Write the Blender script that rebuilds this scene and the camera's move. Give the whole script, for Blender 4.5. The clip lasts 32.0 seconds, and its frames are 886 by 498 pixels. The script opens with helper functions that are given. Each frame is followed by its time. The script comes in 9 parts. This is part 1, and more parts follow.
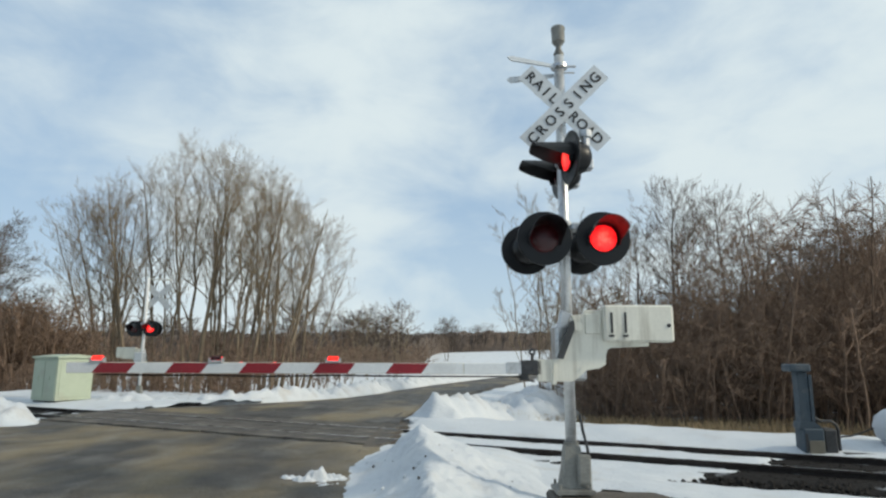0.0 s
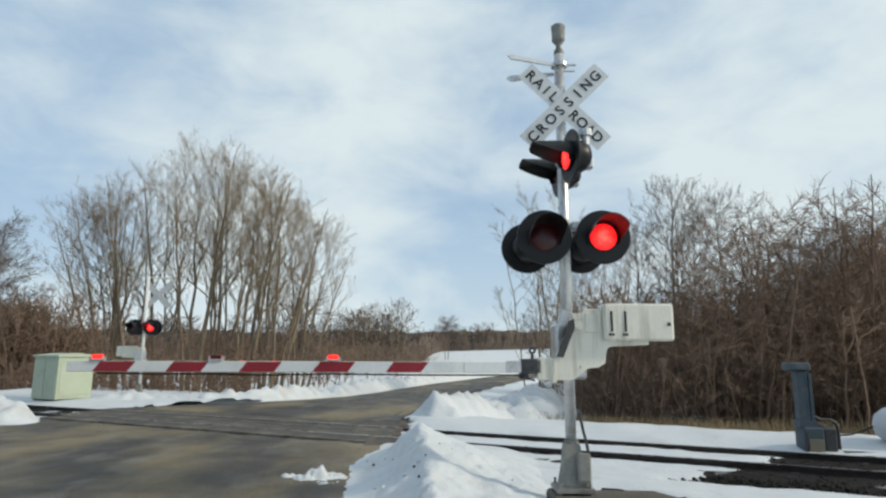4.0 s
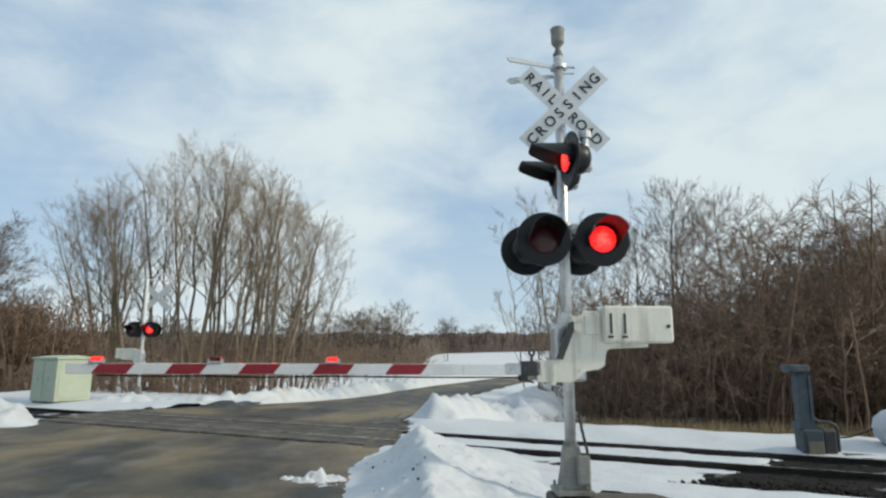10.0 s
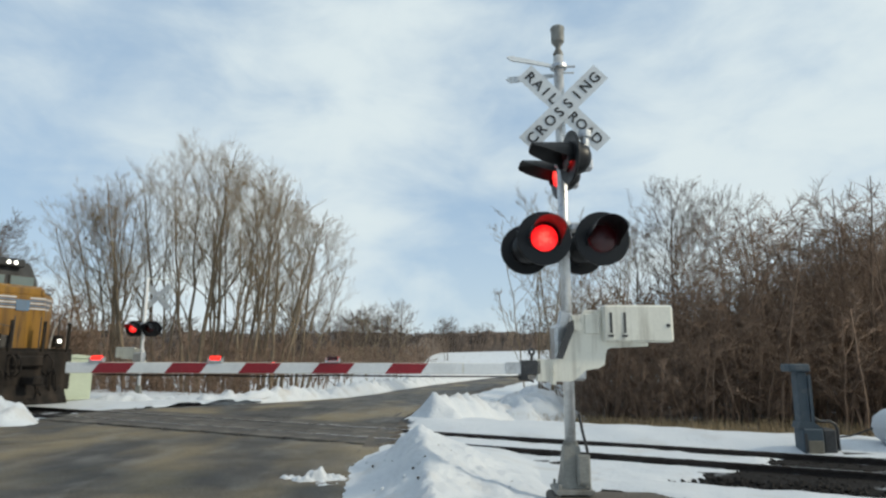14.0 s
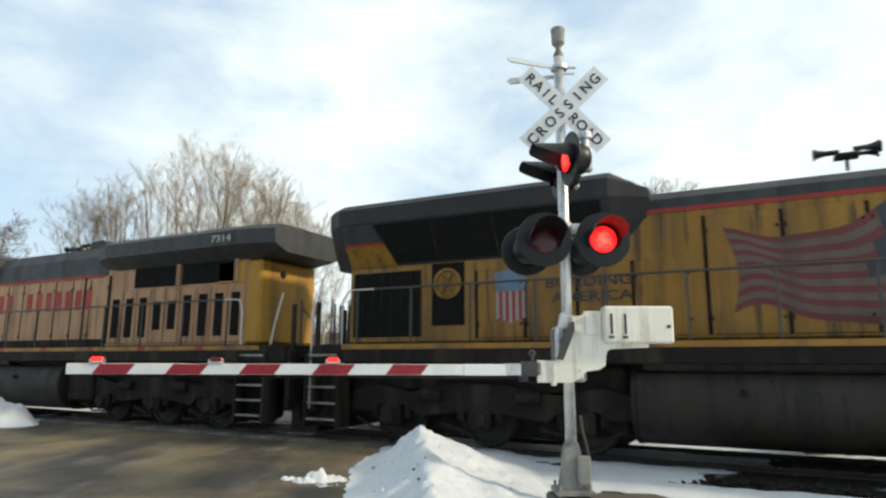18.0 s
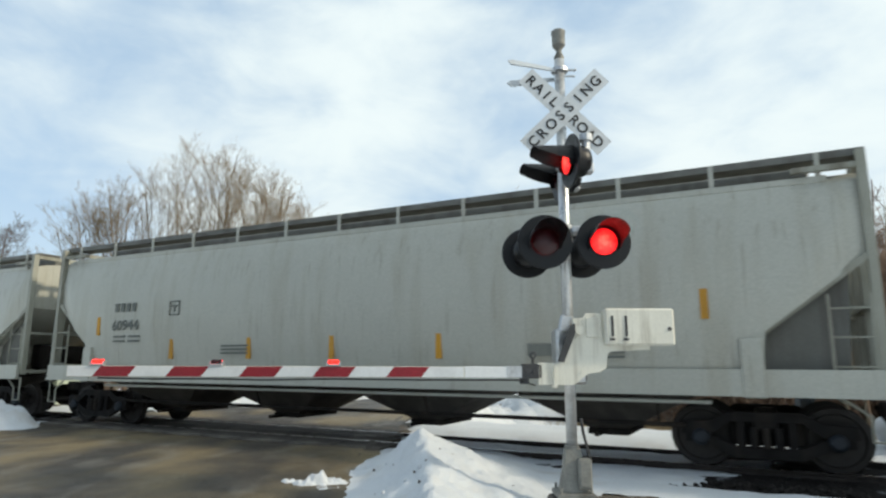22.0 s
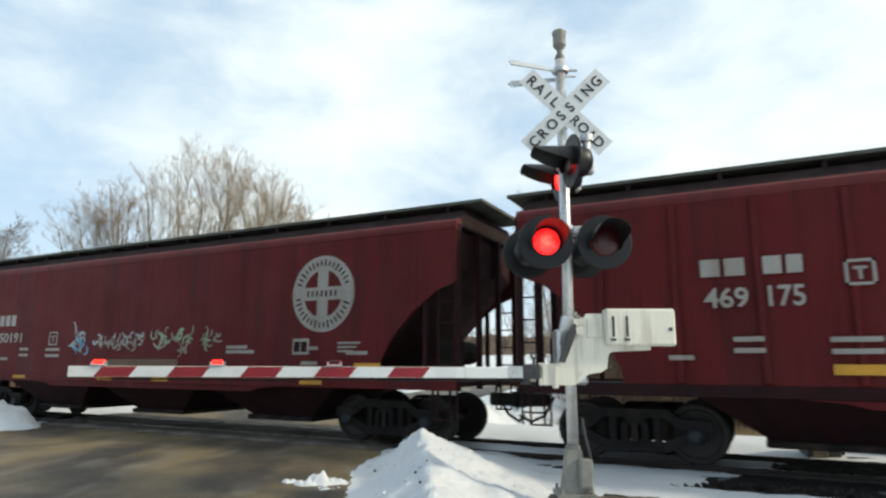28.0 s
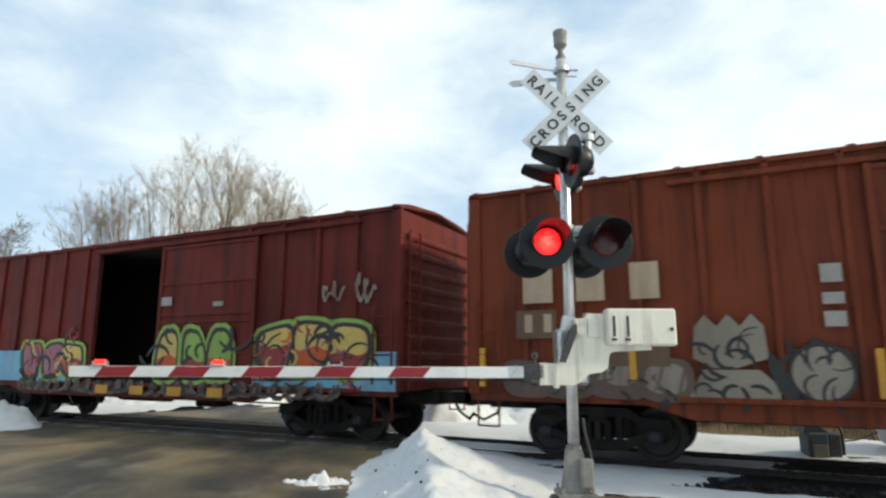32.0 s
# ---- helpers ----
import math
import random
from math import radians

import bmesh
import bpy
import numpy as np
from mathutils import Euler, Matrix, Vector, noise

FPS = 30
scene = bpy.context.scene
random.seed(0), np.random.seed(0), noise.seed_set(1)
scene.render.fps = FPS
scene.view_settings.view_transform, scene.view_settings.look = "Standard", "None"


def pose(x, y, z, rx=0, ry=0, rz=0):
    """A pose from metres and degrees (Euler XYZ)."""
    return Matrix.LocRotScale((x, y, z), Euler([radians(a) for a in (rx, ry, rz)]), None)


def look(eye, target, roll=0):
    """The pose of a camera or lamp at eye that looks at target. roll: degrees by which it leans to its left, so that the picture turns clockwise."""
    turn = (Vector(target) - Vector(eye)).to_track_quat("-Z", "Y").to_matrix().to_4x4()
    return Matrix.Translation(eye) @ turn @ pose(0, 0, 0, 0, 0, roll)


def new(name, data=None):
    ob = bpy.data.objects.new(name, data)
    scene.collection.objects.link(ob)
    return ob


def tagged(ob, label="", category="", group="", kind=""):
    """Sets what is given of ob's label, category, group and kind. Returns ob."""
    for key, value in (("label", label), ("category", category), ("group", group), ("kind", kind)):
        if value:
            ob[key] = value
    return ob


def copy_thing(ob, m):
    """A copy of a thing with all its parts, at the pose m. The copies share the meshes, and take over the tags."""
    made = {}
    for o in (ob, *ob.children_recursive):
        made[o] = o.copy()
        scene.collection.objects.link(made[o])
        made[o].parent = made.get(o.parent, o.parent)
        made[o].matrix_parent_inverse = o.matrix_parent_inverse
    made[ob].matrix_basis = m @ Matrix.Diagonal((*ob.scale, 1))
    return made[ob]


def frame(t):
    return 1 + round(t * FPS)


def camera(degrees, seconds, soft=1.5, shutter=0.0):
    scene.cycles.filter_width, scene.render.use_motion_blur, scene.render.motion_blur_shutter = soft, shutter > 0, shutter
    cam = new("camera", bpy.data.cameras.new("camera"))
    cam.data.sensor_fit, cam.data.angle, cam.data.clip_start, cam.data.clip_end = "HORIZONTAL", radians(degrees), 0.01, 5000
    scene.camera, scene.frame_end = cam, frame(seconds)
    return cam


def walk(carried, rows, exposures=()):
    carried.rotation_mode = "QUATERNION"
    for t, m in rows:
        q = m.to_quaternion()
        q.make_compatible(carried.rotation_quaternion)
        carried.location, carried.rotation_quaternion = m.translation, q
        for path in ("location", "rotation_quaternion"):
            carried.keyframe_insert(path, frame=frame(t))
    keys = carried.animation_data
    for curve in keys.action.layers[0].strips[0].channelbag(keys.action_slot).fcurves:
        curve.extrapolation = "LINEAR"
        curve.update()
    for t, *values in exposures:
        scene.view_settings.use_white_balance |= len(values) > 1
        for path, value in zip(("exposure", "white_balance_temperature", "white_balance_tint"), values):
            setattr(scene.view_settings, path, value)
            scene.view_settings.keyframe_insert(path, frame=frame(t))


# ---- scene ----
# ---------------------------------------------------------------- plan
# x runs along the track (the train travels towards +x), y across it, z = 0 at the top of the rails.
# The camera looks up the road, which crosses the track at a skew.
SKEW = radians(27.05)
EYE = (0.0, -11.6, 1.54)


def rp(lat, d, z=0.0):
    """A place by metres to the right of the eye's line up the road and metres along it."""
    return Vector((lat * math.cos(SKEW) - d * math.sin(SKEW), EYE[1] + lat * math.sin(SKEW) + d * math.cos(SKEW), z))


# ---------------------------------------------------------------- camera
cam = camera(71.16, 32.0, soft=2.4, shutter=0.16)
FOCAL = 1095.9
# seconds, and the small sway of the picture sideways and downwards
SWAY = [(0, 1, 0), (1, 1, 0), (1.5, 1, 0), (2, 1, -2), (2.5, 1, 0.3), (3, 1, 0), (3.5, 1, -1.5), (5.5, 1, -3), (6, -0.6, -1.8), (7, 0, -1.4), (8, 0, -1.3),
        (8.5, 0, 1.3), (9, 0, 1.5), (9.5, 0, 3), (10, 0, 1.5), (10.5, 0, 0), (12, 0, 0), (14, 0, 0), (14.5, 0, 0.7), (16.5, 0, -1), (17.5, 0, -0.4),
        (18, 0.8, 2), (18.5, 1.3, 3.6), (19, 2, 4.3), (20, 1.8, 5), (20.5, 3.4, 6), (21, 3, 5), (21.5, 2.4, 4), (22, 2, 6), (23, 1.8, 5.5), (24, 3, 5.7),
        (25, 3, 5.6), (28, 3.6, 6.6), (28.5, 4.2, 7.5), (29, 4.6, 8), (30, 4.5, 6.6), (30.5, 4.6, 6), (31, 5, 6.2), (32, 5, 6.4)]


def cam_pose(dx, dy):
    yaw, pitch = SKEW + dx / FOCAL, radians(10.12) + dy / FOCAL
    way = Vector((-math.sin(yaw) * math.cos(pitch), math.cos(yaw) * math.cos(pitch), math.sin(pitch)))
    return look(EYE, Vector(EYE) + way * 10, 0.16)


walk(cam, [(t, cam_pose(dx, dy)) for t, dx, dy in SWAY],
     exposures=[(0, -0.05, 6180, 8), (14.2, -0.05, 6180, 8), (16.4, 0.14, 6250, 7), (17, 0.38, 6500, 8), (18, 0.42, 6600, 8), (19, 0.46, 6750, 9), (21, 0.42, 6700, 9), (22, 0.22, 6350, 8), (25, 0.16, 6250, 8), (28, 0.40, 6450, 8), (32, 0.40, 6480, 8)])

# ---------------------------------------------------------------- sky and sun
SUN_AZ, SUN_EL = 103.0, 30.0     # degrees to the right of the road's direction, and above the horizon
world = bpy.data.worlds.new("world")
scene.world = world
world.use_nodes = True
wn, wl = world.node_tree.nodes, world.node_tree.links
wn.clear()


def wnode(kind, **values):
    n = wn.new(kind)
    for k, v in values.items():
        n.inputs[k].default_value = v
    return n


sun_dir = (rp(math.sin(radians(SUN_AZ)), math.cos(radians(SUN_AZ))) - rp(0, 0)).normalized()
sky = wn.new("ShaderNodeTexSky")
sky.sky_type, sky.sun_disc = "NISHITA", False
sky.sun_elevation = radians(SUN_EL)
sky.sun_rotation = math.atan2(sun_dir.x, sun_dir.y)
sky.air_density, sky.dust_density, sky.ozone_density = 1.0, 0.6, 1.6
coord = wn.new("ShaderNodeTexCoord")
stretch = wnode("ShaderNodeMapping", Rotation=(0.02, 0.05, 0.35), Scale=(1.25, 1.25, 2.5), Location=(1.9, 0.4, 0.2))
broad = wnode("ShaderNodeTexNoise", Scale=1.25, Detail=5.0, Roughness=0.45, Distortion=0.3)
fine = wnode("ShaderNodeTexNoise", Scale=5.0, Detail=7.0, Roughness=0.55, Distortion=0.3)
both = wn.new("ShaderNodeMix")
both.data_type = "FLOAT"
both.inputs["Factor"].default_value = 0.34
ramp = wn.new("ShaderNodeValToRGB")
ramp.color_ramp.interpolation = "EASE"
ramp.color_ramp.elements[0].position, ramp.color_ramp.elements[0].color = 0.31, (0.0, 0.0, 0.0, 1)
ramp.color_ramp.elements[1].position, ramp.color_ramp.elements[1].color = 0.585, (1, 1, 1, 1)
lift = wn.new("ShaderNodeSeparateXYZ")
haze = wn.new("ShaderNodeMapRange")
haze.inputs["From Min"].default_value, haze.inputs["From Max"].default_value = 0.0, 0.25
haze.inputs["To Min"].default_value, haze.inputs["To Max"].default_value = 0.45, 0.0
cover = wn.new("ShaderNodeMath")
cover.operation, cover.use_clamp = "MAXIMUM", True
thin = wn.new("ShaderNodeMix")          # thin high haze that pales the clear sky
thin.data_type = "RGBA"
thin.inputs[7].default_value = (4.9, 6.4, 7.9, 1)
cloud = wn.new("ShaderNodeMix")
cloud.data_type = "RGBA"
cloud.inputs[7].default_value = (7.7, 8.35, 8.3, 1)
lamp = wnode("ShaderNodeBackground", Strength=0.1)
out = wn.new("ShaderNodeOutputWorld")
wl.new(coord.outputs["Generated"], stretch.inputs["Vector"])
wl.new(coord.outputs["Generated"], lift.inputs[0])
wl.new(stretch.outputs[0], broad.inputs["Vector"])
wl.new(stretch.outputs[0], fine.inputs["Vector"])
wl.new(broad.outputs["Fac"], both.inputs[2])
wl.new(fine.outputs["Fac"], both.inputs[3])

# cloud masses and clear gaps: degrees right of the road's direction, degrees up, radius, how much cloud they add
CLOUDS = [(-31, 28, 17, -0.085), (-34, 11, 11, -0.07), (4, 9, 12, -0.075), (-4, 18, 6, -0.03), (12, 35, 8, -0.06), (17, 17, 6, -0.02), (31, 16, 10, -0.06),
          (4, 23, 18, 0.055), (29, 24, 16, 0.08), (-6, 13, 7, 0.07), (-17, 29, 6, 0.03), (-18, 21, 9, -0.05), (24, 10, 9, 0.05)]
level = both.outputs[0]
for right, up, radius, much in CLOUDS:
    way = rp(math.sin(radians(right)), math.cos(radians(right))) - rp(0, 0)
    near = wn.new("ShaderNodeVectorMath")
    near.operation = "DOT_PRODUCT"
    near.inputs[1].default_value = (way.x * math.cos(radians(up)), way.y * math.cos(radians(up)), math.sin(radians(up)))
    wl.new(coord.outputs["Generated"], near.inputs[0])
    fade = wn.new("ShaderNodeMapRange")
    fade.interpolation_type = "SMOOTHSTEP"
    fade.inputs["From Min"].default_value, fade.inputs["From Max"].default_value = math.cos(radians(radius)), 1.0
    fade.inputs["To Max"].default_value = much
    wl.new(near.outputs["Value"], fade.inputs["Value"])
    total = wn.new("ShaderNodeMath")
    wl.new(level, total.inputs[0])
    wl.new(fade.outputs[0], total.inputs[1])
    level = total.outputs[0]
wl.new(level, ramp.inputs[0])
# behind, away from the sun, the sky is clear and blue: cloud and haze thin out there
clear_way = rp(math.sin(radians(-128)), math.cos(radians(-128))) - rp(0, 0)
opposite = wn.new("ShaderNodeVectorMath")
opposite.operation = "DOT_PRODUCT"
opposite.inputs[1].default_value = (clear_way.x, clear_way.y, 0.0)
wl.new(coord.outputs["Generated"], opposite.inputs[0])
clear_part = wn.new("ShaderNodeMapRange")
clear_part.interpolation_type = "SMOOTHSTEP"
clear_part.inputs["From Min"].default_value, clear_part.inputs["From Max"].default_value = 0.20, 0.55
clear_part.inputs["To Min"].default_value, clear_part.inputs["To Max"].default_value = 1.0, 0.36
wl.new(opposite.outputs["Value"], clear_part.inputs["Value"])
hazy = wn.new("ShaderNodeMath")
hazy.operation = "MULTIPLY"
hazy.inputs[1].default_value = 0.72
wl.new(clear_part.outputs[0], hazy.inputs[0])
clouded = wn.new("ShaderNodeMath")
clouded.operation = "MULTIPLY"
wl.new(clear_part.outputs[0], clouded.inputs[1])
wl.new(lift.outputs["Z"], haze.inputs["Value"])
wl.new(ramp.outputs[0], cover.inputs[0])
wl.new(haze.outputs[0], cover.inputs[1])
wl.new(cover.outputs[0], clouded.inputs[0])
wl.new(clouded.outputs[0], cloud.inputs[0])
wl.new(hazy.outputs[0], thin.inputs[0])
wl.new(sky.outputs[0], thin.inputs[6])
wl.new(thin.outputs[2], cloud.inputs[6])
wl.new(cloud.outputs[2], lamp.inputs[0])
wl.new(lamp.outputs[0], out.inputs[0])

sun = new("sun", bpy.data.lights.new("sun", "SUN"))
sun.data.energy, sun.data.angle, sun.data.color = 2.5, radians(4.0), (1.0, 0.86, 0.64)
to_sun = Vector((sun_dir.x * math.cos(radians(SUN_EL)), sun_dir.y * math.cos(radians(SUN_EL)), math.sin(radians(SUN_EL))))
sun.matrix_world = look(to_sun * 200, (0, 0, 0))

# ---------------------------------------------------------------- materials


def material(name, color, rough=0.6, metal=0.0, second=None, scale=6.0, amount=0.5, grain=60.0, grain_amount=0.15,
             bump=0.1, bump_scale=40.0, dirt=None, dirt_scale=1.5, dirt_from=0.5, dirt_to=0.7, dirt_stretch=(1, 1, 1), dirt_turn=0.0, random_shade=0.0, per_island=0.0, emit=0.0, spec=0.5, more=None):
    """A surface with broad blotches, fine grain, stains and relief."""
    m = bpy.data.materials.new(name)
    m.use_nodes = True
    n, l = m.node_tree.nodes, m.node_tree.links
    b = n["Principled BSDF"]
    b.inputs["Roughness"].default_value, b.inputs["Metallic"].default_value = rough, metal
    b.inputs["Specular IOR Level"].default_value = spec
    tc = n.new("ShaderNodeTexCoord")
    last = None

    def mix(factor, a, c, kind="MIX"):
        x = n.new("ShaderNodeMix")
        x.data_type, x.blend_type = "RGBA", kind
        for socket, value in ((x.inputs[0], factor), (x.inputs[6], a), (x.inputs[7], c)):
            if isinstance(value, bpy.types.NodeSocket):
                l.new(value, socket)
            elif isinstance(value, (int, float)):
                socket.default_value = value
            else:
                socket.default_value = (*value[:3], 1)
        return x.outputs[2]

    def noise_tex(s, detail=5.0, stretch_by=(1, 1, 1), turn=0.0):
        mp = n.new("ShaderNodeMapping")
        mp.vector_type = "TEXTURE"
        mp.inputs["Scale"].default_value = tuple(1 / k for k in stretch_by)
        mp.inputs["Rotation"].default_value = (0, 0, turn)
        l.new(tc.outputs["Object"], mp.inputs[0])
        t = n.new("ShaderNodeTexNoise")
        t.inputs["Scale"].default_value, t.inputs["Detail"].default_value = s, detail
        l.new(mp.outputs[0], t.inputs["Vector"])
        return t.outputs["Fac"]

    def ramp_of(value, a, c, low=0.0, high=1.0):
        r = n.new("ShaderNodeMapRange")
        r.inputs["From Min"].default_value, r.inputs["From Max"].default_value = a, c
        r.inputs["To Min"].default_value, r.inputs["To Max"].default_value = low, high
        l.new(value, r.inputs["Value"])
        return r.outputs[0]

    second = second or tuple(c * 0.75 for c in color)
    last = mix(ramp_of(noise_tex(scale), 0.5 - 0.2, 0.5 + 0.2, 0.0, amount), color, second)
    if dirt:
        last = mix(ramp_of(noise_tex(dirt_scale, 8.0, dirt_stretch, dirt_turn), dirt_from, dirt_to, 0.0, dirt[3] if len(dirt) > 3 else 1.0), last, dirt)
    if more:        # a second kind of stain: colour, amount, scale, from, to, stretch, turn
        last = mix(ramp_of(noise_tex(more[2], 9.0, more[5], more[6]), more[3], more[4], 0.0, more[1]), last, more[0])
    g = noise_tex(grain, 3.0)
    last = mix(1.0, last, mix(ramp_of(g, 0.3, 0.7), (1 - grain_amount,) * 3, (1 + grain_amount,) * 3), "MULTIPLY")
    if random_shade:
        info = n.new("ShaderNodeObjectInfo")
        last = mix(1.0, last, mix(info.outputs["Random"], (1 - random_shade,) * 3, (1 + random_shade,) * 3), "MULTIPLY")
    if per_island:
        geo = n.new("ShaderNodeNewGeometry")
        last = mix(1.0, last, mix(geo.outputs["Random Per Island"], (1 - per_island,) * 3, (1 + per_island,) * 3), "MULTIPLY")
    l.new(last, b.inputs["Base Color"])
    if bump:
        bp = n.new("ShaderNodeBump")
        bp.inputs["Strength"].default_value, bp.inputs["Distance"].default_value = min(1.0, bump), 0.02
        l.new(noise_tex(bump_scale, 6.0), bp.inputs["Height"])
        l.new(bp.outputs[0], b.inputs["Normal"])
        l.new(ramp_of(noise_tex(scale * 2.0), 0.3, 0.7, max(0.02, rough - 0.08), min(1.0, rough + 0.1)), b.inputs["Roughness"])
    if emit:
        b.inputs["Emission Color"].default_value, b.inputs["Emission Strength"].default_value = (*color[:3], 1), emit
    return m


SNOW = material("snow", (0.61, 0.635, 0.66), 0.75, second=(0.53, 0.565, 0.61), scale=1.3, amount=0.6, grain=90, grain_amount=0.05, bump=1.0, bump_scale=12.0,
                dirt=(0.42, 0.38, 0.33, 0.5), dirt_scale=1.1, dirt_from=0.56, dirt_to=0.75)
SNOW_FIELD = material("snow_with_stubble", (0.68, 0.71, 0.74), 0.8, second=(0.60, 0.64, 0.69), scale=0.4, grain=40, grain_amount=0.06, bump=0.6, bump_scale=3.0,
                      dirt=(0.30, 0.24, 0.16, 0.55), dirt_scale=0.7, dirt_from=0.58, dirt_to=0.75)
ASPHALT = material("worn_asphalt", (0.064, 0.055, 0.043), 0.6, spec=0.4, second=(0.033, 0.029, 0.025), scale=0.8, amount=0.9, grain=45, grain_amount=0.4, bump=1.0, bump_scale=22,
                   dirt=(0.20, 0.155, 0.085, 0.9), dirt_scale=0.30, dirt_from=0.46, dirt_to=0.60, dirt_stretch=(1.3, 0.65, 1), dirt_turn=SKEW,
                   more=((0.20, 0.19, 0.165), 0.5, 1.2, 0.54, 0.69, (1.5, 0.6, 1), SKEW))
MUD = material("muddy_shoulder", (0.075, 0.062, 0.05), 0.8, second=(0.13, 0.11, 0.085), scale=1.2, grain=50, grain_amount=0.3, bump=0.8, bump_scale=14)
BALLAST = material("dark_ballast", (0.017, 0.015, 0.014), 0.9, spec=0.15, second=(0.010, 0.009, 0.0085), scale=3, grain=30, grain_amount=0.4, bump=0.9, bump_scale=22,
                   dirt=(0.72, 0.75, 0.8, 0.9), dirt_scale=0.9, dirt_from=0.56, dirt_to=0.66)
STONE = material("ballast_stone", (0.026, 0.023, 0.021), 0.9, spec=0.15, second=(0.012, 0.011, 0.010), scale=8, per_island=0.5, bump=0.5, bump_scale=60)
TIE = material("creosoted_timber", (0.03, 0.025, 0.021), 0.85, second=(0.018, 0.015, 0.013), scale=9, grain=80, grain_amount=0.3, bump=0.7, bump_scale=30,
               dirt=(0.75, 0.78, 0.82, 0.7), dirt_scale=2.5, dirt_from=0.6, dirt_to=0.7, random_shade=0.25)
RUBBER_PANEL = material("crossing_panel", (0.075, 0.066, 0.056), 0.8, second=(0.045, 0.04, 0.036), scale=2.5, grain=90, grain_amount=0.3, bump=0.6, bump_scale=40,
                        dirt=(0.2, 0.175, 0.14, 0.8), dirt_scale=1.3, dirt_from=0.5, dirt_to=0.7, random_shade=0.2)
RAIL_RUST = material("rusty_rail", (0.030, 0.022, 0.018), 0.6, 0.3, second=(0.018, 0.014, 0.012), scale=5, bump=0.3)
RAIL_TOP = material("polished_rail_head", (0.5, 0.5, 0.5), 0.28, 1.0, second=(0.36, 0.34, 0.33), scale=2, bump=0.05)
GALV = material("galvanised_steel", (0.58, 0.585, 0.59), 0.36, 0.8, second=(0.45, 0.46, 0.47), scale=7, grain=30, grain_amount=0.12, bump=0.15, bump_scale=50,
                dirt=(0.26, 0.24, 0.22, 0.6), dirt_scale=3.5, dirt_from=0.55, dirt_to=0.75)
MAST = material("mast_steel", (0.62, 0.63, 0.63), 0.34, 0.55, second=(0.50, 0.51, 0.52), scale=5, grain=30, grain_amount=0.1, bump=0.08, bump_scale=40,
                dirt=(0.2, 0.19, 0.18, 0.5), dirt_scale=3.0, dirt_from=0.55, dirt_to=0.75)
ALU = material("painted_aluminium", (0.72, 0.70, 0.61), 0.45, 0.1, second=(0.62, 0.60, 0.52), scale=3, grain=40, grain_amount=0.04, bump=0.03, bump_scale=40,
               dirt=(0.34, 0.31, 0.25, 0.55), dirt_scale=2.0, dirt_from=0.52, dirt_to=0.70, dirt_stretch=(6, 6, 0.5))
DARK_STEEL = material("dark_steel", (0.07, 0.07, 0.072), 0.5, 0.5, second=(0.04, 0.04, 0.04), scale=9, bump=0.2)
BLACK = material("black_paint", (0.006, 0.0065, 0.008), 0.38, second=(0.010, 0.0105, 0.012), scale=7, grain=50, grain_amount=0.2, bump=0.06, bump_scale=30, spec=0.35)
SIGN_WHITE = material("white_sign_sheet", (0.61, 0.64, 0.66), 0.5, second=(0.54, 0.57, 0.59), scale=5, grain=60, grain_amount=0.05, bump=0.05,
                      dirt=(0.45, 0.44, 0.42, 0.5), dirt_scale=4, dirt_from=0.58, dirt_to=0.75)
SIGN_BACK = material("sign_back", (0.55, 0.56, 0.56), 0.45, 0.4, second=(0.45, 0.46, 0.46), scale=6, bump=0.08)
LETTER = material("black_lettering", (0.022, 0.023, 0.025), 0.55, second=(0.03, 0.03, 0.03), bump=0.0)
ARM_WHITE = material("white_reflective_sheet", (0.74, 0.75, 0.75), 0.45, second=(0.64, 0.66, 0.67), scale=4, grain=50, grain_amount=0.05, bump=0.05,
                     dirt=(0.38, 0.38, 0.38, 0.45), dirt_scale=3, dirt_from=0.5, dirt_to=0.75)
ARM_RED = material("red_reflective_sheet", (0.27, 0.012, 0.022), 0.4, second=(0.19, 0.01, 0.018), scale=5, bump=0.05)
LIT = material("lit_red_lens", (1.0, 0.02, 0.016), 0.3, second=(0.85, 0.008, 0.010), amount=0.5, grain=40, grain_amount=0.3, bump=0.0, emit=1.6)

def glowing_lens(m):
    """A lens that is brightest at its middle, with the ribs of the glass in it."""
    n, l = m.node_tree.nodes, m.node_tree.links
    b = n["Principled BSDF"]
    tc = n.new("ShaderNodeTexCoord")
    away = n.new("ShaderNodeVectorMath")
    away.operation = "LENGTH"
    l.new(tc.outputs["Object"], away.inputs[0])
    spots = n.new("ShaderNodeTexNoise")
    spots.inputs["Scale"].default_value, spots.inputs["Detail"].default_value = 26.0, 2.0
    l.new(tc.outputs["Object"], spots.inputs["Vector"])
    shift = n.new("ShaderNodeMath")
    shift.operation = "MULTIPLY_ADD"
    shift.inputs[1].default_value = 0.16
    l.new(spots.outputs["Fac"], shift.inputs[0])
    l.new(away.outputs["Value"], shift.inputs[2])
    tone = n.new("ShaderNodeValToRGB")
    e = tone.color_ramp.elements
    e[0].position, e[0].color = 0.08, (1.0, 0.13, 0.09, 1)
    e[1].position, e[1].color = 0.24, (0.62, 0.002, 0.006, 1)
    mid_tone = e.new(0.17)
    mid_tone.color = (1.0, 0.022, 0.018, 1)
    l.new(shift.outputs[0], tone.inputs[0])
    l.new(tone.outputs[0], b.inputs["Emission Color"])
    return m


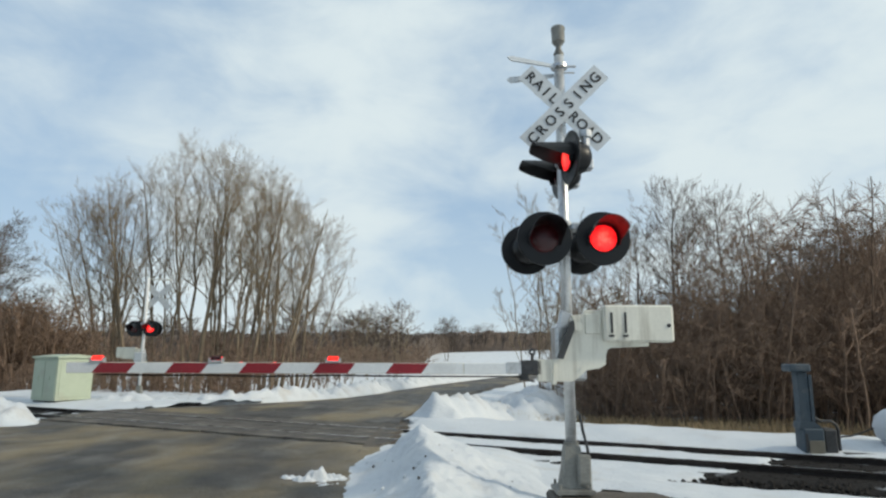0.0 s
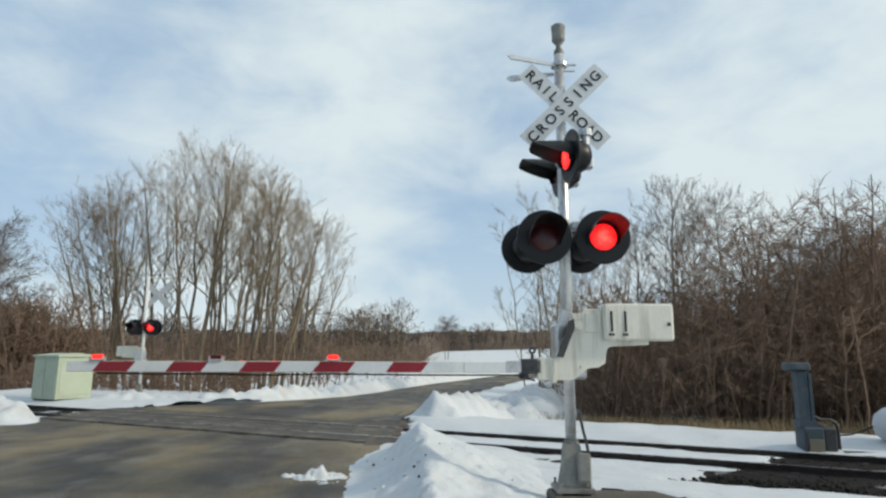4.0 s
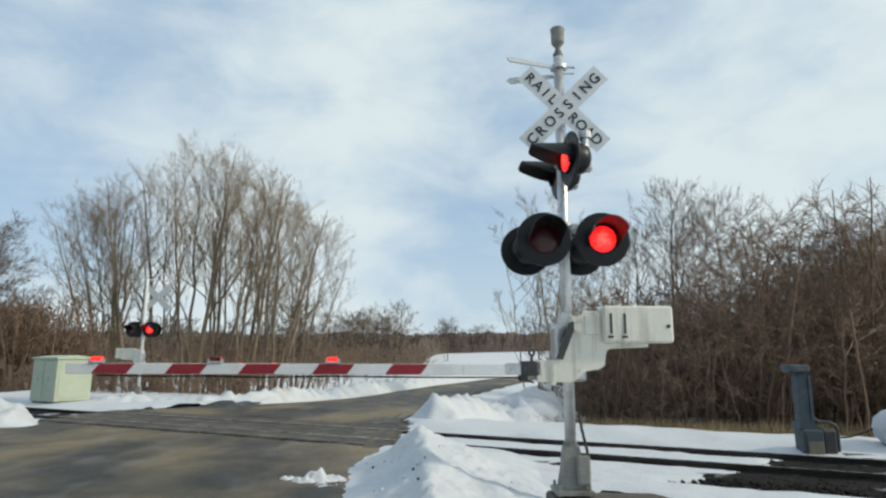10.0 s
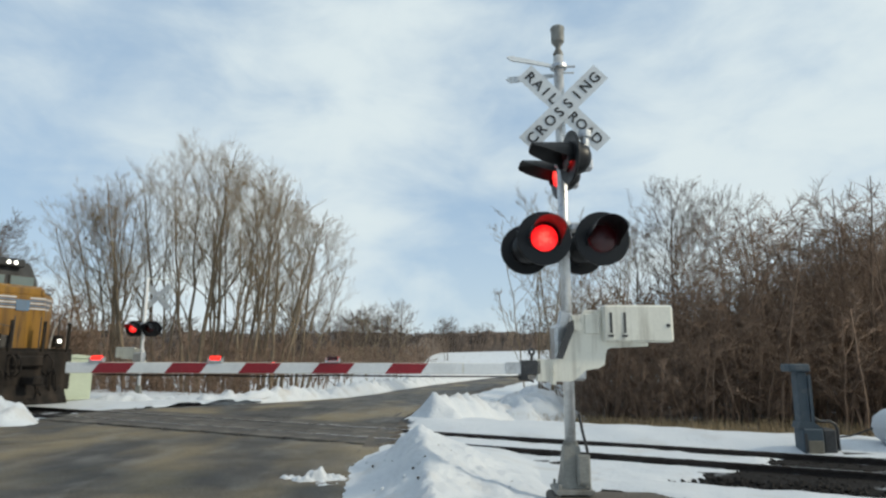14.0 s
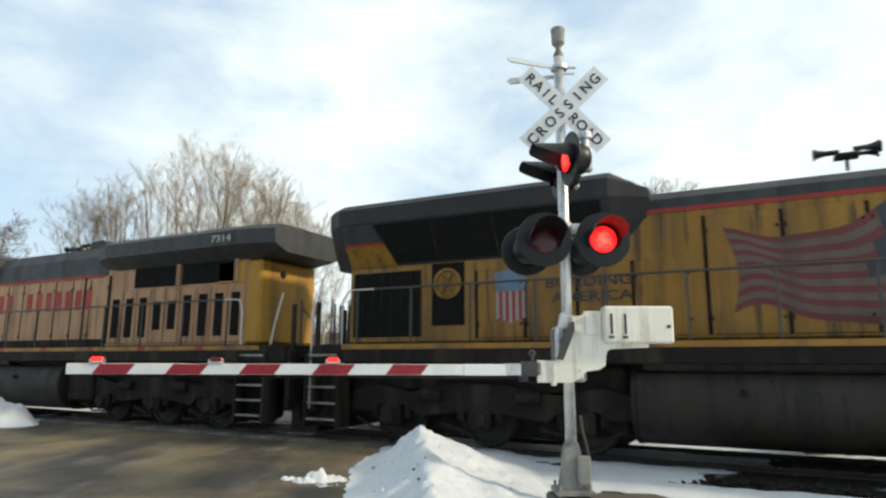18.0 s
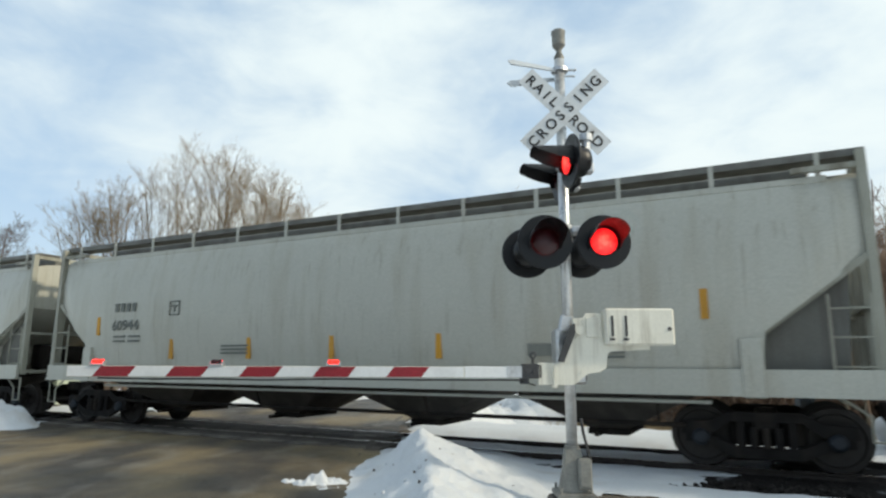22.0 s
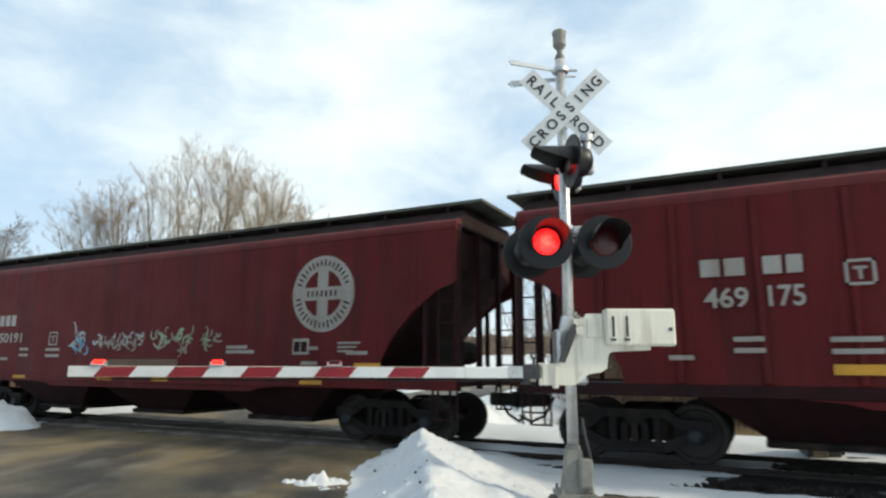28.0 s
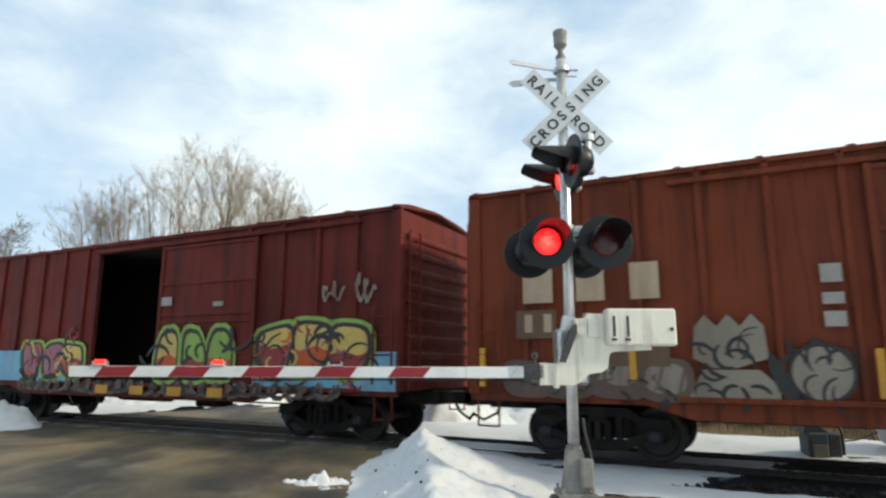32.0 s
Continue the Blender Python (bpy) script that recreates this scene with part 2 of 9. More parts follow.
glowing_lens(LIT)
LIT_SMALL = material("lit_small_lens", (1.0, 0.02, 0.012), 0.3, second=(1.0, 0.06, 0.03), bump=0.0, emit=1.5)
UNLIT = material("unlit_red_lens", (0.05, 0.006, 0.008), 0.16, second=(0.03, 0.004, 0.006), scale=20, grain=90, grain_amount=0.3, bump=0.2, bump_scale=80)
CASE_GREEN = material("pale_green_paint", (0.44, 0.50, 0.39), 0.6, second=(0.38, 0.43, 0.34), scale=2.2, bump=0.06,
                      dirt=(0.36, 0.33, 0.27, 0.5), dirt_scale=1.8, dirt_from=0.56, dirt_to=0.75)
BLUE_GREY = material("blue_grey_paint", (0.07, 0.092, 0.112), 0.6, spec=0.3, second=(0.05, 0.066, 0.08), scale=4, bump=0.1,
                     dirt=(0.3, 0.28, 0.25, 0.4), dirt_scale=3, dirt_from=0.58, dirt_to=0.75)
TAN_PANEL = material("tan_panel", (0.19, 0.17, 0.13), 0.7, second=(0.14, 0.125, 0.095), scale=6, bump=0.05)
CONCRETE = material("weathered_concrete", (0.28, 0.265, 0.24), 0.85, second=(0.18, 0.17, 0.155), scale=4, grain=60, grain_amount=0.15, bump=0.4, bump_scale=40)
TANK_WHITE = material("grey_white_tank", (0.55, 0.57, 0.60), 0.4, second=(0.48, 0.5, 0.53), scale=3, bump=0.03)

# ---------------------------------------------------------------- mesh helpers


def link_mesh(name, bm, mats, parent=None, label="", smooth=False):
    me = bpy.data.meshes.new(name)
    bmesh.ops.recalc_face_normals(bm, faces=bm.faces)
    bm.to_mesh(me)
    bm.free()
    for m in (mats if isinstance(mats, (list, tuple)) else [mats]):
        me.materials.append(m)
    if smooth:
        me.shade_smooth()
        me.set_sharp_from_angle(angle=0.65)
    ob = new(name, me)
    if parent:
        ob.parent = parent
    if label:
        ob["label"] = label
    return ob


def part(name, bm, mats, parent, label="", smooth=False):
    """One mesh under a thing or a part."""
    return link_mesh(name, bm, mats, parent, label, smooth)


def thing(name, m, label, category, group=""):
    """An empty at the base of a thing."""
    ob = new(name)
    ob.empty_display_size = 0.3
    ob.matrix_basis = m
    return tagged(ob, label, category, group)


def box(bm, centre, size, turn=None, bevel=0.0, mat=0):
    """A box; bevelled where asked."""
    r = bmesh.ops.create_cube(bm, size=1.0)
    m = Matrix.Translation(centre) @ (turn or Matrix()) @ Matrix.Diagonal((*size, 1))
    bmesh.ops.transform(bm, matrix=m, verts=r["verts"])
    faces = {f for v in r["verts"] for f in v.link_faces}
    for f in faces:
        f.material_index = mat
    if bevel:
        edges = list({e for v in r["verts"] for e in v.link_edges})
        b = bmesh.ops.bevel(bm, geom=edges, offset=min(bevel, min(size) * 0.45), segments=1, affect="EDGES", clamp_overlap=True)
        for f in b["faces"]:
            f.material_index = mat
    return bm


def box2(bm, x0, x1, y0, y1, z0, z1, bevel=0.0, mat=0):
    return box(bm, ((x0 + x1) / 2, (y0 + y1) / 2, (z0 + z1) / 2), (abs(x1 - x0), abs(y1 - y0), abs(z1 - z0)), None, bevel, mat)


def rod(bm, a, b, r0, r1=None, seg=8, mat=0, caps=True):
    """A round bar from a to b."""
    a, b = Vector(a), Vector(b)
    turn = (b - a).to_track_quat("Z", "Y").to_matrix().to_4x4()
    r = bmesh.ops.create_cone(bm, cap_ends=caps, segments=seg, radius1=r0, radius2=r0 if r1 is None else r1, depth=(b - a).length)
    bmesh.ops.transform(bm, matrix=Matrix.Translation((a + b) / 2) @ turn, verts=r["verts"])
    for f in {f for v in r["verts"] for f in v.link_faces}:
        f.material_index = mat
    return bm


def pipe(bm, points, r, seg=6, mat=0):
    """A bent bar through points, mitred at the bends."""
    pts = [Vector(p) for p in points]
    rings, a = [], None
    for i, p in enumerate(pts):
        d = ((pts[min(i + 1, len(pts) - 1)] - p).normalized() + (p - pts[max(i - 1, 0)]).normalized()).normalized()
        a = d.orthogonal().normalized() if a is None else (a - d * a.dot(d)).normalized()
        b = d.cross(a)
        rings.append([bm.verts.new(p + (a * math.cos(2 * math.pi * k / seg) + b * math.sin(2 * math.pi * k / seg)) * r) for k in range(seg)])
    for u, v in zip(rings, rings[1:]):
        for k in range(seg):
            bm.faces.new((u[k], u[(k + 1) % seg], v[(k + 1) % seg], v[k])).material_index = mat
    bm.faces.new(rings[0][::-1]).material_index = mat
    bm.faces.new(rings[-1]).material_index = mat
    return bm


def prism(bm, outline, axis, lo, hi, mat=0):
    """An outline of (u, v) pairs pushed out along an axis: 'x' takes u, v as y, z; 'y' as x, z; 'z' as x, y."""
    def at(u, v, w):
        return {"x": (w, u, v), "y": (u, w, v), "z": (u, v, w)}[axis]
    a = [bm.verts.new(at(u, v, lo)) for u, v in outline]
    b = [bm.verts.new(at(u, v, hi)) for u, v in outline]
    faces = [bm.faces.new(a), bm.faces.new(b[::-1])]
    for i in range(len(a)):
        j = (i + 1) % len(a)
        faces.append(bm.faces.new((a[i], b[i], b[j], a[j])))
    for f in faces:
        f.material_index = mat
    return bm


def lathe(bm, profile, centre=(0, 0, 0), turn=None, seg=24, mat=0):
    """A turned body: (radius, height) pairs round the z axis of turn."""
    m = Matrix.Translation(centre) @ (turn or Matrix())
    rings = []
    for r, h in profile:
        rings.append([bm.verts.new(m @ Vector((r * math.cos(2 * math.pi * i / seg), r * math.sin(2 * math.pi * i / seg), h))) for i in range(seg)])
    for a, b in zip(rings, rings[1:]):
        for i in range(seg):
            j = (i + 1) % seg
            bm.faces.new((a[i], a[j], b[j], b[i])).material_index = mat
    for ring, r in ((rings[0], profile[0][0]), (rings[-1], profile[-1][0])):
        if r > 1e-4 and profile[0] != profile[-1]:
            bm.faces.new(ring).material_index = mat
    return bm


def loft(bm, sections, mat=0, cap=True):
    """A skin through rings of points."""
    rings = [[bm.verts.new(p) for p in ring] for ring in sections]
    n = len(rings[0])
    for a, b in zip(rings, rings[1:]):
        for i in range(n):
            j = (i + 1) % n
            bm.faces.new((a[i], a[j], b[j], b[i])).material_index = mat
    if cap:
        bm.faces.new(rings[0]).material_index = mat
        bm.faces.new(rings[-1][::-1]).material_index = mat
    return bm


def B():
    return bmesh.new()


def text_mesh(word, size, width=None, extrude=0.002):
    """Letters as a mesh in the x-z plane, centred, facing -y."""
    cu = bpy.data.curves.new("lettering", "FONT")
    cu.body, cu.size, cu.extrude, cu.align_x, cu.align_y, cu.resolution_u = word, size, extrude, "CENTER", "CENTER", 3
    cu.offset = size * 0.018
    ob = bpy.data.objects.new("lettering", cu)
    me = bpy.data.meshes.new_from_object(ob)
    bpy.data.objects.remove(ob)
    bpy.data.curves.remove(cu)
    co = np.zeros(len(me.vertices) * 3)
    me.vertices.foreach_get("co", co)
    co = co.reshape(-1, 3)
    co -= (co.max(0) + co.min(0)) / 2
    sx = width / max(1e-6, np.ptp(co[:, 0])) if width else 1.0
    sz = size * 0.72 / max(1e-6, np.ptp(co[:, 1])) if width else 1.0
    fixed = np.stack([co[:, 0] * sx, -co[:, 2], co[:, 1] * sz], 1)
    me.vertices.foreach_set("co", fixed.ravel())
    me.update()
    return me


def lettering(name, word, size, mat, parent, m, width=None, label=""):
    me = text_mesh(word, size, width)
    me.materials.clear()
    me.materials.append(mat)
    ob = new(name, me)
    ob.parent = parent
    ob.matrix_basis = m
    if label:
        ob["label"] = label
    return ob


def sheet(name, fn, us, vs, mat, smooth=True):
    """A surface from a function of two rows of parameters."""
    pts = [fn(u, v) for u in us for v in vs]
    nv = len(vs)
    faces = [(i * nv + j, (i + 1) * nv + j, (i + 1) * nv + j + 1, i * nv + j + 1) for i in range(len(us) - 1) for j in range(nv - 1)]
    me = bpy.data.meshes.new(name)
    me.from_pydata(pts, [], faces)
    me.materials.append(mat)
    if smooth:
        me.shade_smooth()
    me.update()
    return new(name, me)


def nz(x, y, z=0.0, s=1.0):
    return noise.noise(Vector((x * s, y * s, z)))


def smooth_step(a, b, x):
    t = max(0.0, min(1.0, (x - a) / (b - a)))
    return t * t * (3 - 2 * t)


def table(rows, x):
    """Smooth interpolation in rows of (x, values...)."""
    if x <= rows[0][0]:
        return rows[0][1:]
    for a, b in zip(rows, rows[1:]):
        if x <= b[0]:
            k = (x - a[0]) / (b[0] - a[0])
            return tuple(p + (q - p) * k for p, q in zip(a[1:], b[1:]))
    return rows[-1][1:]


# ---------------------------------------------------------------- ground, road and track
# the road's edges (to the left and right of the eye's line) and height, along the road
ROAD = [(-60, -9.4, -0.9, -0.05), (5, -9.4, -1.0, -0.02), (9, -9.6, -1.05, 0.0), (14, -10.0, -1.15, 0.0), (18, -10.4, -1.0, 0.0), (20.5, -10.0, -0.6, -0.04), (22.5, -8.4, -0.3, -0.09),
        (25, -6.7, 0.0, -0.15), (30, -5.2, 0.6, -0.28), (36, -4.4, 1.3, -0.42), (45, -3.2, 2.8, -0.55), (60, 0.2, 6.5, -0.6), (80, 7.5, 13.5, -0.5), (105, 20, 26, -0.2), (150, 52, 58, 0.6)]


def track_frame(x, y):
    """World to metres right of, and along, the eye's line up the road."""
    y = y - EYE[1]
    return x * math.cos(SKEW) + y * math.sin(SKEW), -x * math.sin(SKEW) + y * math.cos(SKEW)


def ground_z(x, y):
    lat, d = track_frame(x, y)
    left, right, rz = table(ROAD, d)
    off = max(left - lat, lat - right, 0.0)
    bed = -0.30 - 0.55 * smooth_step(3.0, 7.5, y) - 0.25 * smooth_step(4.0, 12.0, -y)
    far = max(0.0, math.hypot(lat, d) - 75)
    hill = 0.042 * far * smooth_step(0, 120, far) if far < 500 else 21.0
    hill *= 0.55 + 0.45 * smooth_step(-150, 150, lat + 0.2 * d)
    rough = 0.05 * nz(x, y, 0, 0.5) + 0.10 * nz(x, y, 3, 0.13) + min(1.0, far / 60) * 1.2 * nz(x, y, 5, 0.02)
    base = bed + hill + rough * smooth_step(1.5, 4, abs(y))
    by_road = smooth_step(4.0, 0.3, off)
    return base + (rz - 0.07 - base) * by_road


def spread(n, near, far):
    """Offsets that are close together near zero and wide apart far away."""
    k = math.asinh(far / near)
    return [near * math.sinh(k * (2 * i / (n - 1) - 1)) for i in range(n)]


ground = sheet("ground", lambda u, v: (u - 4, v + 4, ground_z(u - 4, v + 4)), spread(170, 9, 2600), spread(170, 9, 2600), SNOW_FIELD)
tagged(ground, "snow-covered ground with patches of dry grass and stubble", "ground", kind="structure")


def road_point(u, v):
    left, right, rz = table(ROAD, u)
    lat = left + (right - left) * v + (0.12 * nz(u, v * 4, 7, 0.7) if v in (0.0, 1.0) else 0)
    crown = 0.05 * (1 - (2 * v - 1) ** 2) * (0 if 12 < u < 20 else 1)
    p = rp(lat, u, rz + crown + 0.008 * nz(u, lat, 1, 1.3))
    p.z -= 0.10 * smooth_step(1.75, 1.55, abs(p.y))
    return p


road = sheet("road", road_point, [-60, -40, -20, -10, -4, 0] + [0.25 * i for i in range(1, 100)] + [25 + 0.8 * i for i in range(1, 29)] + [48 + 3 * i for i in range(1, 35)], [i / 24 for i in range(25)], ASPHALT)
tagged(road, "wet worn asphalt road with sand and meltwater streaks", "road", kind="structure")
# muddy shoulders
for side, name in ((0, "road_shoulder"), (1, "road_shoulder")):
    def shoulder(u, v, side=side):
        left, right, rz = table(ROAD, u)
        edge = right if side else left
        w = (-0.35 + 1.2 * v) * (1 if side else -1)
        p = rp(edge + w * (1 + 0.4 * nz(u, 0, 9 + side, 0.6)), u, 0)
        p.z = rz - (0.02 if side else 0.07) - 0.10 * v + 0.03 * nz(p.x, p.y, 2, 1.1) + (0.02 if v < 0.3 else 0)
        return p
    tagged(sheet(name, shoulder, [-30 + 1.0 * i for i in range(100)], [i / 5 for i in range(6)], MUD), "muddy road shoulder with slush and gravel", "shoulder", kind="structure")

# the track bed
ballast = sheet("ballast", lambda u, v: (u, v, -0.10 - 0.19 * smooth_step(1.3, 2.7, abs(v)) + 0.02 * nz(u, v, 4, 3)),
                [-260 + 6 * i for i in range(38)] + [-30 + 0.35 * i for i in range(130)] + [16 + 4 * i for i in range(30)], [-2.8 + 0.35 * i for i in range(17)], BALLAST)
tagged(ballast, "dark ballast track bed dusted with snow", "ballast", kind="structure")


def rail(y, name):
    prof = [(-0.07, -0.165), (0.07, -0.165), (0.07, -0.15), (0.012, -0.13), (0.010, -0.05), (0.036, -0.036), (0.036, -0.004), (0.028, 0.0), (-0.028, 0.0), (-0.036, -0.004), (-0.036, -0.036), (-0.010, -0.05), (-0.012, -0.13), (-0.07, -0.15)]
    bm = prism(B(), [(y + a, b) for a, b in prof], "x", -420, 160)
    bm.faces.ensure_lookup_table()
    for f in bm.faces:
        c = f.calc_center_median()
        f.material_index = 1 if c.z > -0.001 else 0
    return tagged(link_mesh(name, bm, [RAIL_RUST, RAIL_TOP]), "steel rail with a rusty web and polished head", "rail", "rails of the track", "structure")


for y in (-0.7535, 0.7535):
    rail(y, "rail")

# ---------------------------------------------------------------- the crossing signals
MUD_CONCRETE = material("muddy_concrete", (0.11, 0.10, 0.085), 0.9, second=(0.07, 0.063, 0.053), scale=4, grain=60, grain_amount=0.2, bump=0.4, bump_scale=40)
BASE_GREY = material("cast_base_grey", (0.24, 0.24, 0.22), 0.6, 0.2, second=(0.14, 0.14, 0.13), scale=6, bump=0.25, dirt=(0.09, 0.075, 0.06, 0.7), dirt_scale=3, dirt_from=0.5, dirt_to=0.7)
FLASHERS = []    # (turning lens, which half of the beat it is lit in, axis)


def lamp_unit(parent, at, yaw, beat, name="signal_lamp", droop=0.02, proud=0.035, reach=0.36, slant=0.42):
    """A round flashing lamp that faces -y before it is turned by yaw: background disc, hood, housing and a lens that turns its lit side out."""
    m = pose(*at, 0, 0, yaw)
    face = pose(0, 0, 0, 90, 0, 0)      # local z to -y
    bm = B()
    lathe(bm, [(0.165, 0.004), (0.298, 0.004), (0.307, 0.018), (0.305, 0.03), (0.292, 0.034), (0.165, 0.034), (0.165, 0.004)], turn=face, seg=36)
    unit = part(name, bm, BLACK, parent, "black round background of a flashing signal lamp")
    unit.matrix_basis = m
    # hood: an open half tube, longer at the top
    bm = B()
    n = 22
    rows = []
    for i in range(n + 1):
        a = radians(-28 + 236 * i / n)
        ln = 0.07 + reach * min(1.0, max(0.0, math.sin(a) + 0.12) / slant) ** 0.8
        ca, sa = math.cos(a), math.sin(a)
        rows.append([bm.verts.new((0.178 * ca, -0.03, 0.178 * sa)), bm.verts.new((0.19 * ca, -ln - 0.03, 0.19 * sa - droop * ln)),
                     bm.verts.new((0.184 * ca, -ln - 0.03, 0.184 * sa - droop * ln)), bm.verts.new((0.172 * ca, -0.03, 0.172 * sa))])
    for a, b in zip(rows, rows[1:]):
        for k in range(4):
            bm.faces.new((a[k], b[k], b[(k + 1) % 4], a[(k + 1) % 4]))
    bm.faces.new(rows[0])
    bm.faces.new(rows[-1][::-1])
    part("hood", bm, BLACK, unit, smooth=False)
    # housing behind
    bm = B()
    lathe(bm, [(0.17, -0.004), (0.186, -0.004), (0.182, -0.10), (0.15, -0.17), (0.09, -0.205), (0.0, -0.21)], turn=face, seg=28)
    lathe(bm, [(0.165, 0.0), (0.165, -0.10), (0.135, -0.165), (0.0, -0.19)], turn=face, seg=28)
    part("housing", bm, BLACK, unit, smooth=True)
    bm = B()
    lathe(bm, [(0.0, 0.030), (0.06, 0.028), (0.12, 0.02), (0.15, 0.006)], turn=face, seg=28, mat=0)
    lathe(bm, [(0.15, 0.006), (0.15, -0.006)], turn=face, seg=28, mat=1)
    lathe(bm, [(0.0, -0.030), (0.06, -0.028), (0.12, -0.02), (0.15, -0.006)], turn=face, seg=28, mat=1)
    lens = part("lens", bm, [LIT, UNLIT], unit, "red signal lens that turns to flash", smooth=True)
    lens.matrix_basis = pose(0, -proud, 0)
    FLASHERS.append((lens, beat, "z"))
    return unit


def arm_light(parent, x, beat, y=-0.173):
    bm = box(B(), (x, 0, 1.512), (0.16, 0.07, 0.02), bevel=0.005)
    box(bm, (x - 0.07, 0, 1.532), (0.015, 0.06, 0.04))
    box(bm, (x + 0.07, 0, 1.532), (0.015, 0.06, 0.04))
    body = part("arm_light", bm, GALV, parent, "small red lamp on the gate arm")
    body.matrix_basis = pose(0, y, 0)
    bm = box(B(), (0, -0.012, 0), (0.118, 0.022, 0.046), bevel=0.008, mat=0)
    box(bm, (0, 0.012, 0), (0.118, 0.022, 0.046), bevel=0.008, mat=1)
    lens = part("lens", bm, [LIT_SMALL, UNLIT if beat is not None else LIT_SMALL], body)
    lens.matrix_basis = pose(x, 0, 1.548)
    if beat is not None:
        FLASHERS.append((lens, beat, "x"))


def crossbuck(parent, at, yaw, scale=1.0):
    """Two crossed blades with the words on them."""
    frame_ob = part("crossbuck", box(B(), (0, 0.03, 0), (0.12, 0.03, 0.14), bevel=0.01), GALV, parent, "white crossed sign blades with black letters")
    frame_ob.matrix_basis = pose(*at, 0, 0, yaw)
    for name, roll, y in (("blade", 45, 0.0), ("blade", -45, -0.012)):
        bm = B()
        box(bm, (0, 0.003, 0), (1.30, 0.004, 0.24), mat=0)
        box(bm, (0, 0.006, 0), (1.296, 0.002, 0.236), mat=1)
        for sx in (-0.5, 0.5):
            rod(bm, (sx * 0.12, -0.004, 0), (sx * 0.12, 0.012, 0), 0.008, seg=6, mat=1)
        blade = part(name, bm, [SIGN_WHITE, SIGN_BACK], frame_ob)
        blade.matrix_basis = pose(0, y, 0, 0, roll, 0)
        if roll == 45:
            for i, ch in enumerate("RAIL"):
                lettering("letter", ch, 0.175, LETTER, blade, pose(-0.54 + 0.125 * i, -0.003, 0))
            for i, ch in enumerate("ROAD"):
                lettering("letter", ch, 0.175, LETTER, blade, pose(0.165 + 0.125 * i, -0.003, 0))
        else:
            for i, ch in enumerate("CROSSING"):
                lettering("letter", ch, 0.175, LETTER, blade, pose(-0.54 + 0.153 * i, -0.003, 0))
    return frame_ob


def crossing_signal(m, label, side_road=True, swap=0):
    """The mast with its gate. Local x runs along the gate arm's line, -y faces the traffic."""
    s = thing("crossing_signal", m, label, "crossing signal", "crossing signals")
    bm = B()
    rod(bm, (0, 0, 0.55), (0, 0, 5.2 if side_road else 4.92), 0.061, seg=20)
    mast = part("mast", bm, MAST if side_road else ARM_WHITE, s, "round galvanised steel mast", smooth=False)
    mast.data.shade_smooth()
    # cast base: flared foot, junction box with its door, bolts on a base plate
    bm = loft(B(), [[(-w, -w, z), (w, -w, z), (w, w, z), (-w, w, z)] for w, z in ((0.20, 0.14), (0.20, 0.18), (0.135, 0.20), (0.105, 0.38), (0.09, 0.55), (0.08, 0.62))])
    rod(bm, (0, 0, 0.60), (0, 0, 0.66), 0.082, seg=16)
    base = part("mast_base", bm, BASE_GREY, s, "cast grey base of the mast")
    part("junction_box", box2(B(), 0.03, 0.17, -0.19, -0.08, 0.23, 0.54, bevel=0.015), BASE_GREY, base, "small cast junction box")
    part("junction_lid", box2(B(), 0.045, 0.155, -0.205, -0.191, 0.26, 0.51, bevel=0.006), BASE_GREY, base)
    for sx in (-1, 1):
        for sy in (-1, 1):
            part("anchor_bolt", rod(B(), (sx * 0.16, sy * 0.16, 0.06), (sx * 0.16, sy * 0.16, 0.24), 0.016, seg=6), BASE_GREY, base)
    part("foundation", box(B(), (0, 0, -0.05), (0.5, 0.5, 0.33), bevel=0.03), MUD_CONCRETE, s, "mud-stained concrete foundation block")
    bm = B()
    pipe(bm, [(0.10, -0.04, 0.95), (0.11, -0.09, 0.8), (0.15, -0.1, 0.62), (0.17, -0.1, 0.5)], 0.016)
    part("conduit", bm, DARK_STEEL, s)
    # bell
    if not side_road:
        part("sign_bracket", rod(B(), (0.05, 0, 4.86), (-0.95, 0, 4.82), 0.028, seg=8), ALU, s, "bracket arm that carries the crossed sign")
        crossbuck(s, (-0.42, -0.085, 4.15), 0)
        return gate_and_lamps(s, side_road, swap)
    bm = lathe(B(), [(0.06, 5.2), (0.062, 5.24), (0.035, 5.29), (0.034, 5.33), (0.07, 5.38), (0.078, 5.39), (0.08, 5.54), (0.086, 5.55), (0.086, 5.575), (0.07, 5.59), (0.0, 5.595)], seg=24)
    part("bell", bm, BASE_GREY, s, "grey metal bell on the mast top", smooth=True)
    # clamp with two blades of a second crossbuck, seen edge on
    bm = B()
    rod(bm, (0, 0, 5.04), (0, 0, 5.08), 0.10, seg=16)
    box(bm, (0.10, -0.02, 5.06), (0.2, 0.03, 0.02), bevel=0.004)
    box(bm, (0.06, -0.04, 4.97), (0.24, 0.02, 0.02), bevel=0.004)
    part("clamp", bm, GALV, s)
    for x0, y0, z0, rx, ry, rz in ((0, -0.05, 5.03, 66, 14, -4), (0, 0.10, 5.0, 84, -8, 6)):
        bm = B()
        prism(bm, [(-0.05, -0.022), (-0.30, -0.035), (-0.60, -0.05), (-0.65, 0.0), (-0.60, 0.03), (-0.30, 0.03), (-0.05, 0.022)], "z", -0.009, 0.009)
        blade = part("bracket_blade", bm, SIGN_WHITE, s, "pale flat blade of a second crossbuck")
        blade.matrix_basis = pose(x0, y0, z0, rx, ry, rz)
    crossbuck(s, (0.03, -0.085, 4.50), 0)
    return gate_and_lamps(s, side_road, swap)


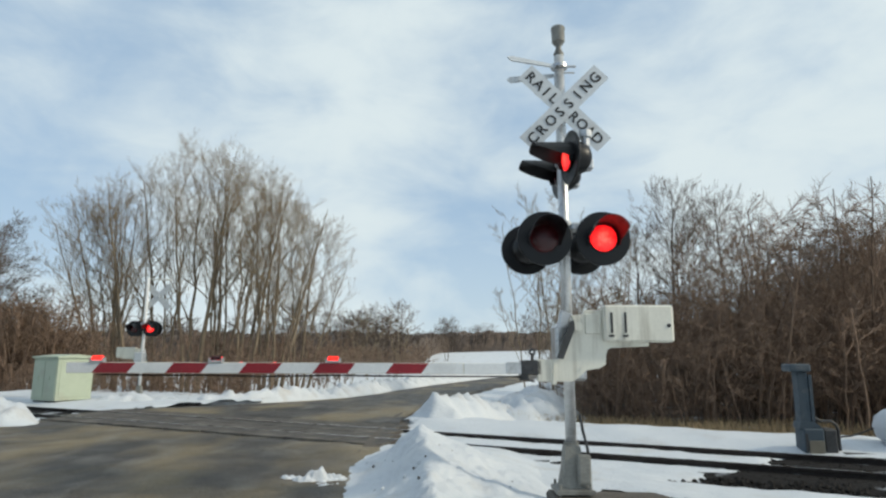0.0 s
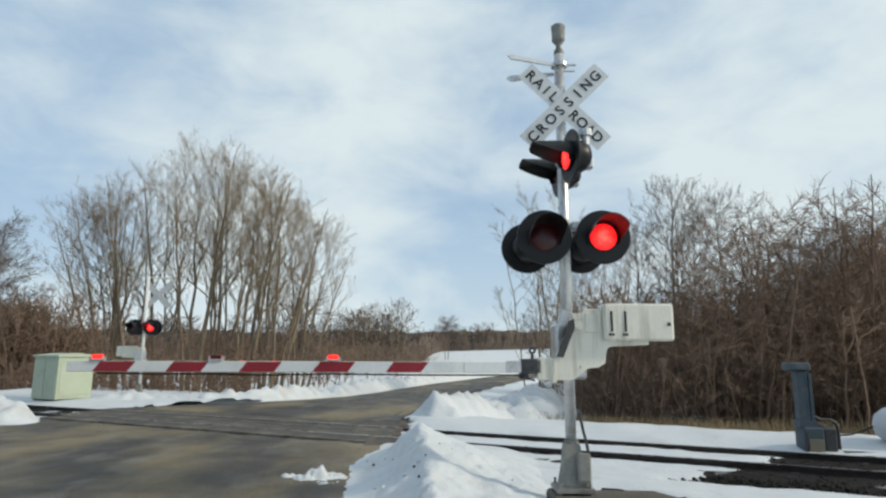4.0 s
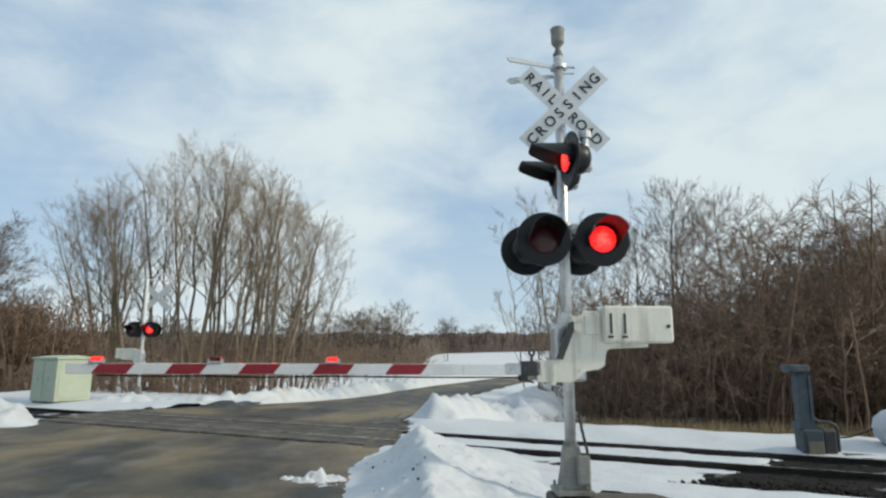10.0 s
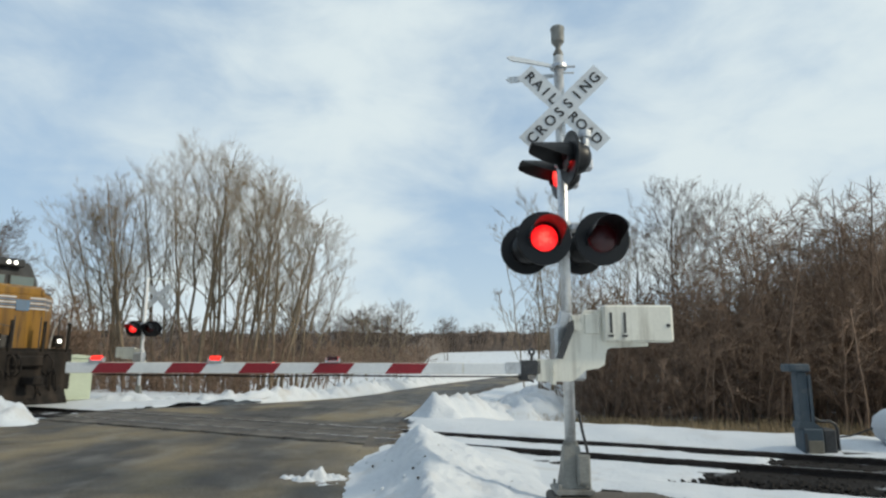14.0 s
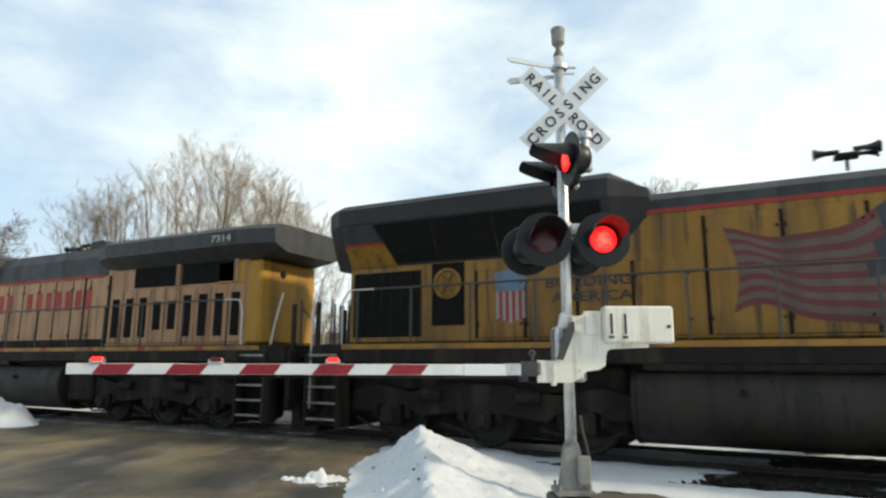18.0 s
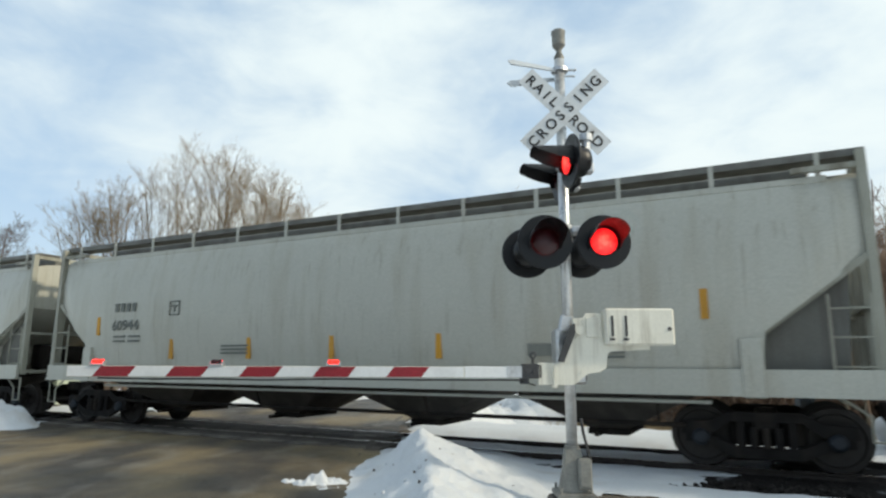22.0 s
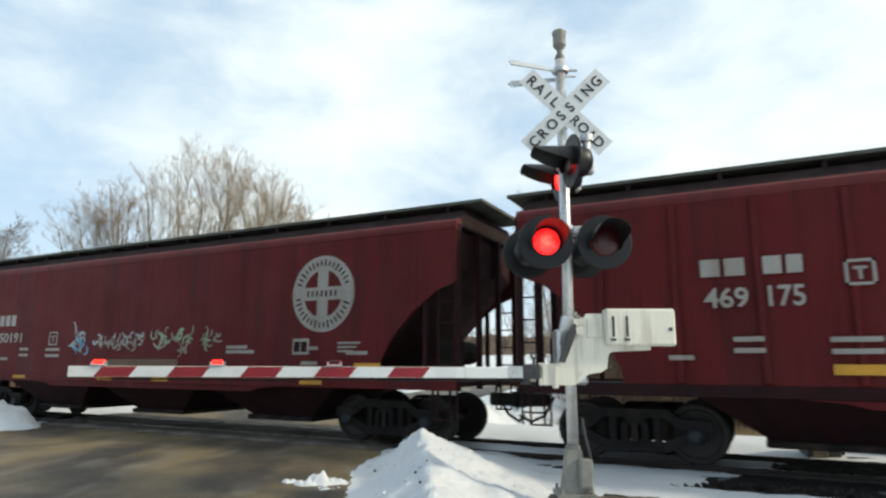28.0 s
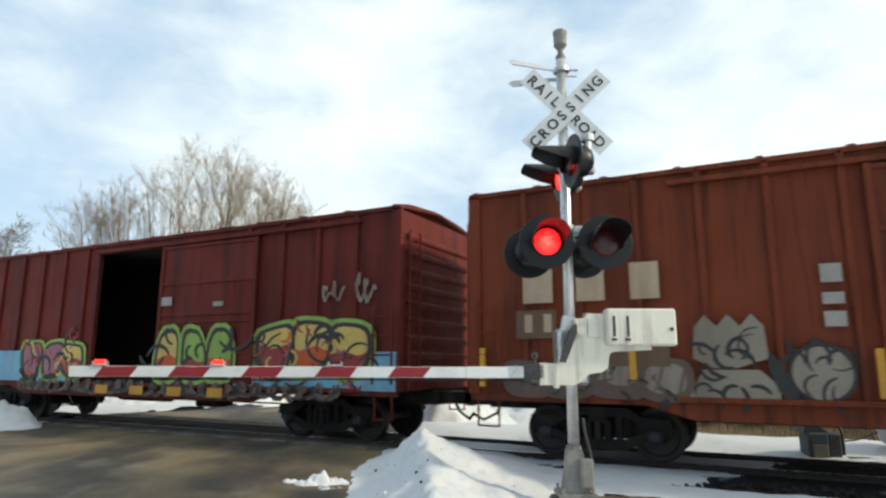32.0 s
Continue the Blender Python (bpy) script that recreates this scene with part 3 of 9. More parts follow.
def gate_and_lamps(s, side_road, swap):
    """Lamp pairs, gate mechanism and arm on the mast."""
    # upper pair, for the side road
    if side_road:
        bm = B()
        rod(bm, (0, -0.46, 3.90), (0, 0.46, 3.90), 0.03, seg=10)
        rod(bm, (0, 0, 3.80), (0, 0, 4.0), 0.085, seg=14)
        for sy in (-0.36, 0.36):
            rod(bm, (0.2, sy, 3.66), (0.2, sy, 4.06), 0.05, seg=10)
            rod(bm, (0.2, sy, 4.02), (0.2, sy, 4.10), 0.075, seg=12)
            box(bm, (0.21, sy, 3.70), (0.12, 0.13, 0.13), bevel=0.02)
        part("cross_arm", bm, GALV, s)
        lamp_unit(s, (0.04, -0.36, 3.785), -82, 1, droop=0.09, proud=0.06, slant=0.75)
        lamp_unit(s, (0.075, 0.36, 3.80), -78, 0, droop=0.08, proud=0.06, reach=0.43, slant=0.75)
    # main pairs, front and back
    bm = B()
    rod(bm, (-0.42, -0.02, 3.02), (0.42, -0.02, 3.02), 0.03, seg=10)
    rod(bm, (0, 0, 2.92), (0, 0, 3.12), 0.09, seg=14)
    for sx in (-0.337, 0.337):
        rod(bm, (sx, -0.02, 2.72), (sx, -0.02, 3.06), 0.04, seg=10)
    box(bm, (0.12, -0.06, 3.05), (0.12, 0.14, 0.09), bevel=0.02)
    part("cross_arm", bm, GALV, s)
    for sx, beat in ((-0.325, 0), (0.325, 1)):
        lamp_unit(s, (sx + 0.045, -0.27, 2.872), 0, beat ^ swap)
        lamp_unit(s, (sx - 0.075, 0.30, 2.852), 180, beat ^ swap)
    # gate mechanism: swan-neck casting, counterweight, pivot
    outline = [(-0.38, 1.548), (-0.205, 1.535), (-0.124, 1.545), (0.03, 1.877), (0.012, 2.03), (0.136, 2.03), (0.157, 2.085), (0.353, 2.085), (0.353, 1.74), (0.849, 1.732), (0.849, 1.688),
               (0.43, 1.678), (0.385, 1.655), (0.368, 1.60), (0.364, 1.49), (0.291, 1.444), (0.157, 1.436), (0.064, 1.35), (0.02, 1.315), (-0.02, 1.308), (-0.38, 1.308)]
    bm = prism(B(), outline, "y", -0.20, -0.135)
    bmesh.ops.bevel(bm, geom=[e for e in bm.edges if abs((e.verts[0].co - e.verts[1].co).y) < 1e-4], offset=0.008, segments=1, affect="EDGES")
    rod(bm, (0.08, -0.225, 1.90), (0.08, -0.19, 1.90), 0.05, seg=14)
    rod(bm, (-0.2, -0.215, 1.42), (-0.2, -0.19, 1.42), 0.03, seg=8)
    for x, z in ((0.13, 1.98), (0.04, 1.97), (0.06, 1.82), (0.16, 1.86), (0.10, 1.45)):
        rod(bm, (x, -0.215, z), (x, -0.19, z), 0.017, seg=6)
    box(bm, (0.24, -0.205, 1.93), (0.17, 0.02, 0.22), bevel=0.006)
    box(bm, (-0.205, -0.205, 1.43), (0.014, 0.02, 0.23))
    box(bm, (-0.2, -0.165, 1.30), (0.06, 0.07, 0.05), bevel=0.01)
    part("gate_arm_support", bm, ALU, s, "pale cast swan-neck gate arm support")
    part("crank_lever", prism(B(), [(-0.17, 1.56), (-0.10, 1.55), (0.035, 1.87), (0.03, 1.97), (-0.02, 1.95)], "y", -0.235, -0.2), DARK_STEEL, s, "dark crank lever")
    bm = box2(B(), 0.345, 1.105, -0.29, -0.12, 1.732, 2.135, bevel=0.022)
    for x in (0.425, 0.575):
        box2(bm, x - 0.013, x + 0.013, -0.297, -0.285, 1.83, 2.05, mat=1)
        box2(bm, x - 0.035, x + 0.022, -0.305, -0.287, 1.785, 1.81, mat=1)
    rod(bm, (1.045, -0.30, 1.91), (1.045, -0.27, 1.91), 0.022, seg=8, mat=1)
    part("counterweight", bm, [ALU, DARK_STEEL], s, "streaked pale counterweight box with two slots")
    bm = B()
    box(bm, (0.02, 0.10, 1.62), (0.34, 0.34, 0.62), bevel=0.03)
    rod(bm, (0.08, -0.2, 1.90), (0.08, 0.1, 1.90), 0.05, seg=12)
    box(bm, (-0.05, -0.02, 1.9), (0.14, 0.1, 0.36), pose(0, 0, 0, 0, 12, 0), bevel=0.02)
    part("gate_mechanism", bm, GALV, s, "grey gate mechanism housing behind the mast")
    # gate arm
    bm = box2(B(), -0.56, -0.33, -0.20, -0.14, 1.375, 1.535, bevel=0.01)
    for x in (-0.5, -0.42):
        rod(bm, (x, -0.22, 1.45), (x, -0.12, 1.45), 0.022, seg=8)
    rod(bm, (-0.43, -0.17, 1.53), (-0.43, -0.17, 1.60), 0.018, seg=6)
    lathe(bm, [(0.015, -0.015), (0.04, -0.012), (0.04, 0.012), (0.015, 0.015), (0.015, -0.015)], centre=(-0.43, -0.17, 1.625), turn=pose(0, 0, 0, 90), seg=14)
    box(bm, (-0.52, -0.1, 1.36), (0.10, 0.08, 0.09), bevel=0.01)
    part("arm_adapter", bm, DARK_STEEL, s)
    arm = part("gate_arm", box2(B(), -5.52, -0.70, -0.188, -0.158, 1.384, 1.502, bevel=0.006), ALU, s, "long gate arm with red and white diagonal stripes")
    part("arm_root", box2(B(), -0.72, -0.55, -0.196, -0.15, 1.385, 1.512, bevel=0.006), GALV, arm)
    part("sleeve", box2(B(), -1.18, -0.70, -0.192, -0.154, 1.382, 1.504, bevel=0.008), ARM_WHITE, arm)
    x = -5.51
    first = -5.233
    lo, hi, lean = 1.388, 1.498, 0.085
    bm = prism(B(), [(x, lo), (first, lo), (first + lean, hi), (x, hi)], "y", -0.1915, -0.1545)
    part("white_band", bm, ARM_WHITE, arm)
    for i in range(5):
        a = first + 0.80 * i
        b = a + 0.385
        part("red_band", prism(B(), [(a, lo), (b, lo), (b + lean, hi), (a + lean, hi)], "y", -0.1915, -0.1545), ARM_RED, arm)
        c = first + 0.80 * (i + 1) if i < 4 else -1.19
        part("white_band", prism(B(), [(b, lo), (c, lo), (c + (lean if i < 4 else 0), hi), (b + lean, hi)], "y", -0.1915, -0.1545), ARM_WHITE, arm)
    for bx, beat in ((-5.19, None), (-3.89, 0), (-2.61, 1)):
        arm_light(s, bx, beat)
    bm = pipe(B(), [(-5.19, -0.15, 1.37), (-4.6, -0.15, 1.362), (-3.94, -0.15, 1.365), (-3.4, -0.15, 1.352), (-2.63, -0.15, 1.366), (-1.6, -0.15, 1.358), (-0.6, -0.15, 1.36), (-0.4, -0.1, 1.30)], 0.009, 5)
    part("arm_cable", bm, BLACK, s)
    return s


crossing_signal(pose(*rp(1.405, 7.06), 0, 0, 27.05), "railway crossing signal mast with lowered striped gate, lamps flashing red")
crossing_signal(pose(-21.9, 5.1, -0.15, 0, 0, 27.05 + 180), "crossing signal mast across the road, gate lowered, lamps flashing", False, 1)

# ---------------------------------------------------------------- trackside equipment


def relay_case(m):
    s = thing("relay_case", m, "pale green metal relay case with a low pitched lid", "relay case")
    w, d, h = 1.45, 1.36, 1.75
    bm = box2(B(), -w / 2, w / 2, -d / 2, d / 2, 0.12, h - 0.12, bevel=0.015)
    part("body", bm, CASE_GREEN, s)
    part("plinth", box2(B(), -w / 2 + 0.06, w / 2 - 0.06, -d / 2 + 0.06, d / 2 - 0.06, -0.4, 0.13), DARK_STEEL, s)
    bm = prism(B(), [(-d / 2 - 0.06, h - 0.12), (d / 2 + 0.06, h - 0.12), (d / 2 + 0.06, h - 0.06), (0, h + 0.02), (-d / 2 - 0.06, h - 0.06)], "x", -w / 2 - 0.06, w / 2 + 0.06)
    part("lid", bm, CASE_GREEN, s, "overhanging metal lid")
    for sx in (-0.34, 0.34):
        door = part("door", box2(B(), sx - 0.32, sx + 0.32, -d / 2 - 0.018, -d / 2 - 0.003, 0.2, h - 0.2, bevel=0.006), CASE_GREEN, s)
        part("handle", box2(B(), sx - 0.02, sx + 0.02, -d / 2 - 0.05, -d / 2 - 0.018, 0.85, 1.0, bevel=0.006), CASE_GREEN, door)
    part("side_plate", box2(B(), w / 2 + 0.003, w / 2 + 0.018, -d / 2 + 0.1, d / 2 - 0.1, 0.25, h - 0.25, bevel=0.006), CASE_GREEN, s)
    return s


relay_case(pose(-23.35, 2.95, -0.08))


def switch_heater(m):
    """Upright blue-grey blower cabinet with a tee top, burner box and bent pipe."""
    s = thing("switch_heater", m, "blue-grey track switch heater with bent supply pipe beside the rails", "switch heater")
    part("column", box2(B(), -0.17, 0.01, -0.12, 0.12, 0.45, 1.50, bevel=0.012), BLUE_GREY, s)
    part("cap", box2(B(), -0.31, 0.05, -0.2, 0.2, 1.50, 1.64, bevel=0.02), BLUE_GREY, s, "tee-shaped air intake cap")
    part("side_duct", box2(B(), 0.01, 0.09, -0.10, 0.10, 0.75, 1.42, bevel=0.012), BLUE_GREY, s)
    part("burner_box", box2(B(), -0.17, 0.17, -0.2, 0.2, 0.0, 0.5, bevel=0.02), BLUE_GREY, s)
    part("fan_box", box2(B(), 0.17, 0.40, -0.17, 0.17, 0.03, 0.5, bevel=0.03), DARK_STEEL, s)
    bm = pipe(B(), [(0.06, 0.0, 0.68), (0.14, 0.0, 0.66), (0.20, 0.0, 0.62), (0.38, 0.0, 0.62), (0.46, 0.0, 0.57), (0.49, 0.0, 0.48), (0.49, 0.0, 0.02)], 0.028, 8)
    part("supply_pipe", bm, DARK_STEEL, s)
    part("skid", box2(B(), -0.35, 0.45, -0.30, 0.25, -0.10, 0.02, bevel=0.01), DARK_STEEL, s)
    part("air_duct", box2(B(), 0.46, 2.6, -0.26, 0.10, -0.12, 0.10, bevel=0.02), DARK_STEEL, s, "dark flat air duct leading along the rail")
    part("name_plate", box2(B(), -0.30, 0.08, -0.312, -0.301, -0.07, -0.01), TANK_WHITE, s)
    part("burner_door", box2(B(), -0.10, 0.15, -0.214, -0.201, 0.06, 0.30, bevel=0.006), TAN_PANEL, s, "pale tan burner door")
    part("louvre", box2(B(), -0.16, -0.11, -0.212, -0.201, 0.1, 0.42, bevel=0.004), DARK_STEEL, s)
    part("collar", prism(B(), [(-0.22, 0.5), (0.2, 0.5), (0.04, 0.62), (-0.19, 0.62)], "y", -0.15, 0.15), BLUE_GREY, s)
    part("bracket", box2(B(), 0.02, 0.07, -0.13, -0.1, 0.55, 1.45), BLUE_GREY, s)
    part("gas_hose", pipe(B(), [(0.49, 0.0, 0.35), (0.75, 0.1, 0.36), (1.05, 0.25, 0.42), (1.4, 0.4, 0.52)], 0.016, 6), BLACK, s, "black gas hose to the tank")
    return s


switch_heater(pose(0.62, 1.75, -0.16, 0, 0, 20))


def gas_tank(m):
    s = thing("gas_tank", m, "grey-white round gas tank standing in the snow", "gas tank")
    bm = lathe(B(), [(0.0, -0.75), (0.18, -0.70), (0.3, -0.56), (0.36, -0.4), (0.36, 1.4), (0.3, 1.56), (0.18, 1.70), (0.0, 1.75)], centre=(0, 0, 0.55), turn=pose(0, 0, 0, 0, 90, 0), seg=32)
    part("vessel", bm, TANK_WHITE, s, smooth=True)
    for x in (-0.3, 1.3):
        part("cradle", box2(B(), x - 0.06, x + 0.06, -0.25, 0.25, -0.1, 0.3, bevel=0.01), CONCRETE, s)
    part("valve_dome", lathe(B(), [(0.11, 0.88), (0.11, 1.0), (0.06, 1.05), (0, 1.05)], centre=(0.5, 0, 0), seg=16), TANK_WHITE, s)
    return s


gas_tank(pose(2.42, 2.55, -0.2))

# ---------------------------------------------------------------- ties, crossing panels, snow


def crossing_line(y, side):
    """Where a line along the track meets the road's edge (side 0 left, 1 right)."""
    x = -12.0
    for i in range(40):
        lat, d = track_frame(x, y)
        edge = table(ROAD, d)[side]
        x += (edge - lat) / math.cos(SKEW) * 0.7
    return x


# ties beside the crossing that show out of the snow
bm = box(B(), (0, 0, 0), (0.22, 2.55, 0.17), bevel=0.012)
tie_mesh = bpy.data.meshes.new("tie")
bm.to_mesh(tie_mesh)
bm.free()
tie_mesh.materials.append(TIE)
rng = random.Random(3)
for i in range(70):
    x = -34 + 0.54 * i
    if crossing_line(0, 0) - 0.6 < x < crossing_line(0, 1) + 0.6:
        continue
    t = new("tie", tie_mesh)
    t.parent = ballast
    t.matrix_basis = pose(x + rng.uniform(-0.03, 0.03), rng.uniform(-0.05, 0.05), -0.215 + rng.uniform(-0.01, 0.02), 0, 0, rng.uniform(-1.5, 1.5))
# rubber crossing panels: one row outside each rail and two between
for y0, y1 in ((-1.52, -0.80), (-0.66, -0.02), (0.02, 0.66), (0.80, 1.52)):
    yc = (y0 + y1) / 2
    a, b = crossing_line(yc, 0) - 0.1, crossing_line(yc, 1) + 0.15
    n = 9
    for i in range(n):
        w = (b - a) / n
        p = link_mesh("crossing_panel", box2(B(), -w / 2 + 0.008, w / 2 - 0.008, (y0 - y1) / 2, (y1 - y0) / 2, -0.14, -0.003, bevel=0.012), RUBBER_PANEL, road)
        p.matrix_basis = pose(a + w * (i + 0.5), yc, rng.uniform(-0.004, 0.004), rng.uniform(-0.2, 0.2), rng.uniform(-0.15, 0.15), 0)


def snow_sheet(name, inside, height, x0, x1, y0, y1, step, label):
    """A blanket of snow over a stretch, with a ragged edge where it thins out."""
    nx, ny = int((x1 - x0) / step) + 1, int((y1 - y0) / step) + 1
    ids, pts, faces = {}, [], []
    for i in range(nx):
        for j in range(ny):
            x, y = x0 + i * step, y0 + j * step
            k = inside(x, y)
            if k > -0.3:
                ids[i, j] = len(pts)
                pts.append((x, y, height(x, y) + min(0.0, k) * 0.25))
    for i in range(nx - 1):
        for j in range(ny - 1):
            q = [(i, j), (i + 1, j), (i + 1, j + 1), (i, j + 1)]
            if all(c in ids for c in q):
                faces.append([ids[c] for c in q])
    me = bpy.data.meshes.new(name)
    me.from_pydata(pts, [], faces)
    me.materials.append(SNOW)
    me.shade_smooth()
    me.update()
    return tagged(new(name, me), label, "snow", kind="stuff")


def side_snow(x, y):
    """How far inside the snow-covered ground right of the road; below zero it is bare."""
    lat, d = track_frame(x, y)
    right = table(ROAD, d)[1]
    k = (lat - right - 0.35) * 1.6
    if y < 1.5:
        # bare dark ballast round the switch, and the trodden earth by the mast
        k = min(k, (-0.9 - x + (y + 1.4) * 0.5 if y > -2.4 else 6 + 0.9 * (-2.4 - y) - x) * 1.4)
        ml, md = lat - 1.55, d - 7.2
        k = min(k, (math.hypot(ml * 0.62, md * 1.05) - 0.9) * 2.5)
    return k + 0.45 * nz(x, y, 6, 1.6) + 0.2 * nz(x, y, 2, 5)


def side_height(x, y):
    z = -0.105 + 0.025 * nz(x, y, 1, 1.2) + 0.012 * nz(x, y, 8, 5) + 0.045 * smooth_step(1.5, 0.5, abs(y))
    if y < -1.2:
        z += 0.09 * smooth_step(-1.2, -3.5, y) + 0.02 * nz(x, y, 3, 2.5)
    if y > 1.2:
        z += 0.16 * smooth_step(1.2, 2.6, y) - 0.55 * smooth_step(3.2, 7.5, y) + 0.05 * nz(x, y, 3, 0.9)
    near_rail = min(abs(y - 0.7535), abs(y + 0.7535))
    return z - 0.03 * smooth_step(0.22, 0.08, near_rail)


snow_sheet("snow_cover", side_snow, side_height, -9.5, 6.5, -8.5, 9.0, 0.11, "trodden snow blanket between the road and the track")


def left_snow(x, y):
    lat, d = track_frame(x, y)
    left = table(ROAD, d)[0]
    return (left - lat - 0.2) * 1.5 + 0.45 * nz(x, y, 16, 1.3)


def left_height(x, y):
    z = -0.11 + 0.03 * nz(x, y, 11, 1.2)
    if abs(y) > 1.2:
        z += 0.14 * smooth_step(1.2, 3.0, abs(y)) + 0.06 * nz(x, y, 13, 0.8)
    return z


snow_sheet("snow_cover", left_snow, left_height, -32, -13.0, -6, 9, 0.2, "snow blanket beside the track left of the road")


def front_pile(lat, d):
    """Height of the ploughed heap beside the road, above the ground."""
    ridge = table([(3.0, 0.0, 0.2), (4.5, 0.20, -0.10), (6.0, 0.34, -0.10), (7.4, 0.45, -0.18), (8.6, 0.58, -0.28), (9.3, 0.63, -0.34), (9.9, 0.52, -0.38), (10.6, 0.28, -0.4), (11.4, 0.10, -0.4), (12.2, 0.0, -0.4)], d)
    h, c = ridge
    w = 0.44 if lat < c else 0.85
    k = abs(lat - c) / w
    h = h * (math.exp(-0.9 * k ** 1.35))
    lumps = 0.07 * nz(lat, d, 1, 1.7) + 0.05 * nz(lat, d, 2, 4.2) + 0.03 * nz(lat, d, 3, 11) + 0.045 * abs(nz(lat, d, 5, 7)) + 0.014 * nz(lat, d, 7, 23)
    return h + lumps * min(1.0, h * 4) - 0.04 - 0.10 * smooth_step(0.9, 1.7, lat)


us = [-1.35 + 0.04 * i for i in range(100)]
vs = [3.2 + 0.06 * i for i in range(150)]
pile = sheet("snow_heap", lambda u, v: tuple(rp(u, v, front_pile(u, v))), us, vs, SNOW)
tagged(pile, "ploughed heap of clean snow at the road's edge", "snow heap", kind="stuff")


def snow_bank(path, label, seed, step=0.12, rough=1.0):
    """A ploughed bank along a path of (lat, d, half width, height)."""
    pts = []
    for a, b in zip(path, path[1:]):
        ln = math.hypot(b[0] - a[0], b[1] - a[1])
        n = max(1, int(ln / step))
        pts += [tuple(p + (q - p) * i / n for p, q in zip(a, b)) for i in range(n)]
    pts.append(path[-1])
    rows, m = [], 15
    for i, (lat, d, w, h) in enumerate(pts):
        q = pts[min(i + 1, len(pts) - 1)]
        p = pts[max(i - 1, 0)]
        t = Vector((q[0] - p[0], q[1] - p[1])).normalized()
        nx, ny = -t.y, t.x
        fade = min(1.0, i / 6, (len(pts) - 1 - i) / 6)
        ring = []
        for j in range(m):
            s = 2 * j / (m - 1) - 1
            la, dd = lat + nx * s * w, d + ny * s * w
            g = rp(la, dd)
            hh = h * (1 - abs(s) ** 1.7) * fade
            lumps = (0.30 * nz(la, dd, seed, 0.8) + 0.30 * nz(la, dd, seed + 3, 2.3) + 0.16 * nz(la, dd, seed + 5, 5.5)) * rough
            ring.append((g.x, g.y, ground_z(g.x, g.y) - 0.03 + hh * (1 + 1.3 * lumps) + 0.12 * lumps * (1 - s * s)))
        rows.append(ring)
    n = len(rows)
    me = bpy.data.meshes.new("snow_bank")
    me.from_pydata([p for r in rows for p in r], [], [(i * m + j, (i + 1) * m + j, (i + 1) * m + j + 1, i * m + j + 1) for i in range(n - 1) for j in range(m - 1)])
    me.materials.append(SNOW)
    me.shade_smooth()
    me.update()
    return tagged(new("snow_bank", me), label, "snow bank", "snow banks")


snow_bank([(-0.55, 15.9, 0.5, 0.2), (-0.15, 16.6, 0.9, 0.62), (0.5, 17.8, 1.0, 0.74), (1.3, 19.5, 1.1, 0.62), (2.4, 22, 1.2, 0.7), (3.1, 25, 1.4, 0.9), (4.0, 29, 1.4, 0.9), (5.5, 36, 1.4, 0.8), (8.5, 48, 1.4, 0.7)], "lumpy ploughed snow bank beyond the track", 2)
snow_bank([(2.0, 19.8, 1.0, 0.2), (2.9, 21.5, 1.5, 1.05), (3.6, 23.5, 1.6, 1.35), (4.4, 26, 1.4, 0.9), (5.2, 28.5, 1.0, 0.3)], "tall heap of ploughed snow behind the bank", 4, rough=0.7)
snow_bank([(-13.2, 22.6, 0.6, 0.2), (-11.4, 23.6, 0.8, 0.62), (-9.2, 24.2, 0.8, 0.5), (-7.5, 25.2, 0.8, 0.55), (-6.2, 27.5, 0.8, 0.62), (-5.3, 31, 0.9, 0.6), (-4.7, 36, 1.0, 0.7), (-3.9, 43, 1.0, 0.7), (-1.6, 54, 1.1, 0.8), (3.5, 70, 1.2, 0.9), (12, 90, 1.3, 0.9)], "lumpy ploughed snow bank along the far road edge", 6)
snow_bank([(-9.4, 14.9, 0.4, 0.1), (-9.9, 15.1, 0.6, 0.32), (-10.6, 15.4, 0.8, 0.62), (-11.6, 15.9, 0.9, 0.66), (-13.0, 16.6, 0.9, 0.4), (-14.6, 17.3, 0.6, 0.15)], "heap of ploughed snow beside the track", 8)
# ragged slush on the road
def slush_cover(x, y):
    lat, d = track_frame(x, y)
    return 0.20 - math.hypot((lat + 1.66) * 0.75, (d - 8.42) * 0.95) + 0.22 * nz(x, y, 21, 4.5) + 0.14 * nz(x, y, 23, 14) - 0.03


def slush_height(x, y):
    k = max(0.0, slush_cover(x, y))
    return 0.028 + min(0.10, k * 0.5) * (1 + 0.8 * nz(x, y, 25, 11)) + 0.012 * nz(x, y, 27, 30)


at = rp(-1.6, 8.42)
slush = snow_sheet("slush", slush_cover, slush_height, at.x - 0.75, at.x + 0.75, at.y - 0.75, at.y + 0.75, 0.018, "ragged heap of grey slush lying on the road")
slush["category"] = "slush"


def bare_earth(u, v):
    a = 2 * math.pi * u
    r = v * (1.2 + 0.2 * nz(math.cos(a), math.sin(a), 31, 1.3))
    g = rp(1.55 + r * math.cos(a) * 1.6, 7.2 + r * math.sin(a))
    x, y = g.x, g.y
    return x, y, side_height(x, y) - 0.012 - 0.06 * v ** 6 + 0.01 * nz(x, y, 33, 9)


tagged(sheet("bare_earth", bare_earth, [i / 40 for i in range(41)], [i / 10 for i in range(11)], MUD), "trodden dark earth round the mast's foot", "earth", kind="structure")
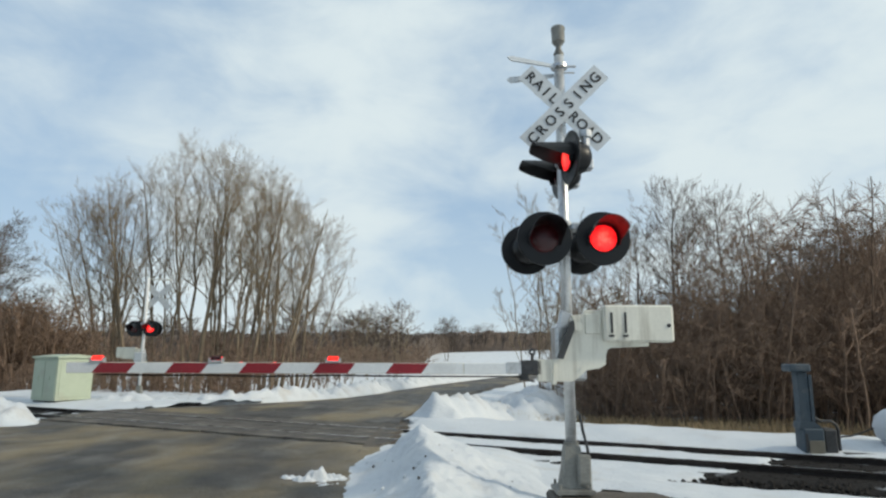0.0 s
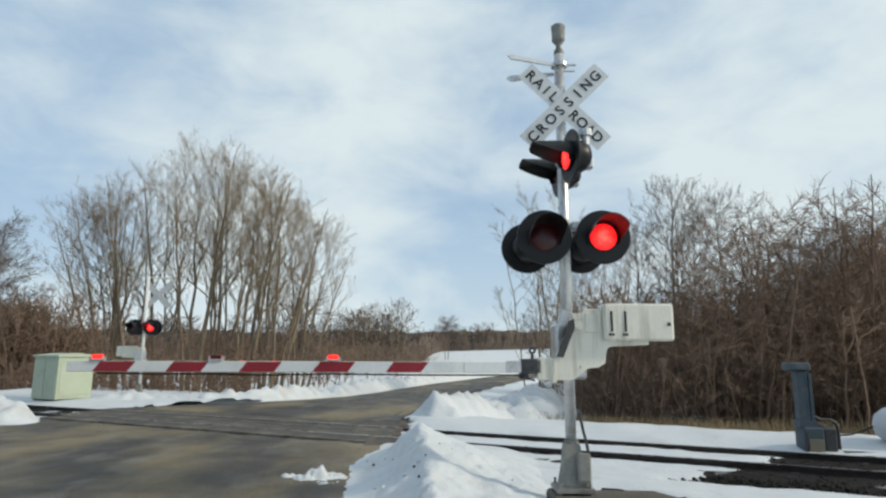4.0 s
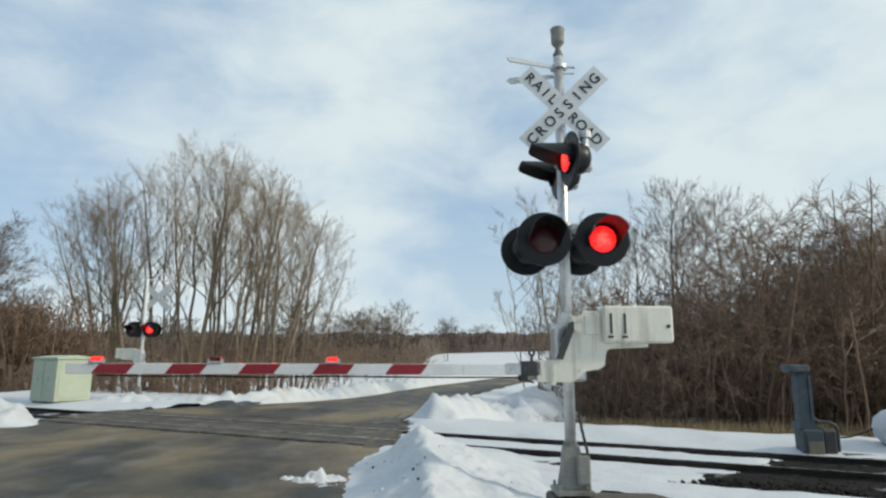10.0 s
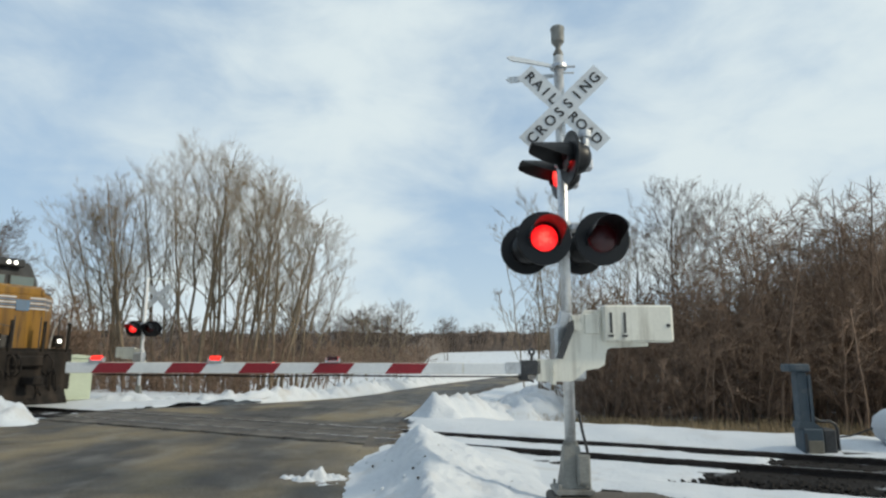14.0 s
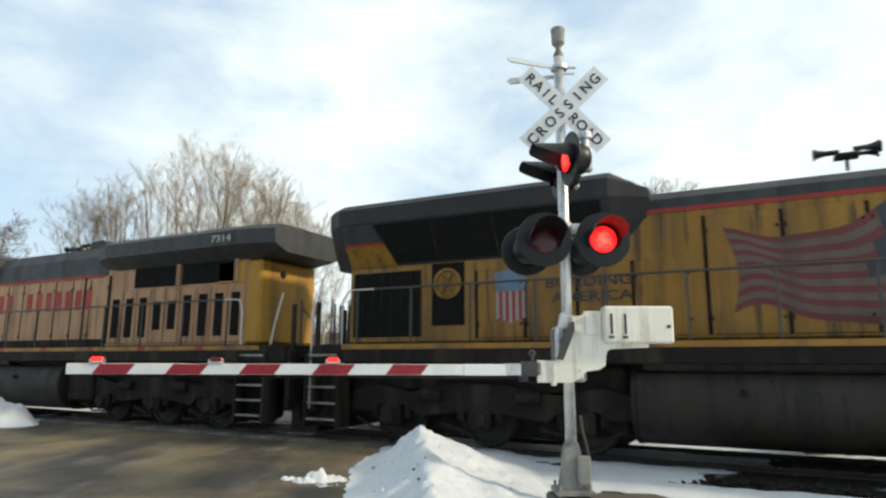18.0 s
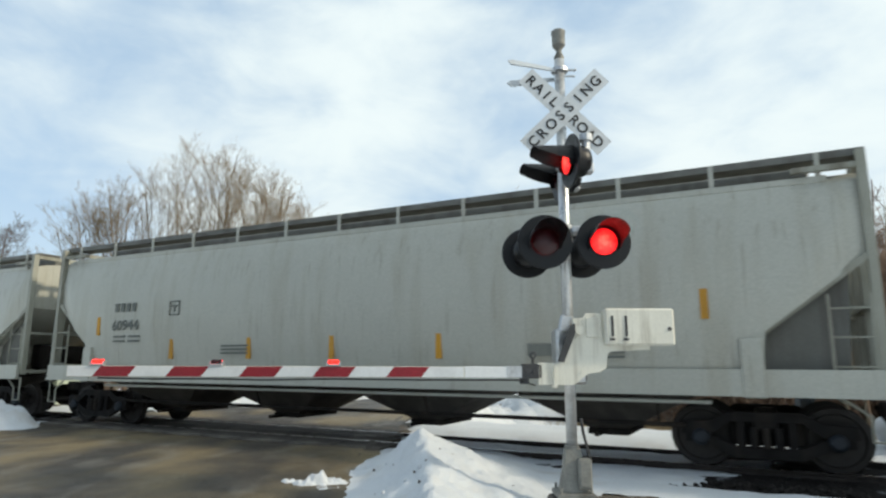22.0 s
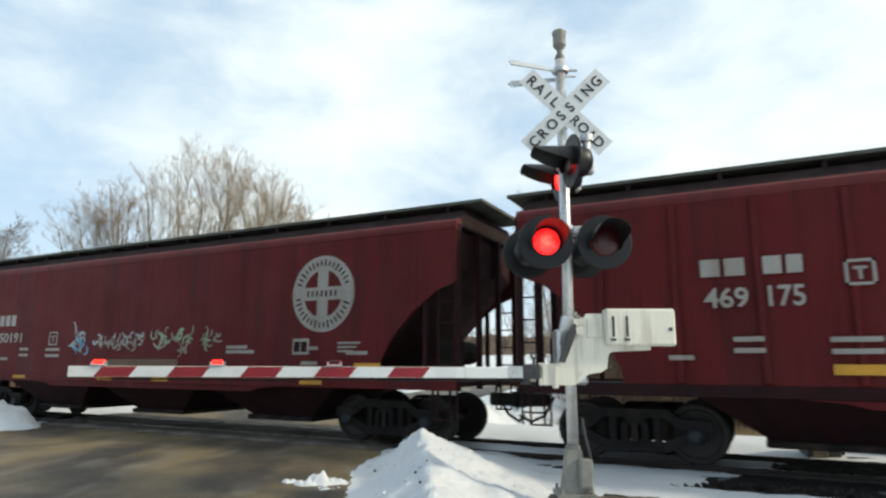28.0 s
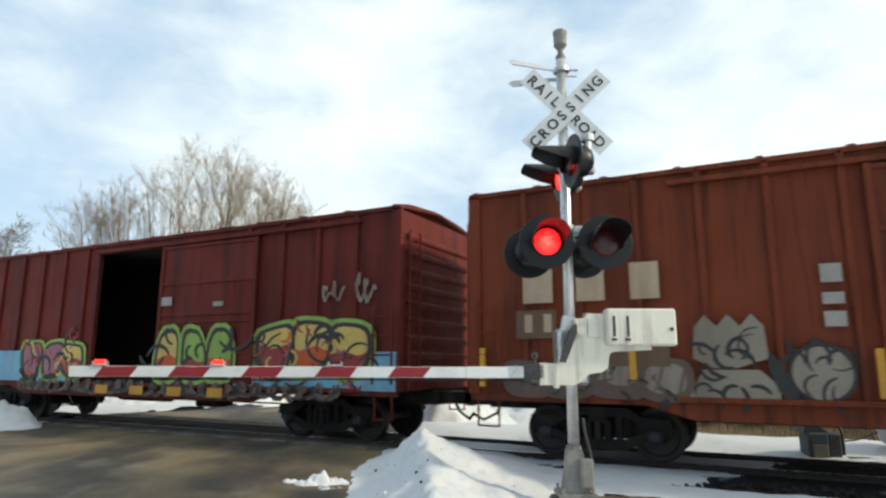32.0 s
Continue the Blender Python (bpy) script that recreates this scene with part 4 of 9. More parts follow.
# clods thrown on the snow and chunks on the banks
rng = random.Random(12)
for i in range(20):
    if i < 10:
        lat, d = rng.uniform(-1.0, 1.0), rng.uniform(5.5, 10.0)
        z = front_pile(lat, d)
        size = rng.uniform(0.008, 0.022)
    else:
        lat, d = rng.uniform(-1.15, 0.9), rng.uniform(5.5, 10.2)
        z = front_pile(lat, d)
        size = rng.uniform(0.015, 0.035)
    bm = B()
    bmesh.ops.create_icosphere(bm, subdivisions=1, radius=size)
    for v in bm.verts:
        v.co *= 1 + 0.4 * noise.noise(v.co * 40 + Vector((i, 0, 0)))
    o = link_mesh("clod" if i < 10 else "snow_chunk", bm, MUD if i < 10 else SNOW)
    o.matrix_basis = pose(*rp(lat, d, z + size * 0.25), rng.uniform(0, 90), rng.uniform(0, 90), 0)
    tagged(o, "dark clod of earth lying on the snow" if i < 10 else "loose chunk of snow on the heap", "clod" if i < 10 else "snow chunk", "clods on the snow" if i < 10 else "snow chunks")
# ballast stones that show round the switch
rng = random.Random(8)
shape = np.array([(1, 0, 0), (-1, 0, 0), (0, 1, 0), (0, -1, 0), (0, 0, 1), (0, 0, -1)], dtype=np.float32)
tri = np.array([(0, 2, 4, 4), (2, 1, 4, 4), (1, 3, 4, 4), (3, 0, 4, 4), (2, 0, 5, 5), (1, 2, 5, 5), (3, 1, 5, 5), (0, 3, 5, 5)], dtype=np.int32)
pts, faces = [], []
for i in range(4200):
    x, y = rng.uniform(-2.2, 7.5), rng.uniform(-2.3, 2.0)
    if side_snow(x, y) > -0.1:
        continue
    s = rng.uniform(0.022, 0.05)
    k = len(pts)
    for p in shape:
        pts.append((x + p[0] * s * rng.uniform(0.7, 1.3), y + p[1] * s * rng.uniform(0.7, 1.3), -0.115 + p[2] * s * rng.uniform(0.5, 1.0)))
    faces += [tuple(k + q for q in t[:3]) for t in tri]
me = bpy.data.meshes.new("ballast_stones")
me.from_pydata(pts, [], faces)
me.materials.append(STONE)
me.update()
tagged(new("ballast_stones", me), "loose dark ballast stones round the switch", "ballast", kind="stuff")

# ---------------------------------------------------------------- the train
TRAIN = []       # (thing, place along the track at 26 s)
WHEELS = []      # (wheelset, radius, its place in the truck)
SPEED = 8.45
TRAIN_TIMES = [0, 4, 8, 12, 14, 15, 16, 17, 18, 19, 20, 21, 22, 23, 24, 25, 26, 27, 28, 29, 30, 31, 31.8, 31.9, 32.0]
STREAK = (3.5, 3.5, 0.35)


def weathered(name, color, second, dirt, amount=0.7, scale=1.2, start=0.46, end=0.68, rough=0.6, spec=0.5, runs=None):
    """Old paint with broad fading, streaked dirt and, where given, fine rust runs: colour, amount, from, to."""
    return material(name, color, rough, second=second, scale=scale, amount=0.8, grain=34, grain_amount=0.09, bump=0.08, bump_scale=14,
                    spec=spec, dirt=(*dirt, amount), dirt_scale=0.8, dirt_from=start, dirt_to=end, dirt_stretch=STREAK,
                    more=((runs[0], runs[1], 1.3, runs[2], runs[3], (7, 7, 0.45), 0.0) if runs else None))


YELLOW = weathered("locomotive_yellow", (0.27, 0.138, 0.0135), (0.20, 0.099, 0.0125), (0.062, 0.035, 0.015), 0.7, start=0.47, end=0.69, rough=0.42, spec=0.4, runs=((0.036, 0.022, 0.012), 0.8, 0.56, 0.67))
TAN = weathered("faded_yellow", (0.42, 0.245, 0.135), (0.335, 0.195, 0.108), (0.15, 0.086, 0.05), 0.65, start=0.46, end=0.72, rough=0.55, spec=0.22, runs=((0.065, 0.04, 0.024), 0.65, 0.57, 0.68))
ROOF_BLACK = weathered("sooty_roof", (0.028, 0.029, 0.031), (0.02, 0.021, 0.022), (0.045, 0.043, 0.04), 0.5, spec=0.25)
BRIGHT_YELLOW = weathered("deep_yellow", (0.42, 0.225, 0.018), (0.33, 0.17, 0.016), (0.10, 0.05, 0.017), 0.6)
LOCO_GREY = weathered("locomotive_grey", (0.05, 0.053, 0.056), (0.035, 0.0375, 0.04), (0.02, 0.02, 0.02), 0.8, spec=0.3)
ROOF_GREY = weathered("roof_grey", (0.05, 0.053, 0.054), (0.037, 0.039, 0.04), (0.025, 0.025, 0.025), 0.7, spec=0.3)
UNDER = weathered("underframe_grime", (0.017, 0.014, 0.012), (0.010, 0.0085, 0.0075), (0.048, 0.037, 0.028), 0.75, scale=3.0, start=0.5, end=0.7, rough=0.8, spec=0.2)
TANK_GREY = weathered("fuel_tank_grime", (0.030, 0.024, 0.019), (0.02, 0.0165, 0.0135), (0.009, 0.008, 0.0075), 0.7, rough=0.6, spec=0.3, runs=((0.006, 0.006, 0.006), 0.7, 0.55, 0.65))
GRILLE = material("dark_grille", (0.010, 0.010, 0.010), 0.9, spec=0.06, second=(0.02, 0.02, 0.02), bump=0.0)
STRIPE_RED = weathered("stripe_red", (0.30, 0.014, 0.012), (0.23, 0.012, 0.012), (0.12, 0.035, 0.02), 0.5)
STRIPE_YELLOW = weathered("sill_yellow", (0.32, 0.16, 0.018), (0.22, 0.11, 0.016), (0.10, 0.06, 0.03), 0.8)
FLAG_WHITE = weathered("faded_white", (0.115, 0.082, 0.062), (0.085, 0.06, 0.045), (0.05, 0.033, 0.023), 0.6)
FLAG_RED = weathered("faded_flag_red", (0.13, 0.026, 0.022), (0.09, 0.02, 0.018), (0.05, 0.025, 0.018), 0.6)
FLAG_BLUE = weathered("faded_flag_blue", (0.032, 0.035, 0.045), (0.022, 0.024, 0.03), (0.04, 0.032, 0.024), 0.6)
SHIELD_BLUE = weathered("shield_blue", (0.12, 0.20, 0.30), (0.09, 0.15, 0.23), (0.11, 0.09, 0.07), 0.5)
WING_WHITE = weathered("wing_white", (0.60, 0.61, 0.62), (0.5, 0.5, 0.5), (0.3, 0.25, 0.2), 0.5)
DATA_NUMBER = weathered("pale_number", (0.36, 0.35, 0.32), (0.3, 0.29, 0.27), (0.1, 0.1, 0.1), 0.3)
DARK_GLASS = material("dark_window_glass", (0.012, 0.014, 0.016), 0.1, spec=0.2, second=(0.016, 0.018, 0.02), grain_amount=0.02, bump=0.0)
SKY_GLASS = material("window_glass", (0.03, 0.042, 0.06), 0.1, spec=0.25, second=(0.02, 0.03, 0.045), grain_amount=0.02, bump=0.0)
# the pale green base colour stands in for sky mirrored in the windscreens
PALE_GLASS = material("windscreen_sky_reflection", (0.16, 0.20, 0.195), 0.08, second=(0.13, 0.17, 0.165), grain_amount=0.02, bump=0.0)
RAILING = material("handrail_grey", (0.06, 0.055, 0.05), 0.5, 0.2, second=(0.04, 0.037, 0.034), bump=0.0)
RAIL_WHITE = material("handrail_white", (0.55, 0.54, 0.50), 0.5, second=(0.42, 0.41, 0.38), bump=0.0)
TREAD = material("worn_tread", (0.30, 0.30, 0.29), 0.6, second=(0.07, 0.065, 0.06), scale=3, amount=1.0, bump=0.0)
FREIGHT_BLACK = weathered("freight_truck_grime", (0.014, 0.012, 0.011), (0.009, 0.008, 0.008), (0.045, 0.036, 0.028), 0.7, scale=3.0, start=0.52, end=0.72, rough=0.75, spec=0.2)
BEARING = material("worn_bearing_cap", (0.016, 0.022, 0.032), 0.6, 0.2, second=(0.015, 0.014, 0.013), bump=0.0)
WALKWAY = weathered("walkway_grating", (0.095, 0.10, 0.085), (0.07, 0.075, 0.062), (0.045, 0.04, 0.032), 0.5, rough=0.8, spec=0.2)
ROOF_MAROON = weathered("maroon_roof_grime", (0.022, 0.012, 0.012), (0.016, 0.011, 0.011), (0.04, 0.03, 0.026), 0.5, rough=0.8, spec=0.15)
WHEEL = material("wheel_steel", (0.032, 0.027, 0.024), 0.55, 0.4, second=(0.02, 0.017, 0.016), scale=6, bump=0.15)
HOPPER_GREY = weathered("hopper_grey", (0.455, 0.455, 0.40), (0.40, 0.40, 0.35), (0.29, 0.25, 0.17), 0.35, scale=0.5, start=0.5, end=0.72, rough=0.40, spec=0.6, runs=((0.23, 0.19, 0.135), 0.35, 0.58, 0.7))
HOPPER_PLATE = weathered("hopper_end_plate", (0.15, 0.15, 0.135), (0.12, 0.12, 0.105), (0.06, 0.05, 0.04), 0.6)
HOPPER_FRAME = weathered("hopper_frame", (0.33, 0.33, 0.28), (0.27, 0.27, 0.22), (0.12, 0.10, 0.07), 0.7)
MAROON = weathered("maroon_paint", (0.106, 0.0112, 0.0128), (0.086, 0.010, 0.0115), (0.048, 0.0095, 0.0095), 0.55, scale=0.6, rough=0.6, spec=0.16, runs=((0.036, 0.0075, 0.0078), 0.45, 0.56, 0.68))
# lighter than the sides: light on the rounded chord is in the colour
MAROON_CHORD_LIT = weathered("lit_maroon_chord", (0.13, 0.020, 0.021), (0.10, 0.016, 0.017), (0.055, 0.014, 0.014), 0.6, scale=0.6, rough=0.55, spec=0.25)
# a darker maroon for hold, end frames, outlets and small marks
MAROON_DARK = weathered("dark_maroon", (0.03, 0.0095, 0.0105), (0.022, 0.008, 0.009), (0.016, 0.009, 0.009), 0.7, rough=0.8, spec=0.15)
RUST = weathered("boxcar_rust", (0.180, 0.040, 0.0165), (0.128, 0.0295, 0.0135), (0.066, 0.0185, 0.0115), 0.7, scale=0.7, rough=0.65, spec=0.18, runs=((0.038, 0.0135, 0.0095), 0.6, 0.56, 0.68))
RUST_RED = weathered("boxcar_red", (0.145, 0.0225, 0.0155), (0.108, 0.0185, 0.0135), (0.05, 0.0135, 0.011), 0.7, scale=0.7, rough=0.65, spec=0.18, runs=((0.026, 0.0095, 0.0085), 0.6, 0.56, 0.68))
DATA_WHITE = weathered("stencil_white", (0.33, 0.31, 0.285), (0.26, 0.245, 0.22), (0.2, 0.15, 0.12), 0.5)
DATA_TAN = weathered("faded_stencil", (0.46, 0.35, 0.24), (0.37, 0.28, 0.19), (0.2, 0.1, 0.06), 0.5)
DATA_DARK = weathered("dark_stencil", (0.11, 0.12, 0.11), (0.15, 0.16, 0.145), (0.24, 0.235, 0.20), 0.5)
REFLECT_YELLOW = weathered("yellow_reflector", (0.60, 0.30, 0.02), (0.5, 0.25, 0.02), (0.2, 0.1, 0.03), 0.4)
# near-black: the shade inside the open boxcar is put into the colour
INSIDE_SHADE = material("interior_shade", (0.02, 0.016, 0.014), 0.9, second=(0.014, 0.012, 0.01), bump=0.0)


def wheelset(parent, x, r):
    bm = rod(B(), (0, -1.05, 0), (0, 1.05, 0), 0.085, seg=10)
    for s in (-1, 1):
        turn = pose(0, 0, 0, -90 * s, 0, 0)
        lathe(bm, [(0.09, 0.66), (0.14, 0.70), (r - 0.11, 0.69), (r - 0.08, 0.665), (r + 0.028, 0.668), (r + 0.026, 0.70), (r, 0.712), (r - 0.006, 0.80), (r - 0.075, 0.805), (r - 0.095, 0.775), (0.17, 0.765), (0.13, 0.82), (0.09, 0.83)],
              turn=turn, seg=28)
        for k in range(3):
            a = 2 * math.pi * k / 3
            box(bm, (0.11 * math.cos(a), s * 1.05, 0.11 * math.sin(a)), (0.05, 0.04, 0.05))
    w = part("wheelset", bm, WHEEL, parent)
    w.matrix_basis = pose(x, 0, r)
    WHEELS.append((w, r, x))


def freight_truck(parent, x, r=0.457):
    bm = B()
    for y in (-1.06, 1.06):
        prism(bm, [(-1.16, 0.50), (-1.14, 0.68), (-0.72, 0.70), (-0.48, 0.84), (0.48, 0.84), (0.72, 0.70), (1.14, 0.68), (1.16, 0.50), (0.72, 0.52), (0.46, 0.70), (-0.46, 0.70), (-0.72, 0.52)], "y", y - 0.08, y + 0.08)
        prism(bm, [(-1.1, 0.38), (-1.1, 0.52), (-0.80, 0.50), (-0.42, 0.34), (0.42, 0.34), (0.80, 0.50), (1.1, 0.52), (1.1, 0.38), (0.84, 0.36), (0.44, 0.18), (-0.44, 0.18), (-0.84, 0.36)], "y", y - 0.06, y + 0.06)
        for sx in (-0.34, 0.34):
            box(bm, (sx, y, 0.52), (0.10, 0.13, 0.40))
        for sx in (-0.16, 0.0, 0.16):
            for dy in (-0.07, 0.07):
                rod(bm, (sx, y + dy, 0.33), (sx, y + dy, 0.62), 0.06, seg=8)
    box(bm, (0, 0, 0.68), (0.36, 2.25, 0.24), bevel=0.04)
    # added dark filler block: keeps daylight from showing behind the springs
    box(bm, (0, 0, 0.52), (1.0, 1.9, 0.36), bevel=0.03)
    for sx in (-0.45, 0.45):
        box(bm, (sx, 0, 0.40), (0.12, 1.5, 0.12), bevel=0.02)
    t = part("truck", bm, FREIGHT_BLACK, parent, "grimy freight truck with sprung side frames")
    t.matrix_basis = pose(x, 0, 0)
    for y in (-1.06, 1.06):
        for sx in (-0.89, 0.89):
            bm = lathe(B(), [(0.0, 0.15), (0.07, 0.15), (0.10, 0.13), (0.125, 0.10), (0.13, -0.12)], centre=(sx, y, r), turn=pose(0, 0, 0, 90 if y < 0 else -90), seg=14)
            part("bearing_cap", bm, BEARING, t)
    for sx in (-0.89, 0.89):
        wheelset(t, sx, r)


def loco_truck(parent, x):
    r = 0.533
    bm = B()
    for y in (-1.10, 1.10):
        prism(bm, [(-2.75, 0.60), (-2.7, 0.98), (-2.2, 1.10), (-1.4, 0.96), (-0.5, 1.12), (0.5, 1.12), (1.4, 0.96), (2.2, 1.10), (2.7, 0.98), (2.75, 0.60), (2.3, 0.58), (2.1, 0.72), (1.5, 0.72), (1.25, 0.52), (0.45, 0.62), (-0.45, 0.62), (-1.25, 0.52), (-1.5, 0.72), (-2.1, 0.72), (-2.3, 0.58)], "y", y - 0.09, y + 0.09)
        for sx in (-1.85, 0, 1.85):
            box(bm, (sx, y, 0.52), (0.44, 0.30, 0.40), bevel=0.05)
            rod(bm, (sx, y - 0.22 * (1 if y < 0 else -1), 0.53), (sx, y, 0.53), 0.15, seg=14)
            for dx in (-0.36, 0.36):
                rod(bm, (sx + dx, y, 0.48), (sx + dx, y, 0.85), 0.085, seg=10)
        for sx in (-0.95, 0.95):
            rod(bm, (sx - 0.22, y - 0.12 * (1 if y < 0 else -1), 0.92), (sx + 0.22, y - 0.12 * (1 if y < 0 else -1), 0.92), 0.12, seg=12)
            box(bm, (sx + 0.5, y, 0.32), (0.7, 0.05, 0.07), pose(0, 0, 0, 0, 14, 0))
        pipe(bm, [(-2.6, y * 1.1, 0.45), (-2.2, y * 1.1, 0.28), (-1.5, y * 1.1, 0.30)], 0.025)
        pipe(bm, [(2.6, y * 1.1, 0.45), (2.2, y * 1.1, 0.28), (1.5, y * 1.1, 0.30)], 0.025)
    for sx in (-1.0, 1.0):
        box(bm, (sx, 0, 0.8), (0.5, 2.0, 0.4), bevel=0.04)
    box2(bm, -2.5, 2.5, -0.6, 0.6, 0.16, 0.85, bevel=0.05)
    t = part("truck", bm, UNDER, parent, "grimy six-wheeled locomotive truck frame")
    t.matrix_basis = pose(x, 0, 0)
    for sx in (-1.85, 0, 1.85):
        wheelset(t, sx, r)


def coupler(parent, x, way):
    bm = box2(B(), x, x + way * 0.55, -0.12, 0.12, 0.74, 0.98, bevel=0.03)
    box(bm, (x + way * 0.62, 0.04, 0.86), (0.24, 0.30, 0.30), bevel=0.06)
    pipe(bm, [(x, 0.35, 0.9), (x + way * 0.2, 0.38, 0.55), (x + way * 0.45, 0.3, 0.42), (x + way * 0.62, 0.12, 0.55)], 0.03)
    part("coupler", bm, UNDER, parent, "knuckle coupler with air hose")


def ladder(parent, x, y, z0, z1, width=0.42, along="x", mat=None, rung=0.36):
    """Two uprights with rungs between."""
    bm = B()
    dx, dy = (width / 2, 0) if along == "x" else (0, width / 2)
    for s in (-1, 1):
        rod(bm, (x + s * dx, y + s * dy, z0), (x + s * dx, y + s * dy, z1), 0.022, seg=5)
    n = max(1, int((z1 - z0) / rung))
    for i in range(n):
        z = z0 + (i + 0.5) * (z1 - z0) / n
        rod(bm, (x - dx, y - dy, z), (x + dx, y + dy, z), 0.016, seg=5)
    part("ladder", bm, mat or HOPPER_FRAME, parent)


def bars(parent, x0, x1, z0, z1, y, n, mat, fill=0.72, name="lettering_bar", skip=()):
    """Plain bars where letters stand."""
    step = (x1 - x0) / n
    for i in range(n):
        if i not in skip:
            a = x0 + step * i
            part(name, box2(B(), a, a + step * fill, y - 0.004, y + 0.004, z0, z1), mat, parent)


def railing(parent, x0, x1, y, z0, z1, posts, mat=None, mid=True, name="handrail"):
    bm = B()
    rod(bm, (x0, y, z1), (x1, y, z1), 0.021, seg=6)
    for i in range(posts):
        x = x0 + (x1 - x0) * i / (posts - 1)
        rod(bm, (x, y, z0), (x, y, z1), 0.024, seg=6)
    part(name, bm, mat or RAILING, parent)


def grab_rail(parent, pts, mat=None, r=0.019):
    part("grab_rail", pipe(B(), pts, r, 6), mat or RAIL_WHITE, parent)


def steps(parent, x, way):
    """Corner stairwells of a locomotive."""
    for y in (-1.35, 1.35):
        bm = box2(B(), x - 0.36, x + 0.36, y + (0.15 if y < 0 else -0.2), y + (0.2 if y < 0 else -0.15), 0.25, 1.7)
        well = part("step_well", bm, UNDER, parent, "corner step well")
        for a in (x - 0.39, x + 0.39):
            part("step_side", box2(B(), a - 0.03, a + 0.03, y - 0.2, y + 0.2, 0.25, 1.7), UNDER, well)
        for i in range(5):
            z = 0.38 + 0.31 * i
            bm = box2(B(), x - 0.36, x + 0.36, y - 0.17, y + 0.17, z, z + 0.035)
            e = y - 0.178 if y < 0 else y + 0.178
            box2(bm, x - 0.35, x + 0.35, e - 0.008, e + 0.008, z, z + 0.045, mat=1)
            part("tread", bm, [UNDER, TREAD], well)


def doors(parent, x0, x1, z0, z1, y, n, mat, gap=0.055, thick=0.02):
    """A row of hood doors, each a panel of its own."""
    step = (x1 - x0) / n
    for i in range(n):
        a = x0 + step * i + gap / 2
        b = x0 + step * (i + 1) - gap / 2
        bm = box2(B(), a, b, y - thick, y + 0.004, z0, z1, bevel=0.01)
        for z in (z0 + 0.25, z1 - 0.25):
            box2(bm, b - 0.06, b - 0.025, y - thick - 0.012, y - thick, z - 0.025, z + 0.025, mat=1)
            box2(bm, a + 0.01, a + 0.03, y - thick - 0.01, y - thick, z - 0.04, z + 0.04, mat=1)
        box2(bm, a - gap - 0.006, a - 0.004, y - 0.012, y + 0.003, z0, z1, mat=1)
        part("hood_door", bm, [mat, GRILLE], parent)


def grille(parent, x0, x1, z0, z1, y, mat, slats=8, upright=True, tilt=0.0):
    bm = box2(B(), x0, x1, y - 0.012, y + 0.004, z0, z1, mat=1)
    n = slats
    for i in range(n + 1):
        if upright:
            x = x0 + (x1 - x0) * i / n
            box2(bm, x - 0.012, x + 0.012, y - 0.034, y - 0.010, z0, z1, mat=0)
        else:
            z = z0 + (z1 - z0) * i / n
            box2(bm, x0, x1, y - 0.034, y - 0.010, z - 0.010, z + 0.010, mat=0)
    part("grille", bm, [mat, GRILLE], parent)


def window(parent, x0, x1, z0, z1, y, glass, frame_mat):
    bm = box2(B(), x0, x1, y - 0.02, y + 0.004, z0, z1, bevel=0.012)
    w = part("window", bm, frame_mat, parent)
    part("pane", box2(B(), x0 + 0.03, x1 - 0.03, y - 0.026, y - 0.016, z0 + 0.03, z1 - 0.03), glass, w)


def horns(parent, x, z):
    bm = rod(B(), (x, 0, z), (x, 0, z + 0.22), 0.03, seg=6)
    box(bm, (x, 0, z + 0.24), (0.35, 0.3, 0.06), bevel=0.01)
    for dx, dy, way, h in ((0.1, -0.14, 1, 0.30), (0.1, 0.0, 1, 0.36), (0.1, 0.14, 1, 0.30), (-0.1, -0.08, -1, 0.31), (-0.1, 0.1, -1, 0.34)):
        lathe(bm, [(0.03, 0.0), (0.035, 0.2), (0.06, 0.3), (0.095, 0.36), (0.0, 0.33)], centre=(x + dx, dy, z + h), turn=pose(0, 0, 0, 0, 90 * way, 0), seg=12)
    part("air_horn", bm, BLACK, parent, "cluster of five black air horns")


def loco_frame(s, x0, x1, stripe):
    bm = box2(B(), x0, x1, -1.50, 1.50, 1.50, 1.86, bevel=0.02)
    box2(bm, x0 + 0.3, x1 - 0.3, -0.9, 0.9, 1.0, 1.5)
    part("underframe", bm, UNDER, s)
    for y in (-1.512, 1.512):
        part("sill_stripe", box2(B(), x0 + 0.7, x1 - 0.7, y - 0.006, y + 0.006, 1.755, 1.85), stripe, s, "grimy yellow reflective sill stripe")


